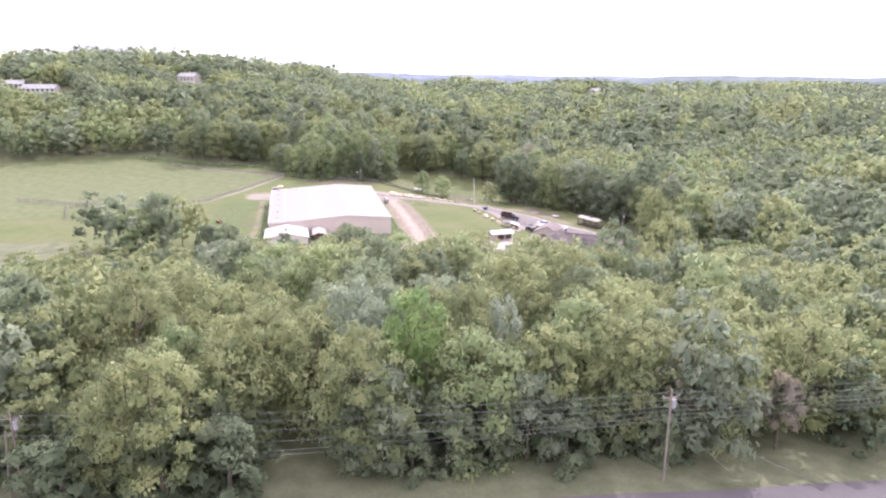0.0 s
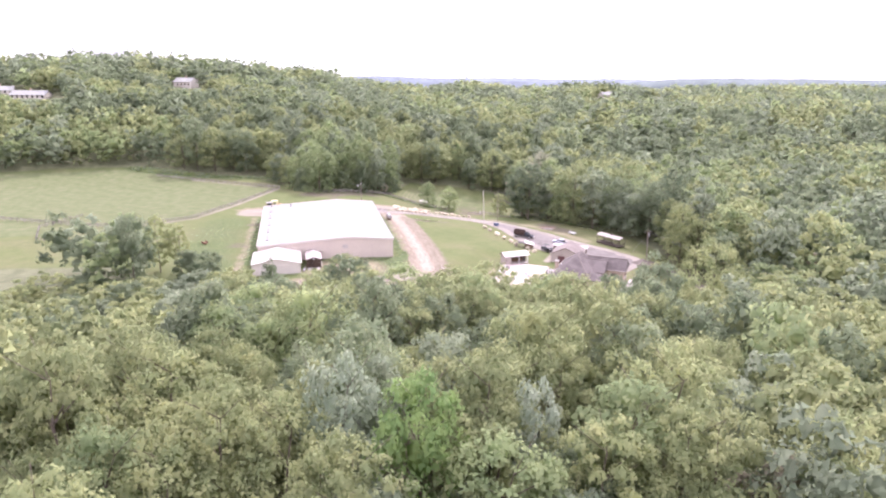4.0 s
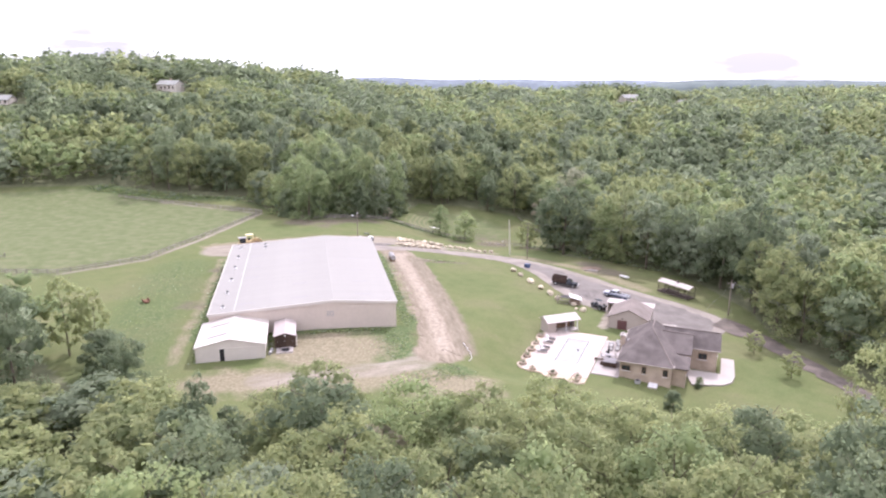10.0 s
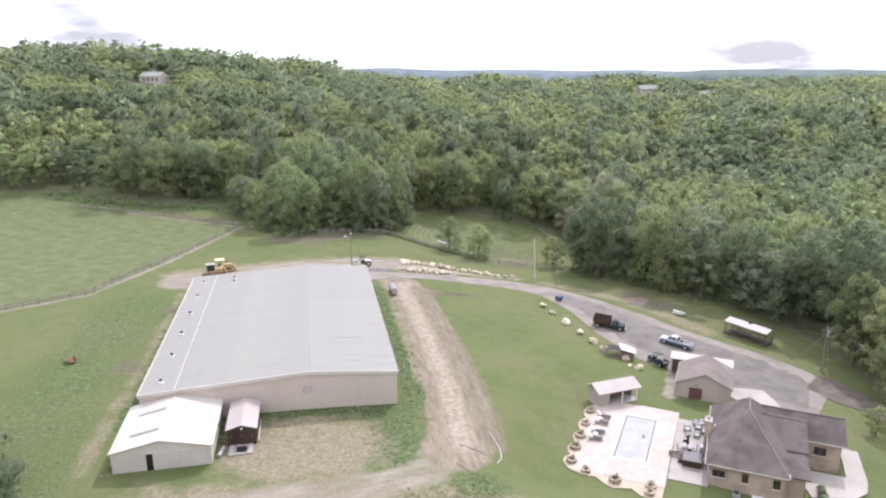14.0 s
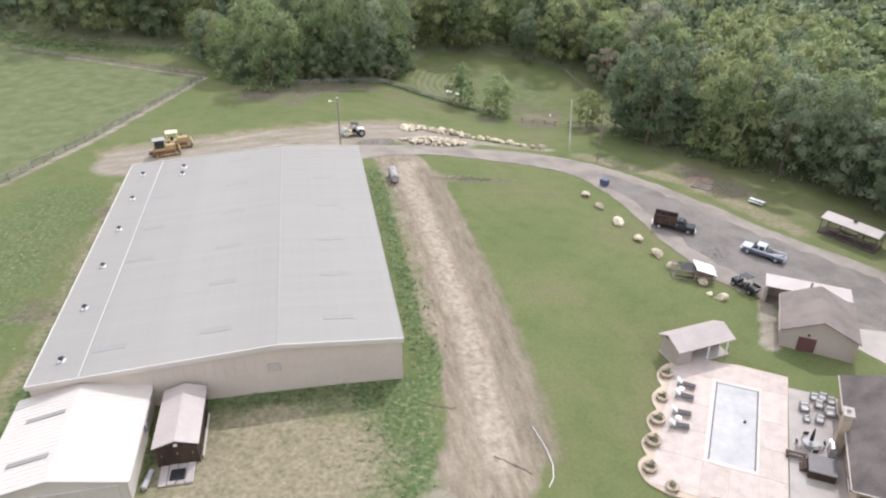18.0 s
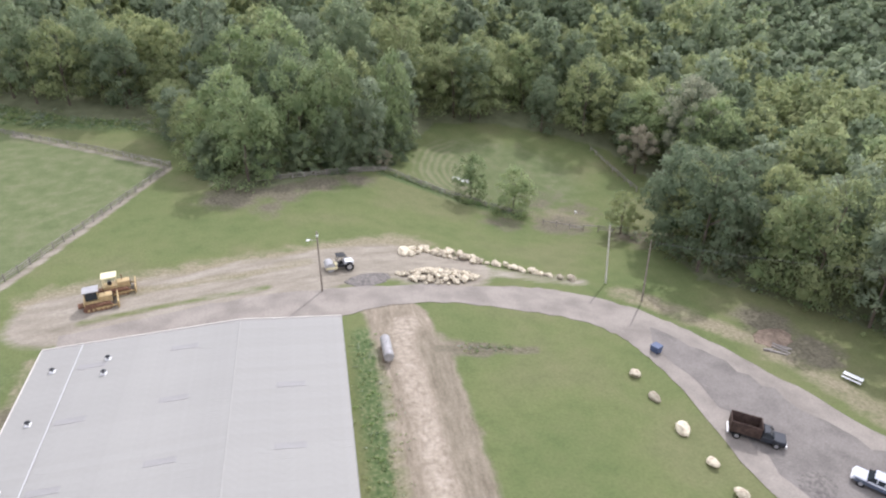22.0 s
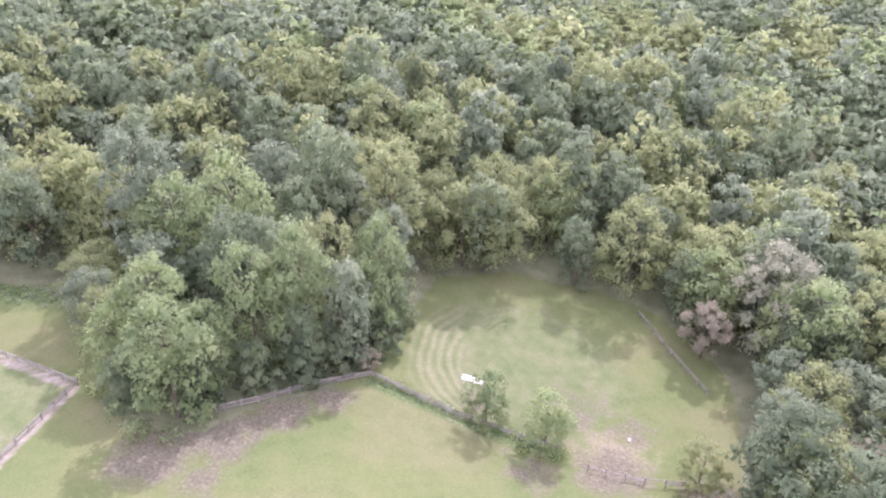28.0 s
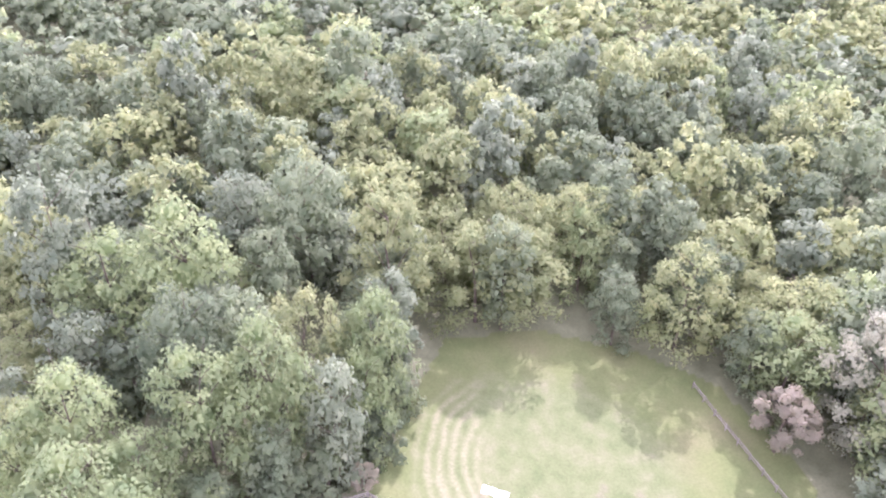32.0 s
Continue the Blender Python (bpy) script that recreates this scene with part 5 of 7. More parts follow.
def slab(points, z0, z1):
    bm = bmesh.new()
    a = [bm.verts.new((x, y, z0)) for x, y in points]
    b = [bm.verts.new((x, y, z1)) for x, y in points]
    bm.faces.new(b)
    bm.faces.new(a[::-1])
    for i in range(len(a)):
        j = (i + 1) % len(a)
        bm.faces.new((a[i], a[j], b[j], b[i]))
    bmesh.ops.recalc_face_normals(bm, faces=bm.faces[:])
    return bm


def hip(points, peak_a, peak_b, eave):
    """A hip roof over four corners with a ridge between two points."""
    bm = bmesh.new()
    c = [bm.verts.new((x, y, eave)) for x, y in points]
    lo = [bm.verts.new((x, y, eave - 0.18)) for x, y in points]
    a, b = bm.verts.new(peak_a), bm.verts.new(peak_b)
    bm.faces.new((c[0], c[1], a))
    bm.faces.new((c[1], c[2], b, a))
    bm.faces.new((c[2], c[3], b))
    bm.faces.new((c[3], c[0], a, b))
    for i in range(4):
        j = (i + 1) % 4
        bm.faces.new((lo[i], lo[j], c[j], c[i]))
    bm.faces.new(lo[::-1])
    bmesh.ops.recalc_face_normals(bm, faces=bm.faces[:])
    return bm


def house():
    t = thing("house", HOUSE, "tan brick house with a steep dark shingle roof", "house")
    e = 2.9
    part("wall", box(0.35, 8.85, 0.75, 16.0, -1.4, e), BRICK, t)
    part("wall", box(8.8, 11.1, 2.2, 7.6, -1.4, e - 0.5), BRICK, t)
    part("wall", box(8.84, 11.2, 7.55, 11.3, -1.4, e), BRICK, t)
    part("wall", box(8.8, 15.8, 11.25, 17.8, -1.4, e), BRICK, t)
    part("roof", hip([(-0.2, 0.3), (9.2, 0.5), (9.2, 16.5), (-0.2, 16.5)], (4.55, 9.6, 6.3), (4.55, 13.85, 6.3), e), SHINGLE, t, "dark brown shingle hip roof")
    part("wing_roof", hip([(6.5, 10.8), (16.35, 10.9), (16.35, 18.2), (6.5, 18.2)], (5.4, 14.4, 5.2), (16.2, 14.5, 5.05), e), SHINGLE, t)
    part("middle_roof", hip([(6.5, 7.3), (11.65, 7.4), (11.65, 15.5), (6.5, 15.5)], (5.5, 12.0, 5.2), (11.55, 12.1, 4.95), e + 0.02), SHINGLE, t)
    part("bay_roof", hip([(8.4, 1.7), (11.6, 1.8), (11.6, 7.6), (8.4, 7.6)], (7.6, 5.6, 3.75), (9.6, 5.6, 3.4), e - 0.45), SHINGLE, t)
    for a, b in (((9.15, 0.55, e), (4.55, 9.6, 6.3)), ((4.55, 9.6, 6.3), (4.55, 13.85, 6.3)), ((5.5, 12.0, 5.2), (11.55, 12.1, 4.95)), ((5.4, 14.4, 5.2), (16.2, 14.5, 5.05))):
        part("ridge_cap", tube((a[0], a[1], a[2] + 0.02), (b[0], b[1], b[2] + 0.02), 0.11, sides=6), GAR_ROOF, t, "paler ridge shingles")
    for a in ((-0.3, -0.18, 0.3, 16.5), (-0.2, 9.2, 0.2, 0.32), (9.2, 9.32, 0.5, 1.7)):
        part("gutter", box(a[0], a[1], a[2], a[3], e - 0.12, e), SIDING, t)
    part("gutter", box(11.7, 16.4, 10.7, 10.82, e - 0.12, e), SIDING, t)
    ch = new("chimney")
    ch.parent = t
    ch.matrix_basis = Matrix.Translation((-0.35, 8.4, 0))
    part("chimney_shaft", box(-0.35, 0.4, -0.6, 0.6, -1.0, 4.6), BRICK, ch)
    part("crown", box(-0.45, 0.5, -0.7, 0.7, 4.6, 4.78), CONCRETE, ch)
    part("flue", tube((0, 0, 4.78), (0, 0, 5.15), 0.2, 0.18, 10), CONCRETE, ch)
    for x, w in ((1.4, 1.5), (4.4, 0.75), (7.9, 0.85)):
        window_in(t, x, 0.75, 1.65, w, 1.25 if w < 1 else 0.95)
    window_in(t, 0.35, 3.2, 1.5, 1.6, 1.5, "-x")
    window_in(t, 0.35, 12.2, 1.4, 2.2, 1.9, "-x")
    window_in(t, 11.1, 4.6, 1.0, 1.3, 1.1, "+x")
    window_in(t, 13.4, 11.25, 1.5, 1.5, 1.2)
    window_in(t, 15.8, 14.4, 1.5, 1.6, 1.3, "+x")
    part("roof_vent", tube((0.5, 9.6, 2.6), (0.5, 9.6, 3.5), 0.09, sides=8), WHITE_PAINT, t)
    hatch = new("cellar_door")
    hatch.parent = t
    hatch.matrix_basis = Matrix.Translation((6.1, -0.25, -0.75))
    part("frame", box(-0.8, 0.8, -0.9, 1.0, -0.6, 0.35), CONCRETE, hatch)
    part("leaf", box(-0.7, -0.02, -0.8, 0.9, 0.35, 0.42), WHITE_PAINT, hatch)
    part("leaf", box(0.02, 0.7, -0.8, 0.9, 0.35, 0.42), WHITE_PAINT, hatch)
    ac = thing("air_conditioner", HOUSE @ Matrix.Translation((3.6, -0.2, -0.75)), "grey outdoor air conditioning unit beside the house wall", "air conditioner")
    part("case", box(-0.45, 0.45, -0.45, 0.45, 0, 0.85, 0.04), STEEL, ac)
    part("fan_grille", tube((0, 0, 0.85), (0, 0, 0.89), 0.36, sides=14), BLACK, ac)
    part("pad", box(-0.55, 0.55, -0.55, 0.55, -0.25, 0.0), CONCRETE, ac)


house()


def wavy(points, n=5, lobe=0.9):
    """Outward scallops between the points."""
    out = []
    for (ax, ay), (bx, by) in zip(points, points[1:]):
        dx, dy = bx - ax, by - ay
        L = math.hypot(dx, dy)
        for k in range(n):
            u = k / n
            o = lobe * math.sin(math.pi * u)
            out.append((ax + dx * u - dy / L * -o * -1, ay + dy * u + dx / L * -o))
    return out + [points[-1]]


left_edge = wavy([(-16.9, 15.7), (-16.9, 11.6), (-16.9, 7.7), (-16.9, 4.3), (-16.9, 1.0), (-16.6, -2.2)], 6, -0.75)
low_edge = [(-16.0, -2.6), (-14.4, -3.1), (-12.8, -3.0), (-11.6, -4.0), (-10.4, -4.6), (-9.2, -4.2), (-8.2, -3.9), (-7.2, -4.9), (-5.8, -5.3), (-4.6, -4.6)]
border = slab(left_edge + low_edge + [(-4.4, 18.2), (-9.5, 18.4), (-14.5, 17.6)], -1.6, 0.0)
patio = new("patio")
tagged(patio, "bright concrete pool patio with scalloped border", "patio", kind="structure")
patio.matrix_world = HOUSE
part("border", border, CONCRETE_B, patio, "sandy scalloped border")
SLAB_M = material("patio_slab", (0.50, 0.425, 0.372), 0.85, 0.07, 1.1, 5.0, 0.1, rand=0.06)
xs, ys = [-16.2, -13.9, -11.95, -9.5, -7.0, -4.5], [-2.4, 2.1, 6.0, 10.0, 14.9, 18.1]
for i in range(5):
    for j in range(5):
        x0, x1, y0, y1 = xs[i], xs[i + 1], ys[j], ys[j + 1]
        if i in (2, 3) and j in (1, 2, 3):
            continue
        part("slab", box(x0 + 0.015, x1 - 0.015, y0 + 0.015, y1 - 0.015, -0.1, 0.035), SLAB_M, patio)
COPING = material("pale_coping", (0.56, 0.50, 0.45), 0.85, 0.06, 1.2, 6.0, 0.1)
pool = thing("swimming_pool", HOUSE, "rectangular pool under a pale grey stretched cover", "pool")
part("coping", box(-11.95, -11.45, 2.1, 14.9, -0.1, 0.06), COPING, pool)
part("coping", box(-7.35, -7.0, 2.1, 14.9, -0.1, 0.06), COPING, pool)
part("coping", box(-11.45, -7.35, 2.1, 2.6, -0.1, 0.06), COPING, pool)
part("coping", box(-11.45, -7.35, 14.4, 14.9, -0.1, 0.06), COPING, pool)
part("cover", box(-11.45, -7.35, 2.6, 14.4, -0.12, 0.02), COVER, pool, "pale grey pool cover")
part("cover_edge", box(-11.52, -11.4, 2.55, 14.45, 0.02, 0.075), BLACK, pool)
part("cover_edge", box(-7.4, -7.28, 2.55, 14.45, 0.02, 0.075), BLACK, pool)
part("cover_edge", box(-11.4, -7.4, 14.36, 14.44, 0.02, 0.075), STEEL, pool)
part("pump", box(-8.6, -8.35, 8.9, 9.2, 0.02, 0.2, 0.03), BLACK, pool)
terrace = new("terrace")
tagged(terrace, "grey stone terrace between the pool patio and house", "terrace", kind="structure")
terrace.matrix_world = HOUSE
part("slab", box(-4.4, 0.33, 0.0, 16.4, -1.4, -0.02), TERRACE, terrace)
walkway = new("walkway")
tagged(walkway, "pale concrete walk round the house wing", "path", kind="structure")
walkway.matrix_world = HOUSE
part("slab", slab([(11.2, 7.0), (12.2, 3.9), (17.2, 5.6), (18.6, 7.4), (19.0, 10.0), (18.8, 17.6), (16.6, 17.8), (16.6, 10.2), (11.2, 10.2)], -1.9, -0.9), CONCRETE, walkway)

# furniture and planters
SHRUB = tri_mesh("foliage", *crown_parts(71, 0.6, 0.2, 0.75, 12, 420, 0.07, 2), [LEAVES[7]])
POT_STONE = material("tan_stone", (0.43, 0.345, 0.26), 0.9, 0.16, 0.5, 8.0, 0.5, rand=0.2)
URN = mesh_of("pot", tube_into(tube_into(tube((0, 0, 0), (0, 0, 0.2), 0.62, 0.68, 14), (0, 0, 0.2), (0, 0, 0.4), 0.7, 0.66, 14), (0, 0, 0.4), (0, 0, 0.48), 0.74, 0.7, 14), POT_STONE)
for x, y, s in ((-16.7, 13.6, 1.0), (-16.6, 9.6, 0.9), (-16.6, 6.0, 1.1), (-16.6, 2.8, 1.1), (-16.4, -0.7, 1.0), (-14.2, -2.3, 0.85), (-10.4, -3.1, 1.1), (-6.1, -2.9, 1.0), (-6.1, -4.2, 0.9)):
    p = thing("planter", HOUSE @ pose(x, y, 0.035 if x > -16 else 0.0, 0, 0, 40 * x), "round tan stone planter with low faded plants on the patio edge", "planter", "planters round the patio")
    for nm, me in (("pot", URN), ("shrub", SHRUB)):
        shared(nm, me, p, Matrix.Diagonal((s, s, 0.9 * s, 1)))
WOVEN = material("grey_wicker", (0.27, 0.25, 0.235), 0.85, 0.12, 0.4, 24.0, 0.3)
DARK_WOVEN = material("charcoal_weave", (0.085, 0.08, 0.078), 0.8, 0.15, 0.5, 20.0, 0.2)
first = None
for k, y in enumerate((12.4, 10.5, 7.8, 5.8)):
    m = HOUSE @ pose(-14.5, y, 0.04, 0, 0, 174 + 4 * k)
    if first is None:
        first = lounger = thing("sun_lounger", m, "dark sun lounger with a pale raised backrest on the patio", "lounger", "loungers by the pool")
        part("mattress", box(-0.95, 0.45, -0.33, 0.33, 0.34, 0.44, 0.03), DARK_WOVEN, lounger, "charcoal mattress")
        part("backrest", box(0, 0.75, -0.33, 0.33, 0, 0.1, 0.03, m=Matrix.Translation((0.42, 0, 0.38)) @ Matrix.Rotation(radians(-38), 4, "Y")), CUSHION, lounger)
        part("frame", box(-0.98, 0.9, -0.36, 0.36, 0.28, 0.34), STEEL, lounger)
        for x in (-0.85, 0.8):
            for q in (-0.3, 0.3):
                part("leg", box(x - 0.03, x + 0.03, q - 0.03, q + 0.03, 0, 0.28), STEEL, lounger)
    else:
        copy_thing(first, m)
for x, y, s in ((-14.9, 11.4, 1), (-14.7, 6.8, 0.9)):
    p = thing("side_table", HOUSE @ pose(x, y, 0.04), "small round side table between the loungers", "table")
    part("top", tube((0, 0, 0.42), (0, 0, 0.46), 0.32, sides=14), WHITE_PAINT, p)
    part("stem", tube((0, 0, 0), (0, 0, 0.42), 0.06, sides=8), STEEL, p)
first = None
for x, y, r, big in ((-3.0, 13.2, 10, 1.0), (-2.0, 15.3, 4, 0.85), (-1.2, 15.6, -5, 0.9), (-0.45, 15.2, 8, 0.9), (-1.6, 14.2, 0, 0.95), (-0.6, 13.4, 4, 1.2), (-1.6, 11.9, -6, 0.9), (-2.8, 11.6, 12, 0.7)):
    m = HOUSE @ pose(x, y, -0.02, 0, 0, r) @ Matrix.Diagonal((big, big, min(big, 1.0), 1))
    if first is None:
        first = p = thing("patio_armchair", m, "outdoor armchair with pale cushions and woven grey sides", "armchair", "armchairs on the terrace")
        part("seat", box(-0.34, 0.34, -0.42, 0.3, 0.3, 0.52, 0.05), CUSHION, p, "pale seat cushion")
        part("backrest", box(-0.44, 0.44, 0.26, 0.46, 0.1, 0.84, 0.05), WOVEN, p)
        part("back_cushion", box(-0.34, 0.34, 0.1, 0.28, 0.5, 0.86, 0.05), CUSHION, p, "pale back cushion")
        for k in (-0.46, 0.34):
            part("armrest", box(k, k + 0.12, -0.44, 0.3, 0.05, 0.64, 0.03), WOVEN, p)
        part("base", box(-0.36, 0.36, -0.42, 0.3, 0.04, 0.3, 0.02), WOVEN, p)
    else:
        copy_thing(first, m)
p = thing("dining_table", HOUSE @ pose(-2.65, 7.75, -0.02), "round grey outdoor dining table round a closed umbrella", "table")
part("top", tube((0, 0, 0.7), (0, 0, 0.75), 0.72, sides=20), TANK_GREY, p)
for k in range(4):
    a = k * 1.571 + 0.4
    part("leg", tube((0.5 * math.cos(a), 0.5 * math.sin(a), 0), (0.42 * math.cos(a), 0.42 * math.sin(a), 0.7), 0.03, sides=6), BLACK, p)
first = None
for k in range(4):
    m = HOUSE @ pose(-2.65 + 1.05 * math.cos(k * 1.571 + 0.3), 7.75 + 0.95 * math.sin(k * 1.571 + 0.3), -0.02, 0, 0, math.degrees(k * 1.571 + 0.3) - 90)
    if first is None:
        first = p = thing("dining_chair", m, "dark metal outdoor chair with a pale grey seat", "chair", "chairs round the terrace table")
        part("seat", box(-0.25, 0.25, -0.25, 0.25, 0.42, 0.48, 0.02), TANK_GREY, p)
        part("backrest", box(-0.25, 0.25, 0.22, 0.27, 0.5, 0.9, 0.02), BLACK, p)
        for x in (-0.22, 0.22):
            for y in (-0.22, 0.22):
                part("leg", box(x - 0.02, x + 0.02, y - 0.02, y + 0.02, 0, 0.42), BLACK, p)
    else:
        copy_thing(first, m)
p = thing("patio_umbrella", HOUSE @ pose(-2.65, 7.75, -0.02), "closed dark patio umbrella on a round base", "umbrella")
part("pole", tube((0, 0, 0), (0, 0, 2.5), 0.03, sides=8), STEEL, p)
part("canopy", tube_into(tube((0, 0, 1.0), (0, 0, 1.9), 0.2, 0.14, 10), (0, 0, 1.9), (0, 0, 2.5), 0.14, 0.03, 10), BLACK, p)
part("base", tube((0, 0, 0), (0, 0, 0.1), 0.3, sides=12), STEEL, p)
p = thing("hot_tub", HOUSE @ pose(-1.8, 4.75, -0.02), "square hot tub with dark sides and a slate-grey cover", "hot tub")
part("tub", box(-1.15, 1.15, -1.15, 1.15, 0, 0.85, 0.05), DARK_WOOD, p)
part("cover", box(-1.2, 1.2, -1.2, 1.2, 0.85, 0.97, 0.04), material("slate_vinyl", (0.155, 0.142, 0.14), 0.6, 0.08, 1.0, 6.0, 0.05), p, "slate-grey vinyl cover")
part("step", box(-1.75, -1.16, -0.5, 0.5, 0, 0.25), DARK_WOOD, p)
part("step", box(-1.5, -1.16, -0.5, 0.5, 0.25, 0.5), DARK_WOOD, p)
p = thing("barbecue_grill", HOUSE @ pose(-0.75, 7.6, -0.02, 0, 0, 90), "steel barbecue grill with closed lid on the terrace", "grill")
part("cabinet", box(-0.6, 0.6, -0.3, 0.3, 0.1, 0.85, 0.02), STEEL, p)
part("lid", tube((-0.55, 0, 0.9), (0.55, 0, 0.9), 0.3, sides=12), CHROME, p)
part("side_shelf", box(0.62, 1.1, -0.28, 0.28, 0.8, 0.85), CHROME, p)
for x in (-0.5, 0.5):
    part("wheel", tube((x, -0.31, 0.08), (x, 0.31, 0.08), 0.08, sides=10), BLACK, p)
for y in (2.2, 2.7):
    p = thing("bench", HOUSE @ pose(-3.9, y + 3.4, -0.02), "low dark wooden bench on the terrace", "bench")
    part("seat", box(-0.9, 0.9, -0.16, 0.16, 0.36, 0.42), DARK_WOOD, p)
    for x in (-0.75, 0.75):
        part("leg", box(x - 0.05, x + 0.05, -0.14, 0.14, 0, 0.36), DARK_WOOD, p)

# pool house
t = thing("pool_house", pose(33.5, 3.1, PZ, 0, 0, 9), "open-fronted beige pool house with a pale metal roof", "pool house")
part("back_wall", box(-3.4, 3.4, 1.45, 1.6, -0.8, 2.1), SIDING, t)
part("side_wall", box(-3.4, -3.25, -1.55, 1.45, -0.8, 2.3), SIDING, t)
part("side_wall", box(3.25, 3.4, -0.2, 1.45, -0.8, 2.2), SIDING, t)
part("partition", box(-1.6, -1.5, -1.3, 1.45, 0, 2.3), SIDING, t)
part("front_wall", box(-3.25, -1.6, -1.55, -1.42, -0.2, 2.15), SIDING, t)
part("floor", box(-3.5, 3.5, -1.7, 1.6, -0.9, 0.03), CONCRETE, t)
for x in (0.6, 3.1):
    part("post", box(x, x + 0.14, -1.6, -1.46, 0, 2.15), WHITE_PAINT, t)
bm = bmesh.new()
prof = [(-2.0, 2.12), (0.3, 2.95), (1.95, 2.1), (1.95, 2.2), (0.3, 3.06), (-2.0, 2.22)]
a = [bm.verts.new((-3.75, y, z)) for y, z in prof]
b = [bm.verts.new((3.75, y, z)) for y, z in prof]
for k in range(6):
    bm.faces.new((a[k], b[k], b[(k + 1) % 6], a[(k + 1) % 6]))
bm.faces.new(a)
bm.faces.new(b)
bmesh.ops.recalc_face_normals(bm, faces=bm.faces[:])
part("roof", bm, TIN_PINK, t, "pale ribbed metal roof")
part("counter", box(-1.0, 2.6, 0.4, 1.0, 0, 1.0), WOOD_BROWN, t)
part("fridge", box(1.4, 2.1, 1.0, 1.44, 0.03, 1.7, 0.03), WHITE_PAINT, t)

# garage
GM = HOUSE @ Matrix.Translation((0, 0, -0.35))
t = thing("garage", GM, "beige garage with brown shingle gable roof", "garage")
part("wall", gable_walls(-5.3, 2.4, 24.2, 31.8, -1.8, 2.5, 4.3), SIDING, t)
part("roof", gable_roof(-5.3, 2.4, 24.2, 31.8, 2.55, 4.35, None, 0.3), GAR_ROOF, t)
d = new("door")
d.parent = t
d.matrix_basis = Matrix.Translation((-2.6, 24.2, 0.05))
part("leaf", box(-0.95, 0.95, -0.06, 0.02, 0, 1.9), MAROON, d, "maroon double door")
part("frame", box(-1.03, 1.03, -0.04, 0.01, -0.05, 1.96), SIDING, d)
part("lamp", box(-2.72, -2.48, 24.05, 24.18, 2.25, 2.45), BLACK, t)
part("corner_trim", box(-5.36, -5.24, 24.14, 24.25, -1.6, 2.5), SIDING, t)
part("corner_trim", box(2.34, 2.46, 24.14, 24.25, -1.6, 2.5), SIDING, t)
part("gutter", box(-5.72, -5.62, 23.9, 32.1, 2.32, 2.42), SIDING, t)
window_in(t, 2.4, 28.0, 1.4, 1.2, 1.0, "+x")
t = thing("carport", GM, "low carport with pale metal roof behind the garage", "carport")
part("roof", box(-7.3, 2.6, 33.4, 36.6, 2.15, 2.3, m=Matrix.Rotation(radians(1.0), 4, "Y")), TIN_PINK, t, "pale metal roof")
part("back_wall", box(-7.0, 2.3, 36.2, 36.35, -1.6, 2.05), SIDING, t)
part("side_wall", box(-7.0, -6.85, 33.8, 36.2, -1.6, 2.2), SIDING, t)
for x in (-3.5, 0.0, 2.2):
    part("post", box(x, x + 0.12, 33.6, 33.72, -1.6, 2.1), WHITE_PAINT, t)
part("chimney_pipe", tube((-2.0, 35.0, 2.2), (-2.0, 35.0, 3.2), 0.14, sides=10), STEEL, t)
apron = new("apron")
tagged(apron, "pale concrete apron beside the garage", "driveway", kind="structure")
apron.matrix_world = GM
part("slab", slab([(2.5, 21.0), (9.0, 20.5), (10.2, 27.6), (7.4, 33.4), (2.5, 32.6)], -1.6, -0.85), CONCRETE, apron)


# ---- vehicles ----
def wheel(parent, x, y, r=0.4, w=0.26):
    wh = new("wheel")
    wh.parent = parent
    wh.matrix_basis = Matrix.Translation((x, y, r))
    part("tyre", tube((0, -w / 2, 0), (0, w / 2, 0), r, sides=16), RUBBER, wh)
    part("rim", tube((0, -w / 2 - 0.02, 0), (0, w / 2 + 0.02, 0), r * 0.58, sides=12), CHROME, wh)


def cab_shape(x0, x1, w, z0, z1, rake0, rake1, inset):
    bm = bmesh.new()
    lo = [bm.verts.new(p) for p in ((x0, -w, z0), (x1, -w, z0), (x1, w, z0), (x0, w, z0))]
    hi = [bm.verts.new(p) for p in ((x0 + rake0, -w + inset, z1), (x1 - rake1, -w + inset, z1), (x1 - rake1, w - inset, z1), (x0 + rake0, w - inset, z1))]
    bm.faces.new(lo[::-1])
    bm.faces.new(hi)
    for i in range(4):
        j = (i + 1) % 4
        bm.faces.new((lo[i], lo[j], hi[j], hi[i]))
    return bm


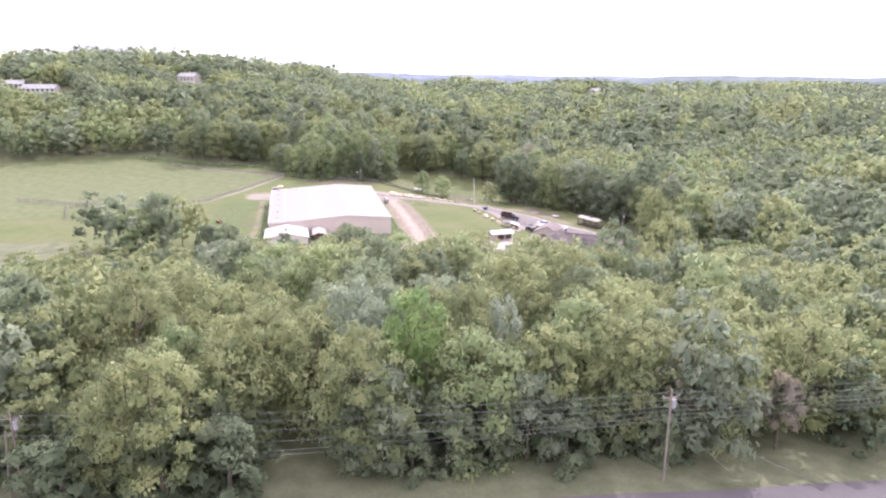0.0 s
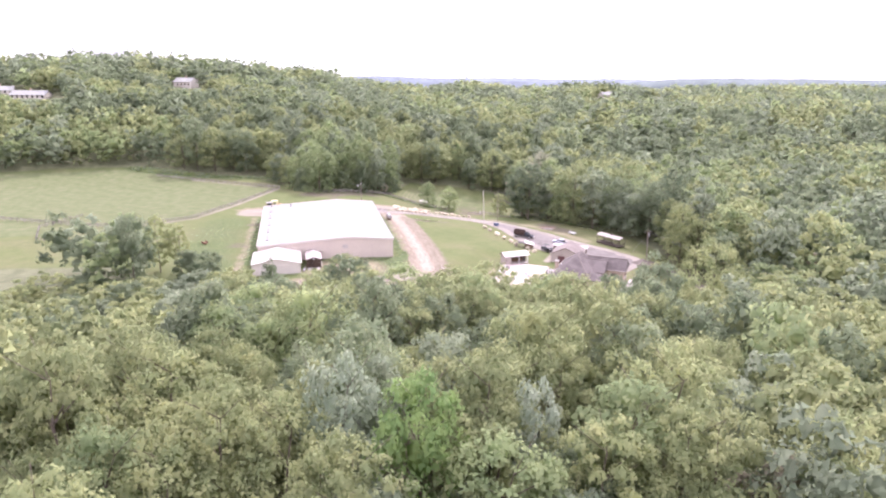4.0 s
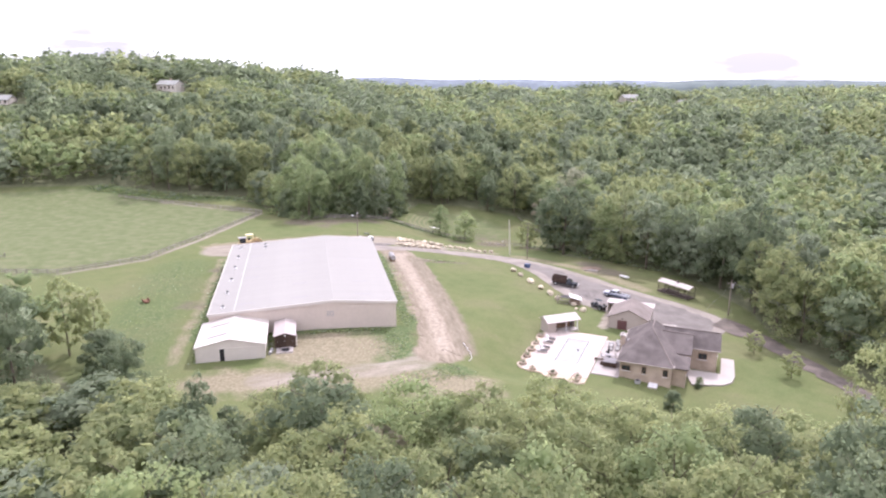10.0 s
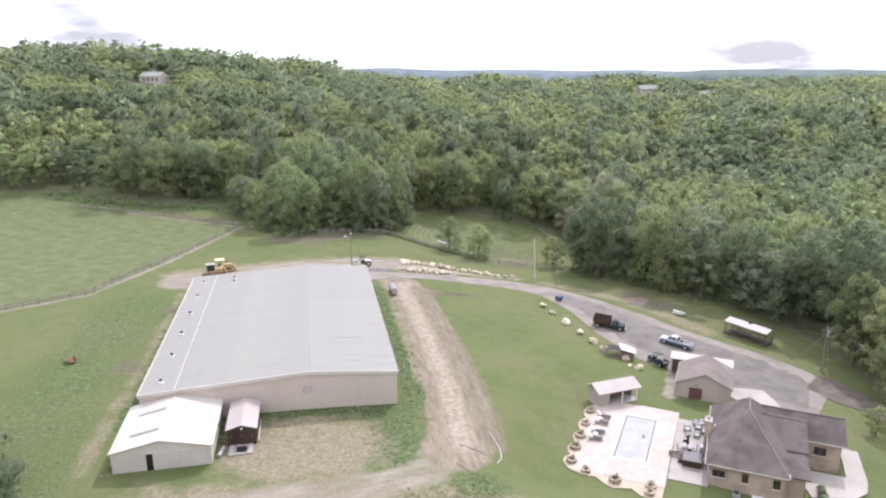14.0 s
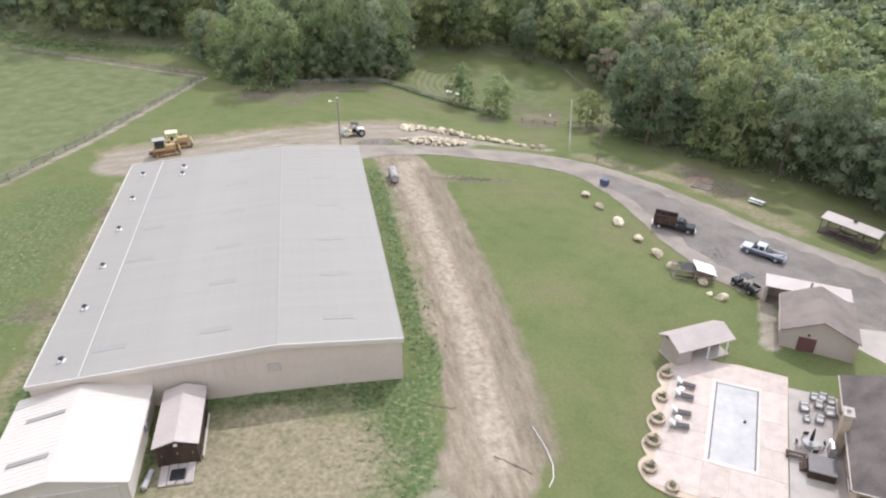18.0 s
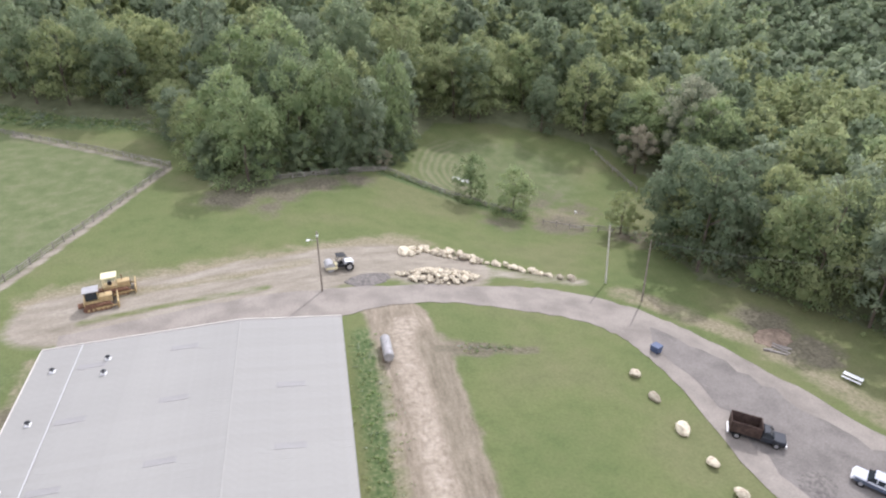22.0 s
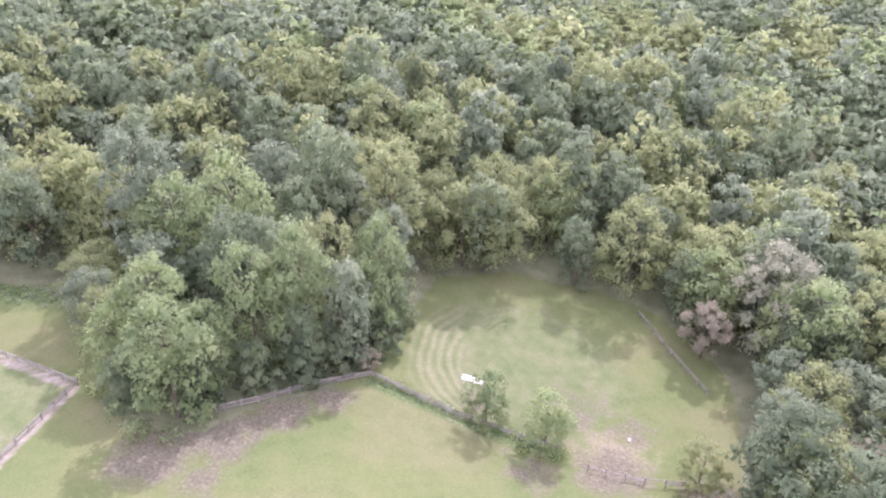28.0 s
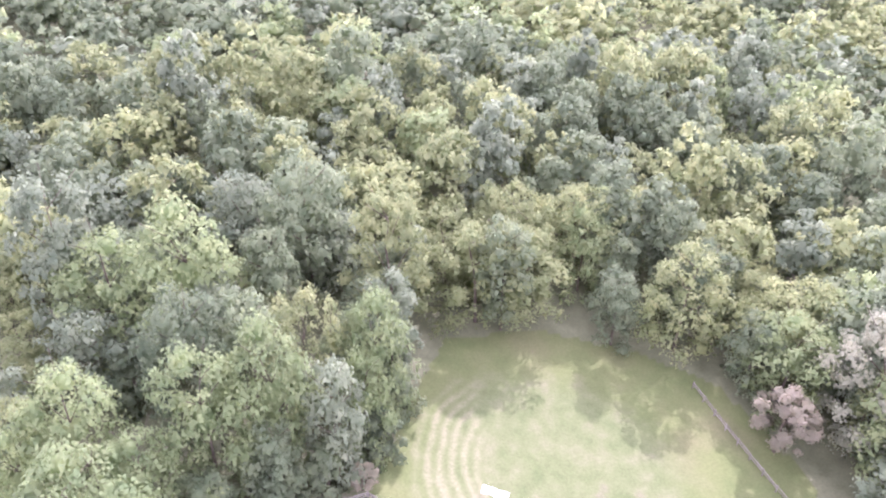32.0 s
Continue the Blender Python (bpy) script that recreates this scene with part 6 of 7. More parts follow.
def pickup(m, L, paint, label, name="pickup_truck", dump=False, open_bed=True):
    """Front towards +x; the origin is under the middle."""
    t = thing(name, m, label, "truck")
    f, b = L / 2, -L / 2
    hood, cab = f - 1.35, (f - 3.3 if not dump else f - 2.7)
    part("chassis", box(b + 0.15, f - 0.1, -0.75, 0.75, 0.38, 0.62), BLACK, t)
    part("hood", box(hood - 0.05, f, -0.93, 0.93, 0.55, 1.12, 0.08), paint, t)
    part("cab", box(cab, hood, -0.95, 0.95, 0.5, 1.15, 0.05), paint, t)
    part("greenhouse", cab_shape(cab + 0.03, hood + 0.05, 0.9, 1.14, 1.72, 0.12, 0.6, 0.14), GLASS, t, "dark cab windows")
    part("roof", cab_shape(cab + 0.12, hood - 0.5, 0.8, 1.71, 1.82, 0.08, 0.08, 0.1), paint, t)
    for q in (-0.88, 0.82):
        part("pillar", box(cab + 0.1, cab + 0.3, q, q + 0.06, 1.14, 1.74), paint, t)
        part("pillar", box(cab + 1.0, cab + 1.1, q, q + 0.06, 1.14, 1.74), paint, t)
        part("mirror", box(hood - 0.15, hood, q * 1.18, q * 1.18 + 0.1, 1.15, 1.35), BLACK, t)
        part("headlight", box(f - 0.06, f + 0.03, q * 0.8, q * 0.8 + 0.25, 0.8, 1.0), WHITE_PAINT, t)
    part("bumper", box(f - 0.02, f + 0.14, -0.93, 0.93, 0.42, 0.66), CHROME, t)
    part("bumper", box(b - 0.12, b + 0.05, -0.93, 0.93, 0.42, 0.62), CHROME, t)
    if dump:
        top = 2.25
        part("bed_floor", box(b, cab - 0.12, -1.05, 1.05, 0.85, 0.98), DIM_RUST, t)
        for q in (-1.1, 1.0):
            part("bed_side", box(b, cab - 0.12, q, q + 0.1, 0.98, top), DIM_RUST, t)
            for k in range(5):
                x = b + 0.25 + k * (cab - 0.4 - b) / 4.4
                part("stake", box(x, x + 0.1, q * 1.06, q * 1.06 + 0.12, 0.9, top), DIM_RUST, t)
        part("bed_front", box(cab - 0.22, cab - 0.12, -1.0, 1.0, 0.98, top + 0.1), DIM_RUST, t)
        part("tailgate", box(b, b + 0.1, -1.0, 1.0, 0.98, top - 0.1), DIM_RUST, t)
        wheel(t, b + 0.95, -0.85, 0.42, 0.45)
        wheel(t, b + 0.95, 0.85, 0.42, 0.45)
    else:
        part("bed_floor", box(b, cab - 0.04, -0.85, 0.85, 0.62, 0.72), BLACK, t)
        for q in (-0.95, 0.85):
            part("bed_side", box(b, cab - 0.04, q, q + 0.1, 0.55, 1.15), paint, t)
        part("bed_front", box(cab - 0.12, cab - 0.04, -0.85, 0.85, 0.72, 1.15), BLACK, t)
        part("tailgate", box(b, b + 0.09, -0.85, 0.85, 0.6, 1.13), paint, t)
        for q in (-0.965, 0.945):
            part("side_panel", box(b + 0.05, f - 0.25, q, q + 0.02, 0.52, 0.94), PAINT_SLATE, t, "slate-blue lower side")
        for k, q in enumerate((-0.4, 0.1, 0.45)):
            part("cargo", box(b + 0.4 + 0.4 * k, b + 1.0 + 0.4 * k, q - 0.2, q + 0.25, 0.72, 0.95 + 0.06 * k, 0.03), STEEL, t)
        part("toolbox", box(cab - 0.62, cab - 0.15, -0.83, 0.83, 0.95, 1.18, 0.03), BLACK, t)
        wheel(t, b + 1.1, -0.83)
        wheel(t, b + 1.1, 0.83)
    wheel(t, f - 0.95, -0.83)
    wheel(t, f - 0.95, 0.83)
    for q in (-0.85, 0.75):
        part("tail_light", box(b - 0.02, b + 0.03, q, q + 0.1, 0.75, 1.05), MAROON, t)
    return t


def on_ground(x, y, yaw, lift=0.0):
    n = Vector((gz(x - 1.5, y) - gz(x + 1.5, y), gz(x, y - 1.5) - gz(x, y + 1.5), 3.0)).normalized()
    tilt = Vector((0, 0, 1)).rotation_difference(n).to_matrix().to_4x4()
    return Matrix.Translation((x, y, gz(x, y) + lift)) @ tilt @ Matrix.Rotation(radians(yaw), 4, "Z")


pickup(on_ground(45.4, 32.0, -30, 0.09), 6.2, PAINT_BLACK, "black dump-bed truck with rusty stake sides on gravel", dump=True)
pickup(on_ground(55.0, 23.2, 133.5, 0.09), 5.95, PAINT_SILVER, "silver and slate extended-cab pickup with loaded open bed")


def utility_cart(m):
    t = thing("utility_vehicle", m, "small black utility vehicle with an open cargo bed", "utility vehicle")
    part("chassis", box(-1.7, 1.8, -0.65, 0.65, 0.35, 0.55), BLACK, t)
    part("hood", box(0.9, 1.85, -0.75, 0.75, 0.5, 1.0, 0.1), PAINT_BLACK, t)
    part("seat", box(-0.2, 0.35, -0.65, 0.65, 0.55, 0.85, 0.05), BLACK, t)
    part("roof", box(-0.45, 0.95, -0.72, 0.72, 1.82, 1.9, 0.03), PAINT_BLACK, t)
    for x in (-0.4, 0.9):
        for y in (-0.68, 0.62):
            part("roll_bar", tube((x, y + 0.03, 0.5), (x, y + 0.03, 1.84), 0.035, sides=6), STEEL, t)
    part("bed_floor", box(-1.85, -0.5, -0.75, 0.75, 0.75, 0.82), BLACK, t)
    for q in (-0.78, 0.72):
        part("bed_side", box(-1.85, -0.5, q, q + 0.06, 0.82, 1.12), PAINT_BLACK, t)
    part("tailgate", box(-1.9, -1.84, -0.75, 0.75, 0.8, 1.1), STEEL, t)
    for x in (-1.2, 1.3):
        for y in (-0.72, 0.72):
            wheel(t, x, y, 0.34, 0.25)


utility_cart(on_ground(46.9, 14.7, 110, 0.07))


def bulldozer(m, cab, label):
    t = thing("bulldozer", m, label, "bulldozer")
    for y in (-1.0, 1.0):
        prof = [(-1.9, 0.35), (-1.5, 0.0), (1.5, 0.0), (1.95, 0.4), (1.6, 0.9), (-1.5, 0.95)]
        tr = prism(prof, y - 0.27, y + 0.27)
        track = part("track", tr, RUST, t, "rusty crawler track")
        for k in range(9):
            part("shoe", box(-1.55 + k * 0.36, -1.3 + k * 0.36, y - 0.3, y + 0.3, 0.9, 0.98), RUST, track)
        for k in range(5):
            part("roller", tube((-1.2 + k * 0.6, y - 0.3, 0.3), (-1.2 + k * 0.6, y + 0.3, 0.3), 0.17, sides=10), CAT_YELLOW, track)
    part("hull", box(-1.7, 0.6, -0.7, 0.7, 0.5, 1.35, 0.05), CAT_YELLOW, t)
    part("engine_hood", box(0.3, 2.0, -0.6, 0.6, 0.7, 1.75, 0.08), CAT_YELLOW, t)
    part("exhaust", tube((1.0, 0.25, 1.7), (1.0, 0.25, 2.5), 0.07, sides=8), RUST, t)
    part("grille", box(2.0, 2.05, -0.5, 0.5, 0.75, 1.65), BLACK, t)
    part("blade", box(2.5, 2.68, -1.6, 1.6, 0.1, 1.15, 0.05), CAT_YELLOW, t, "worn yellow blade")
    for y in (-1.32, 1.22):
        part("push_arm", box(-0.3, 2.5, y, y + 0.12, 0.35, 0.55), CAT_YELLOW, t)
    part("ripper", box(-2.5, -1.7, -0.5, 0.5, 0.4, 0.75, 0.04), RUST, t)
    part("seat", box(-0.9, -0.4, -0.3, 0.3, 1.35, 1.9, 0.05), BLACK, t)
    for x in (-1.45, 0.2):
        for y in (-0.75, 0.68):
            part("roof_post", box(x, x + 0.09, y, y + 0.09, 1.3, 2.75), CAT_YELLOW if cab else CREAM_PAINT, t)
    if cab:
        part("cab_glass", box(-1.4, 0.22, -0.7, 0.7, 1.5, 2.65), GLASS, t)
    part("canopy", box(-1.6, 0.45, -0.9, 0.9, 2.75, 2.88, 0.03), TANK_GREY if cab else CREAM_PAINT, t)


bulldozer(on_ground(-32.6, 67.7, 14), True, "yellow crawler bulldozer with a glazed cab and rusty tracks")
bulldozer(on_ground(-31.0, 71.3, 12), False, "yellow crawler loader with a cream sun canopy")


def roller(m):
    t = thing("road_roller", m, "small dusty road roller with a steel drum and canopy", "roller")
    part("drum", tube((-1.6, -0.95, 0.72), (-1.6, 0.95, 0.72), 0.72, sides=20), STEEL, t, "dull steel drum")
    for y in (-1.12, 1.0):
        part("drum_frame", box(-2.3, -0.6, y, y + 0.12, 0.5, 0.85), CREAM_PAINT, t)
    part("yoke", box(-0.8, -0.4, -0.6, 0.6, 0.5, 0.95), CREAM_PAINT, t)
    part("engine_hood", box(0.6, 2.0, -0.65, 0.65, 0.7, 1.45, 0.08), WHITE_PAINT, t)
    part("platform", box(-0.5, 0.7, -0.7, 0.7, 0.65, 0.9), BLACK, t)
    part("seat", box(-0.1, 0.35, -0.28, 0.28, 0.9, 1.35, 0.04), BLACK, t)
    for y in (-0.65, 0.6):
        part("roof_post", box(0.4, 0.48, y, y + 0.06, 0.9, 2.3), BLACK, t)
        part("roof_post", box(-0.5, -0.42, y, y + 0.06, 0.9, 2.3), BLACK, t)
    part("canopy", box(-0.6, 0.8, -0.75, 0.75, 2.3, 2.38), BLACK, t)
    for y in (-0.9, 0.9):
        wheel(t, 1.3, y, 0.68, 0.42)


roller(on_ground(0.6, 73.9, 10))

# fuel tank, waste bin, gravel heaps
tank = thing("storage_tank", on_ground(5.25, 50.7, 91), "grey steel fuel tank lying on cradles", "tank")
part("shell", tube((-2.0, 0, 1.05), (2.0, 0, 1.05), 0.65, sides=20), TANK_GREY, tank)
for x in (-2.12, 2.0):
    part("end_cap", tube((x, 0, 1.05), (x + 0.12, 0, 1.05), 0.6 if x < 0 else 0.66, 0.66 if x < 0 else 0.6, 20), TANK_GREY, tank)
for x in (-1.3, 1.1):
    part("cradle", box(x, x + 0.2, -0.6, 0.6, -0.1, 0.62), WOOD_BROWN, tank)
part("filler", tube((0.4, 0, 1.65), (0.4, 0, 1.9), 0.08, sides=8), STEEL, tank)
b_ = thing("waste_bin", on_ground(41.3, 49.3, 30, 0.07) @ Matrix.Diagonal((0.78, 0.78, 0.85, 1)), "blue lidded refuse container beside the lane", "bin")
part("body", prism([(-0.6, 0.1), (0.6, 0.1), (0.8, 1.15), (-0.8, 1.15)], -0.75, 0.75), PAINT_BLUE, b_)
part("lid", box(-0.86, 0.86, -0.8, 0.8, 1.15, 1.24, 0.03), PAINT_BLUE, b_)
for y in (-0.6, 0.6):
    part("wheel", tube((-0.5, y - 0.05, 0.1), (-0.5, y + 0.05, 0.1), 0.1, sides=10), RUBBER, b_)


def heap(name, x, y, rx, ry, h, mat, label):
    rnd = random.Random(int(x * 7))
    bm = bmesh.new()
    bmesh.ops.create_icosphere(bm, subdivisions=4, radius=1)
    for v in bm.verts:
        r = math.hypot(v.co.x, v.co.y)
        k = 1 + 0.18 * noise.noise(v.co * 2.5)
        z = max(0.0, 1 - r) * h * (1 + 0.3 * noise.noise(v.co * 4)) if v.co.z > 0 else -0.15
        v.co = Vector((v.co.x * rx * k, v.co.y * ry * k, z))
    ob = link_mesh(name, bm, mat, smooth=True)
    ob.matrix_world = on_ground(x, y, 20)
    return tagged(ob, label, "heap")


DARK_GRAVEL = material("dark_gravel", (0.20, 0.18, 0.16), 0.95, 0.2, 0.4, 12.0, 0.5)
heap("gravel_mound", 48.4, 24.6, 2.6, 2.2, 0.55, DARK_GRAVEL, "low heap of dark grey gravel on the lane")
heap("gravel_mound", 4.6, 70.2, 3.6, 1.9, 0.35, DARK_GRAVEL, "flat spread heap of dark grey chippings")
heap("earth_mound", 60.5, 51.5, 3.4, 2.2, 0.5, material("brown_earth", (0.25, 0.19, 0.14), 0.95, 0.2, 0.6, 9.0, 0.4), "low bare heap of brown earth")

# ---- rocks ----
ROCKS = []
for s in range(6):
    bm = bmesh.new()
    bmesh.ops.create_icosphere(bm, subdivisions=2, radius=1)
    rr = random.Random(300 + s)
    ax = [Vector((rr.uniform(-1, 1), rr.uniform(-1, 1), rr.uniform(-1, 1))).normalized() for _ in range(7)]
    cut = [rr.uniform(0.55, 0.85) for _ in ax]
    for v in bm.verts:
        for a, c in zip(ax, cut):
            d = v.co.dot(a) - c
            if d > 0:
                v.co -= a * d * 0.95
        v.co *= 1 + rr.uniform(-0.05, 0.05)
        v.co.z *= 0.72
    ROCKS.append(mesh_of("boulder", bm, STONE))


def rock(x, y, r, k, lift=0.0, group="", label="", name="boulder"):
    ob = new(name, ROCKS[k % 6])
    ob.matrix_world = Matrix.Translation((x, y, gz(x, y) + r * 0.42 + lift)) @ Euler((0.3 * math.sin(k * 2.1), 0.3 * math.cos(k * 1.3), k * 1.7)).to_matrix().to_4x4() @ Matrix.Diagonal((r * (1 + 0.2 * math.sin(k)), r * (1 + 0.2 * math.cos(k * 3)), r, 1))
    return tagged(ob, label, "boulder", group)


for k, (x, y, r) in enumerate(((36.1, 44.4, 0.82), (36.6, 39.7, 0.85), (37.4, 33.9, 0.92), (38.2, 28.6, 0.88), (38.9, 23.9, 0.9), (39.4, 20.6, 0.92), (41.7, 16.2, 0.75), (42.3, 12.6, 0.8), (41.2, 13.6, 0.4))):
    rock(x, y, r, k, 0, "boulders along the lane", "pale limestone boulder set on the lawn edge")
rr = random.Random(5)
for k in range(185):
    a, q = rr.uniform(0, 6.283), rr.uniform(0, 1) ** 0.5
    u, v = q * math.cos(a) * (1 + 0.08 * math.sin(5 * a)), q * math.sin(a)
    rock(15.6 + 6.2 * u, 71.3 + 2.5 * v, rr.uniform(0.26, 0.52), k, 0.6 * max(0, 1 - u * u - v * v), "piled stones beside the lane", "broken limestone block in a loose pile", "stone_block")
row = [(11.6, 80.4), (15.5, 81.5), (19.2, 80.0), (23.5, 77.8), (27.4, 76.0), (31.5, 74.2), (34.0, 72.8)]
k = 0
for (ax, ay), (bx, by) in zip(row, row[1:]):
    n = 18 if bx < 24 else 8
    for i in range(n):
        u = i / n
        wide = 1.3 if bx < 24 else 0.45
        rock(ax + (bx - ax) * u + rr.uniform(-0.5, 0.5), ay + (by - ay) * u + rr.uniform(-wide, wide), rr.uniform(0.4, 0.72), k, rr.choice((0, 0, 0.3)), "boulder row behind the lane", "weathered limestone boulder in a long row")
        k += 1
rock(11.3, 79.8, 1.0, 2, 0, "boulder row behind the lane", "large pale boulder ending the row")
rock(35.6, 71.9, 0.7, 3, 0, "boulder row behind the lane", "single pale boulder beside the row")
rock(37.3, 71.2, 0.8, 4, 0, "boulder row behind the lane", "single pale boulder beside the row")

# ---- fences ----
POST = mesh_of("post", box(-0.07, 0.07, -0.07, 0.07, -0.3, 1.35), WOOD_GREY)
RAIL = mesh_of("rail", box(0, 1, -0.025, 0.025, -0.07, 0.07), WOOD_GREY)


def fence(points, label, step=2.7, rails=(0.45, 0.8, 1.15), rail_gap=0):
    t = thing("fence", Matrix.Identity(4), label, "fence")
    spots = []
    for (ax, ay), (bx, by) in zip(points, points[1:]):
        n = max(1, round(math.hypot(bx - ax, by - ay) / step))
        spots += [(ax + (bx - ax) * i / n, ay + (by - ay) * i / n) for i in range(n)]
    spots.append(points[-1])
    rr = random.Random(len(spots))
    pts = [Vector((x, y, gz(x, y))) for x, y in spots]
    for p in pts:
        shared("post", POST, t, Matrix.Translation(p) @ Euler((rr.uniform(-0.05, 0.05), rr.uniform(-0.05, 0.05), rr.uniform(0, 3))).to_matrix().to_4x4())
    for p, q in zip(pts, pts[1:]):
        for h in rails:
            if rail_gap and rr.random() < rail_gap:
                continue
            d = q - p
            shared("rail", RAIL, t, Matrix.Translation(p + Vector((0, 0, h + rr.uniform(-0.04, 0.04)))) @ d.to_track_quat("X", "Z").to_matrix().to_4x4() @ Matrix.Diagonal((d.length, 1, 1, 1)))
    return t


fence([(-120, 70), (-86, 52), (-74, 49.4), (-56.7, 58.5), (-46.5, 79.5), (-38, 101), (-30.8, 120.6)], "weathered grey rail fence along the mown field")
fence([(-30.8, 120.6), (-47.7, 132.5), (-67.6, 144.5), (-84, 154)], "weathered grey rail fence at the field's far edge")
fence([(-13.5, 110.5), (-4.3, 113.2), (4.5, 117.0), (12.7, 119.8)], "grey wooden rail fence under the tree clump")
fence([(12.7, 119.8), (24.0, 111.6), (29.5, 108.6), (38.5, 103.2)], "grey rail fence overgrown with weeds along the pasture")
fence([(41.5, 99.0), (48.5, 95.2), (56.5, 92.5)], "old grey rail fence with fallen rails", rail_gap=0.3)
fence([(64.9, 134.8), (66.1, 123.5), (67.2, 112.3)], "thin grey fence along the pasture's wooded side", rails=(0.7, 1.15))
fence([(-92, 68), (-100, 52), (-96, 36), (-84, 32)], "dark wooden paddock fence in the meadow", rails=(0.5, 1.0))

# ---- poles and wires ----
def utility_pole(x, y, top, label, lean=0.0, arm=True, lamp=False, drum=False):
    z = gz(x, y)
    t = thing("utility_pole", pose(x, y, z, 0, lean, 0), label, "utility pole")
    part("pole", tube((0, 0, -0.8), (0, 0, top - z), 0.15, 0.1, 10), POLE_WOOD, t)
    if arm:
        part("crossarm", box(-1.0, 1.0, -0.06, 0.06, top - z - 0.9, top - z - 0.78), POLE_WOOD, t)
        for a in (-0.9, 0.9):
            part("insulator", tube((a, 0, top - z - 0.78), (a, 0, top - z - 0.55), 0.05, sides=8), STEEL, t)
    if lamp:
        part("lamp_arm", tube((0, 0, top - z - 1.4), (-1.1, -0.3, top - z - 1.1), 0.03, sides=6), STEEL, t)
        part("lamp_head", box(-1.5, -1.0, -0.45, -0.15, top - z - 1.2, top - z - 1.05, 0.03), WHITE_PAINT, t)
        part("sensor", box(-0.1, 0.15, -0.3, -0.12, top - z - 0.7, top - z - 0.45), WHITE_PAINT, t)
    if drum:
        part("transformer", tube((0.35, 0, top - z - 2.0), (0.35, 0, top - z - 1.1), 0.26, sides=12), TANK_GREY, t)
    return t


utility_pole(-2.2, 67.0, 9.55, "tall timber pole carrying a yard lamp behind the barn", arm=False, lamp=True)
utility_pole(45.8, 63.3, 5.3, "bare timber utility pole beside the lane", arm=False)
utility_pole(77.7, 12.6, 1.7, "timber utility pole with guy wires beside the woods", drum=True)
utility_pole(9.9, -136.5, 16.7, "roadside utility pole with transformer and many wires", drum=True)
utility_pole(-55.2, -126.2, 15.7, "roadside utility pole at the edge of the woods", drum=True)
utility_pole(-56.1, -126.8, 13.9, "old leaning utility pole beside its replacement", lean=4, arm=False)
utility_pole(88.0, -137.0, 15.0, "roadside utility pole further along the street")
p = thing("bare_trunk", pose(42.6, 69.9, gz(42.6, 69.9), 0, -3, 0), "pale bleached standing dead trunk beside the lane", "dead tree")
part("trunk", tube((0, 0, -0.5), (0.1, 0, 10.6), 0.17, 0.1, 8), material("bleached_wood", (0.62, 0.58, 0.5), 0.9, 0.15, 0.6, 12.0, 0.3), p)


def wire(a, b, sag, label="black overhead cable slung between poles"):
    a, b = Vector(a), Vector(b)
    bm = bmesh.new()
    n = 18
    prev = None
    for k in range(n + 1):
        u = k / n
        c = a.lerp(b, u) - Vector((0, 0, 4 * sag * u * (1 - u)))
        ring = [bm.verts.new(c + Vector((0, 0.022 * math.cos(q), 0.022 * math.sin(q)))) for q in (0, 2.09, 4.19)]
        if prev:
            for q in range(3):
                bm.faces.new((prev[q], prev[(q + 1) % 3], ring[(q + 1) % 3], ring[q]))
        prev = ring
    ob = link_mesh("cable", bm, WIRE)
    return tagged(ob, label, "cable", "overhead cables")


WIRE = material("cable_grey", (0.28, 0.28, 0.28), 0.6, 0.05, metal=0.0)
for z, far in ((16.4, 15.2), (14.9, 13.0), (14.4, 11.2), (13.9, 9.8), (13.4, 9.3), (15.6, 14.2)):
    wire((9.9, -136.5, z), (-55.2, -126.2, far), 0.7)
    wire((9.9, -136.5, z), (88.0, -137.0, z - 0.6), 0.9)
    wire((-55.2, -126.2, far), (-140, -112.0, far), 1.0)
for d in (1.2, 2.4):
    wire((9.9, -136.5, 13.5), (9.9 + 7.5 * d, -137.8, gz(12 + 7 * d, -137.8)), 0.02, "steel guy wire anchored in the verge")
wire((77.7, 12.6, 1.3), (79.0, -62.0, 6.5), 1.2)
wire((77.7, 12.6, 0.8), (79.6, -62.0, 5.8), 1.3)
wire((77.7, 12.6, 0.8), (75.4, 8.0, gz(75.4, 8.0)), 0.02, "steel guy wire anchored beside the pole")
wire((77.7, 12.6, 0.3), (73.4, 15.5, gz(73.4, 15.5)), 0.02, "steel guy wire anchored beside the pole")
wire((45.8, 63.3, 5.0), (80, 46, 6.0), 0.8)

# ---- pavilion, picnic bench, logs, coop ----
t = thing("pavilion", on_ground(73.0, 27.9, -59.5) @ Matrix.Diagonal((0.92, 0.9, 0.95, 1)), "open dark timber pavilion with a pale tin roof and railings", "pavilion")
part("floor", box(-4.6, 4.6, -1.9, 1.9, -0.3, 0.35), WOOD_DIM, t)
bm = bmesh.new()
prof = [(-2.2, 2.7), (0, 3.35), (2.2, 2.7), (2.2, 2.78), (0, 3.45), (-2.2, 2.78)]
a = [bm.verts.new((-4.7, y, z)) for y, z in prof]
b = [bm.verts.new((4.7, y, z)) for y, z in prof]
for k in range(6):
    bm.faces.new((a[k], b[k], b[(k + 1) % 6], a[(k + 1) % 6]))
bm.faces.new(a)
bm.faces.new(b)
bmesh.ops.recalc_face_normals(bm, faces=bm.faces[:])
part("roof", bm, TIN, t, "pale tin roof")
part("cupola", box(-0.3, 0.3, -0.3, 0.3, 3.35, 3.85, 0.03), WOOD_DIM, t)
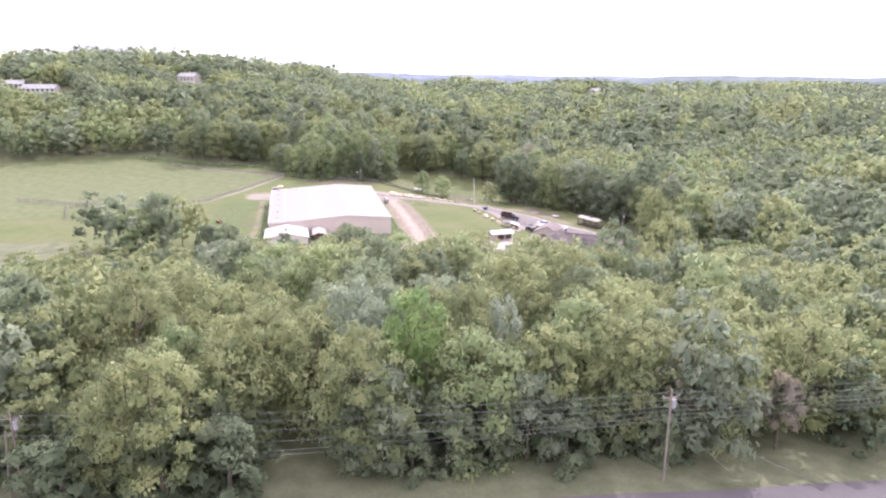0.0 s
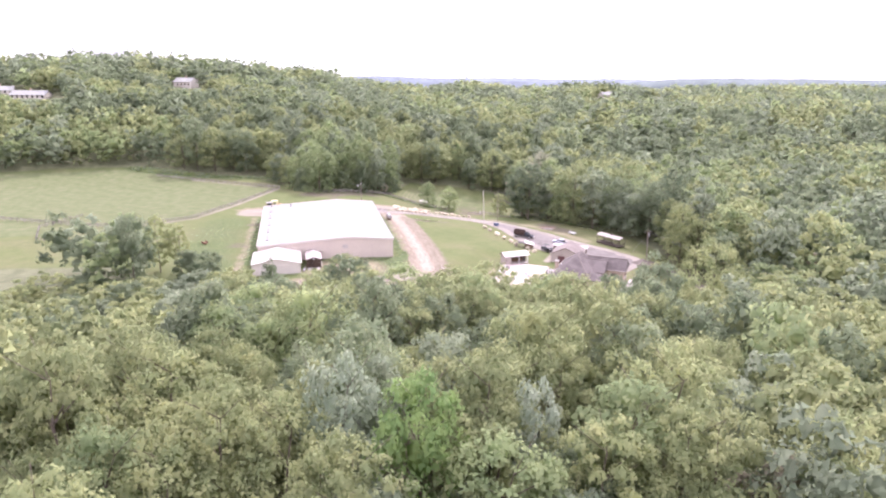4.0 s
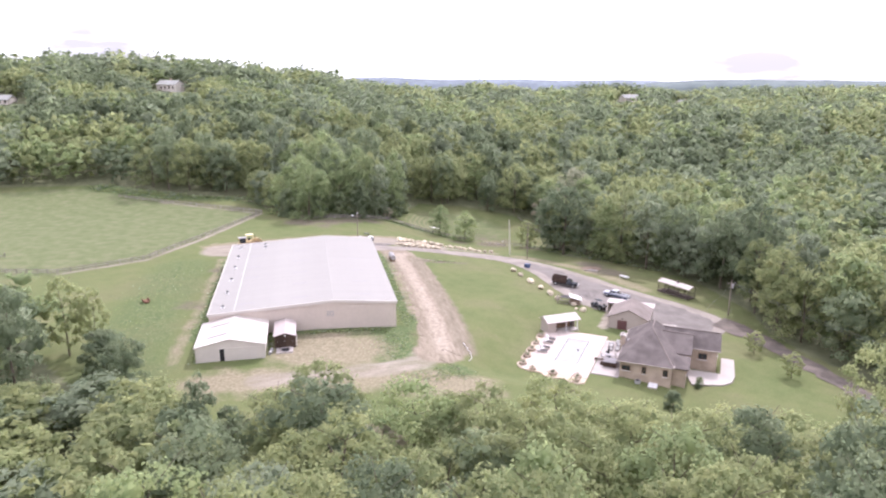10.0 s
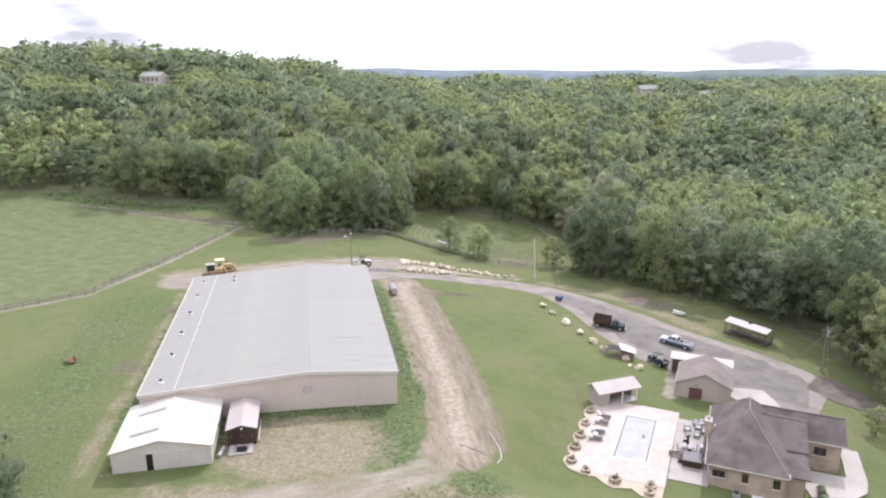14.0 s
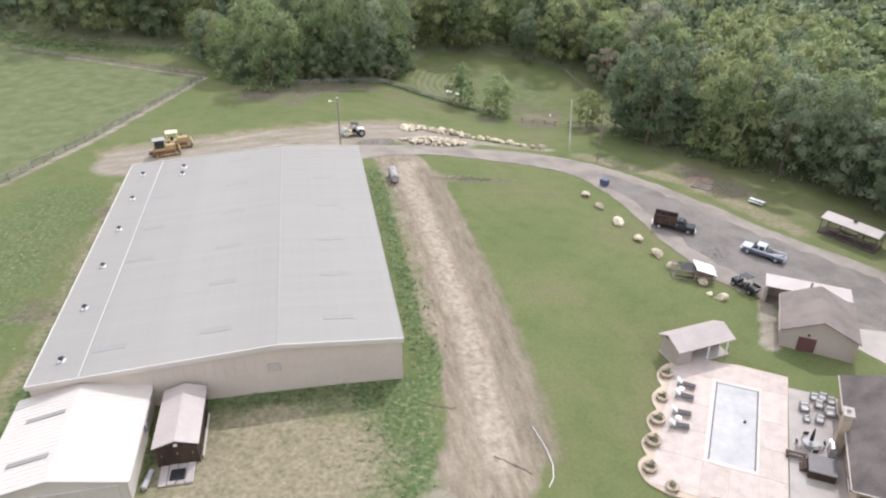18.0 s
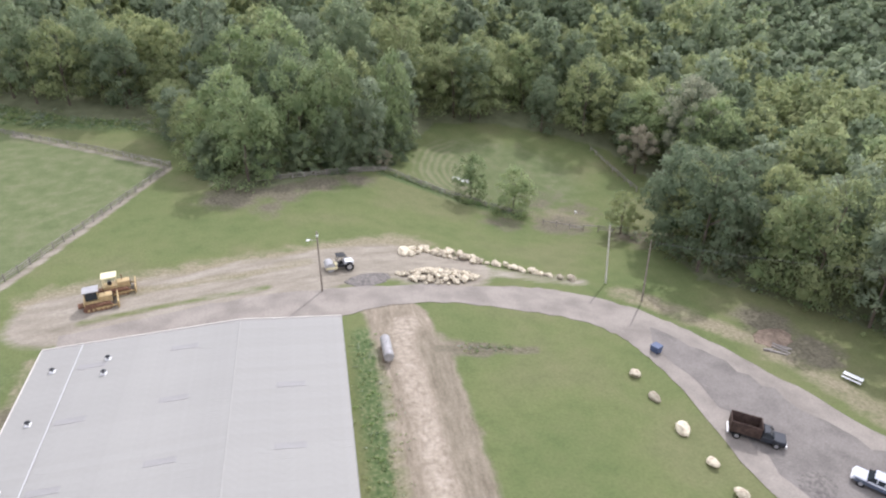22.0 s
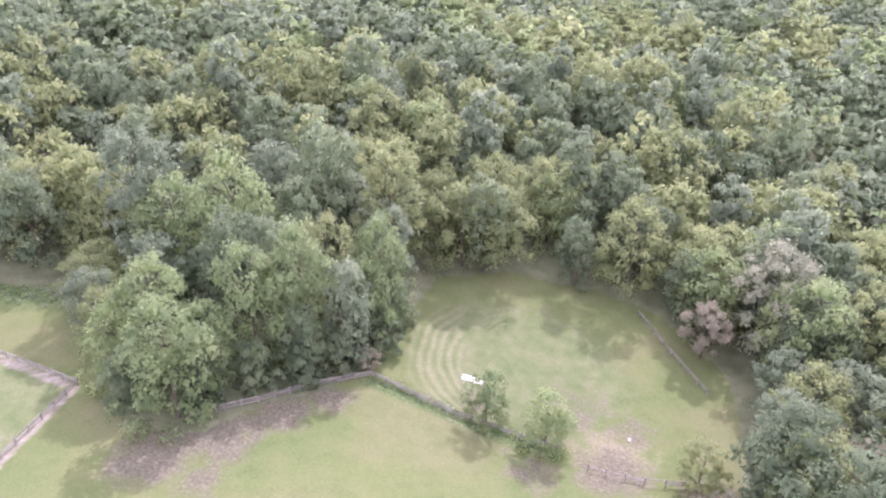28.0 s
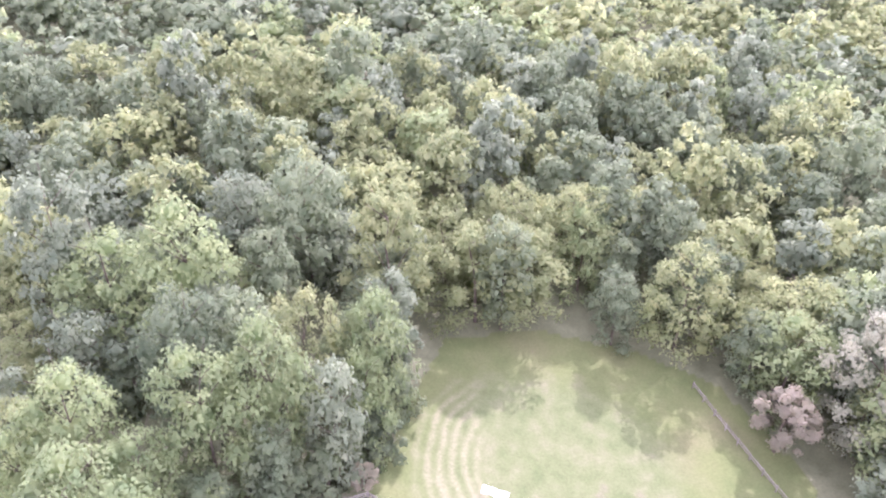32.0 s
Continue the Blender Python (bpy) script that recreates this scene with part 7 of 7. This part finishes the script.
for x in (-4.5, -1.5, 1.5, 4.4):
    for y in (-1.85, 1.75):
        part("post", box(x, x + 0.12, y, y + 0.12, 0.3, 2.8), WOOD_DIM, t)
for y in (-1.85, 1.8):
    part("rail", box(-4.5, 4.5, y, y + 0.06, 1.1, 1.2), WOOD_DIM, t)
    for k in range(30):
        part("baluster", box(-4.4 + k * 0.3, -4.35 + k * 0.3, y + 0.01, y + 0.05, 0.35, 1.1), WOOD_DIM, t)
part("table", box(-2.5, 1.0, -0.5, 0.5, 1.0, 1.08), WOOD_GREY, t)
part("ramp", box(-0.6, 0.6, -3.2, -1.9, -0.2, 0.0), WOOD_GREY, t)
t = thing("picnic_table", on_ground(65.4, 41.2, -54), "white painted picnic table on the verge", "picnic table")
part("tabletop", box(-1.2, 1.2, -0.38, 0.38, 0.7, 0.76), WHITE_PAINT, t)
for y in (-0.75, 0.6):
    part("bench", box(-1.2, 1.2, y, y + 0.28, 0.42, 0.47), WHITE_PAINT, t)
for x in (-0.9, 0.9):
    part("leg", box(x - 0.04, x + 0.04, -0.7, 0.7, 0.38, 0.44), WOOD_GREY, t)
    part("leg", box(x - 0.04, x + 0.04, -0.06, 0.06, -0.1, 0.7), WOOD_GREY, t)
rr = random.Random(9)
for k in range(7):
    p = thing("log", on_ground(59.4 + rr.uniform(-1.5, 2.5), 48.6 + rr.uniform(-1.0, 1.2), rr.uniform(-60, 0)), "grey fallen log dumped beside the woods", "log", "dumped logs")
    L = rr.uniform(1.2, 2.8)
    part("trunk", tube((-L / 2, 0, 0.14), (L / 2, 0, 0.16), 0.14, 0.11, 8), WOOD_GREY, p)
t = thing("chicken_coop", on_ground(41.2, 18.2, -18) @ Matrix.Diagonal((1.2, 1.25, 1.0, 1)), "wooden chicken coop with wire run and white lid", "coop")
for x in (-2.2, 0.0, 2.1):
    for y in (-1.0, 0.95):
        part("post", box(x, x + 0.08, y, y + 0.08, -0.2, 1.35 if x < 1 else 1.6), WOOD_GREY, t)
for z in (0.1, 0.7, 1.3):
    part("rail", box(-2.2, 2.1, -1.0, -0.95, z, z + 0.07), WOOD_GREY, t)
    part("rail", box(-2.2, 2.1, 0.98, 1.03, z, z + 0.07), WOOD_GREY, t)
    part("rail", box(-2.2, -2.15, -0.95, 0.98, z, z + 0.07), WOOD_GREY, t)
part("box", box(0.2, 2.0, -0.9, 0.9, 0.15, 1.2), WOOD_BROWN, t)
part("net_cover", box(-1.6, 0.02, -0.93, 0.96, 1.385, 1.4), material("dark_netting", (0.08, 0.075, 0.07), 0.9, 0.2, 0.4, 9.0, 0.3), t, "dark netting over the run")
part("lid", box(0.0, 2.3, -1.15, 1.15, 0, 0.07, m=Matrix.Translation((0, 0, 1.75)) @ Matrix.Rotation(radians(12), 4, "Y")), WHITE_PAINT, t, "white sheet lid")
t = thing("feed_trough", on_ground(-49.5, 24.0, 25), "old dark metal trough lying in the meadow", "trough")
part("trough", prism([(-0.5, 0.25), (0.5, 0.25), (0.7, 0.75), (0.6, 0.75), (0.42, 0.35), (-0.42, 0.35), (-0.6, 0.75), (-0.7, 0.75)], -1.0, 1.0), RUST, t)
for y in (-0.8, 0.7):
    part("leg", box(-0.45, 0.45, y, y + 0.1, -0.1, 0.27), RUST, t)
# pale colour covers a white thing and the sky mirrored in a puddle
t = thing("hay_sheet", on_ground(29.2, 120.2, -25) @ Matrix.Diagonal((0.95, 1.2, 0.3, 1)), "flat crumpled white sheet, partly painting a puddle's sky reflection", "sheet")
bm = bmesh.new()
bmesh.ops.create_grid(bm, x_segments=10, y_segments=4, size=1)
for v in bm.verts:
    v.co = Vector((v.co.x * 1.9, v.co.y * 0.55 + 0.2 * noise.noise(v.co * 2), 0.16 + 0.14 * noise.noise(v.co * 5)))
bmesh.ops.solidify(bm, geom=bm.faces[:], thickness=0.15)
part("sheet", bm, CUSHION, t)
t = thing("bucket", on_ground(50.3, 104.5, 0), "white plastic bucket standing in the pasture", "bucket")
part("pail", tube((0, 0, 0), (0, 0, 0.42), 0.17, 0.22, 12), WHITE_PAINT, t)
part("handle", tube((-0.2, 0, 0.42), (0.2, 0, 0.42), 0.015, sides=6), STEEL, t)


# ---- houses on the hills ----
SHINGLE = material("pale_shingle", (0.33, 0.33, 0.30), 0.9, 0.1, 2.0, 3.0, 0.1)


def hill_house(x, y, z, w, d, h, yaw, label):
    t = thing("hill_house", pose(x, y, z, 0, 0, yaw), label, "house")
    part("wall", gable_walls(-d / 2, d / 2, -w / 2, w / 2, -6, h, h + d * 0.25), SHED_WALL, t)
    part("roof", gable_roof(-d / 2, d / 2, -w / 2, w / 2, h, h + d * 0.25, None, 0.5, 0.25), SHINGLE, t, "grey shingle roof")
    for k in range(int(w / 3)):
        window_in(t, -d / 2, -w / 2 + 1.5 + k * 3, h * 0.6, 1.2, 1.4, "-x")
    part("chimney", box(d * 0.1, d * 0.1 + 1, 0, 1, h, h + d * 0.25 + 1.5), BRICK, t)


hill_house(-97, 363, 31.2, 14, 9, 4.6, 60, "pale two-storey house among hilltop trees")
hill_house(-180, 308, 27.0, 21, 9, 2.6, 80, "long pale house on the wooded hill")
hill_house(-203, 328, 29.0, 14, 9, 2.6, 100, "pale house beside others on the hill")
hill_house(312, 560, 12.6, 22, 12, 3.2, 100, "pale roofed house on the far wooded ridge")
hill_house(374, 560, 7.5, 20, 11, 2.6, 95, "long pale shed on the far wooded ridge")

# ---- hose left on the graded ground ----
t = thing("hose", pose(0, 0, 0), "long pale hose lying curved on the bare ground", "hose")
bm = bmesh.new()
line = [(10.4, -14.6), (11.2, -13.4), (11.6, -12.0), (11.5, -10.6), (11.2, -9.2), (10.9, -8.0)]
for (ax, ay), (bx, by) in zip(line, line[1:]):
    tube_into(bm, (ax, ay, gz(ax, ay) + 0.06), (bx, by, gz(bx, by) + 0.06), 0.05, sides=6)
part("tubing", bm, CUSHION, t)


# ---- gullies washed into the bare ground ----
GULLY = material("damp_soil", (0.17, 0.14, 0.105), 0.95, 0.2, 0.8, 9.0, 0.5)


def gully(points, width, seed):
    rr = random.Random(seed)
    bm = bmesh.new()
    prev = None
    for (ax, ay), (bx, by) in zip(points, points[1:]):
        n = max(2, int(math.hypot(bx - ax, by - ay) / 0.35))
        for k in range(n):
            u = k / n
            x, y = ax + (bx - ax) * u + rr.uniform(-0.13, 0.13), ay + (by - ay) * u + rr.uniform(-0.13, 0.13)
            w = width * rr.uniform(0.35, 1.0)
            nx, ny = -(by - ay), bx - ax
            L = math.hypot(nx, ny)
            row = [bm.verts.new((x + nx / L * o * w, y + ny / L * o * w, gz(x, y) + z)) for o, z in ((-1, 0.035), (0, 0.012), (1, 0.035))]
            if prev:
                for i in range(2):
                    bm.faces.new((prev[i], prev[i + 1], row[i + 1], row[i]))
            prev = row
    bmesh.ops.recalc_face_normals(bm, faces=bm.faces[:])
    ob = link_mesh("gully", bm, GULLY)
    return tagged(ob, "dark narrow gully washed into the bare ground", "gully", kind="structure")


gully([(6.4, -11.4), (8.0, -12.6), (9.6, -13.6)], 0.09, 1)
gully([(5.0, -15.6), (6.2, -17.6), (7.8, -20.6)], 0.1, 2)
gully([(1.2, -3.6), (2.8, -4.6), (4.6, -4.9)], 0.12, 3)
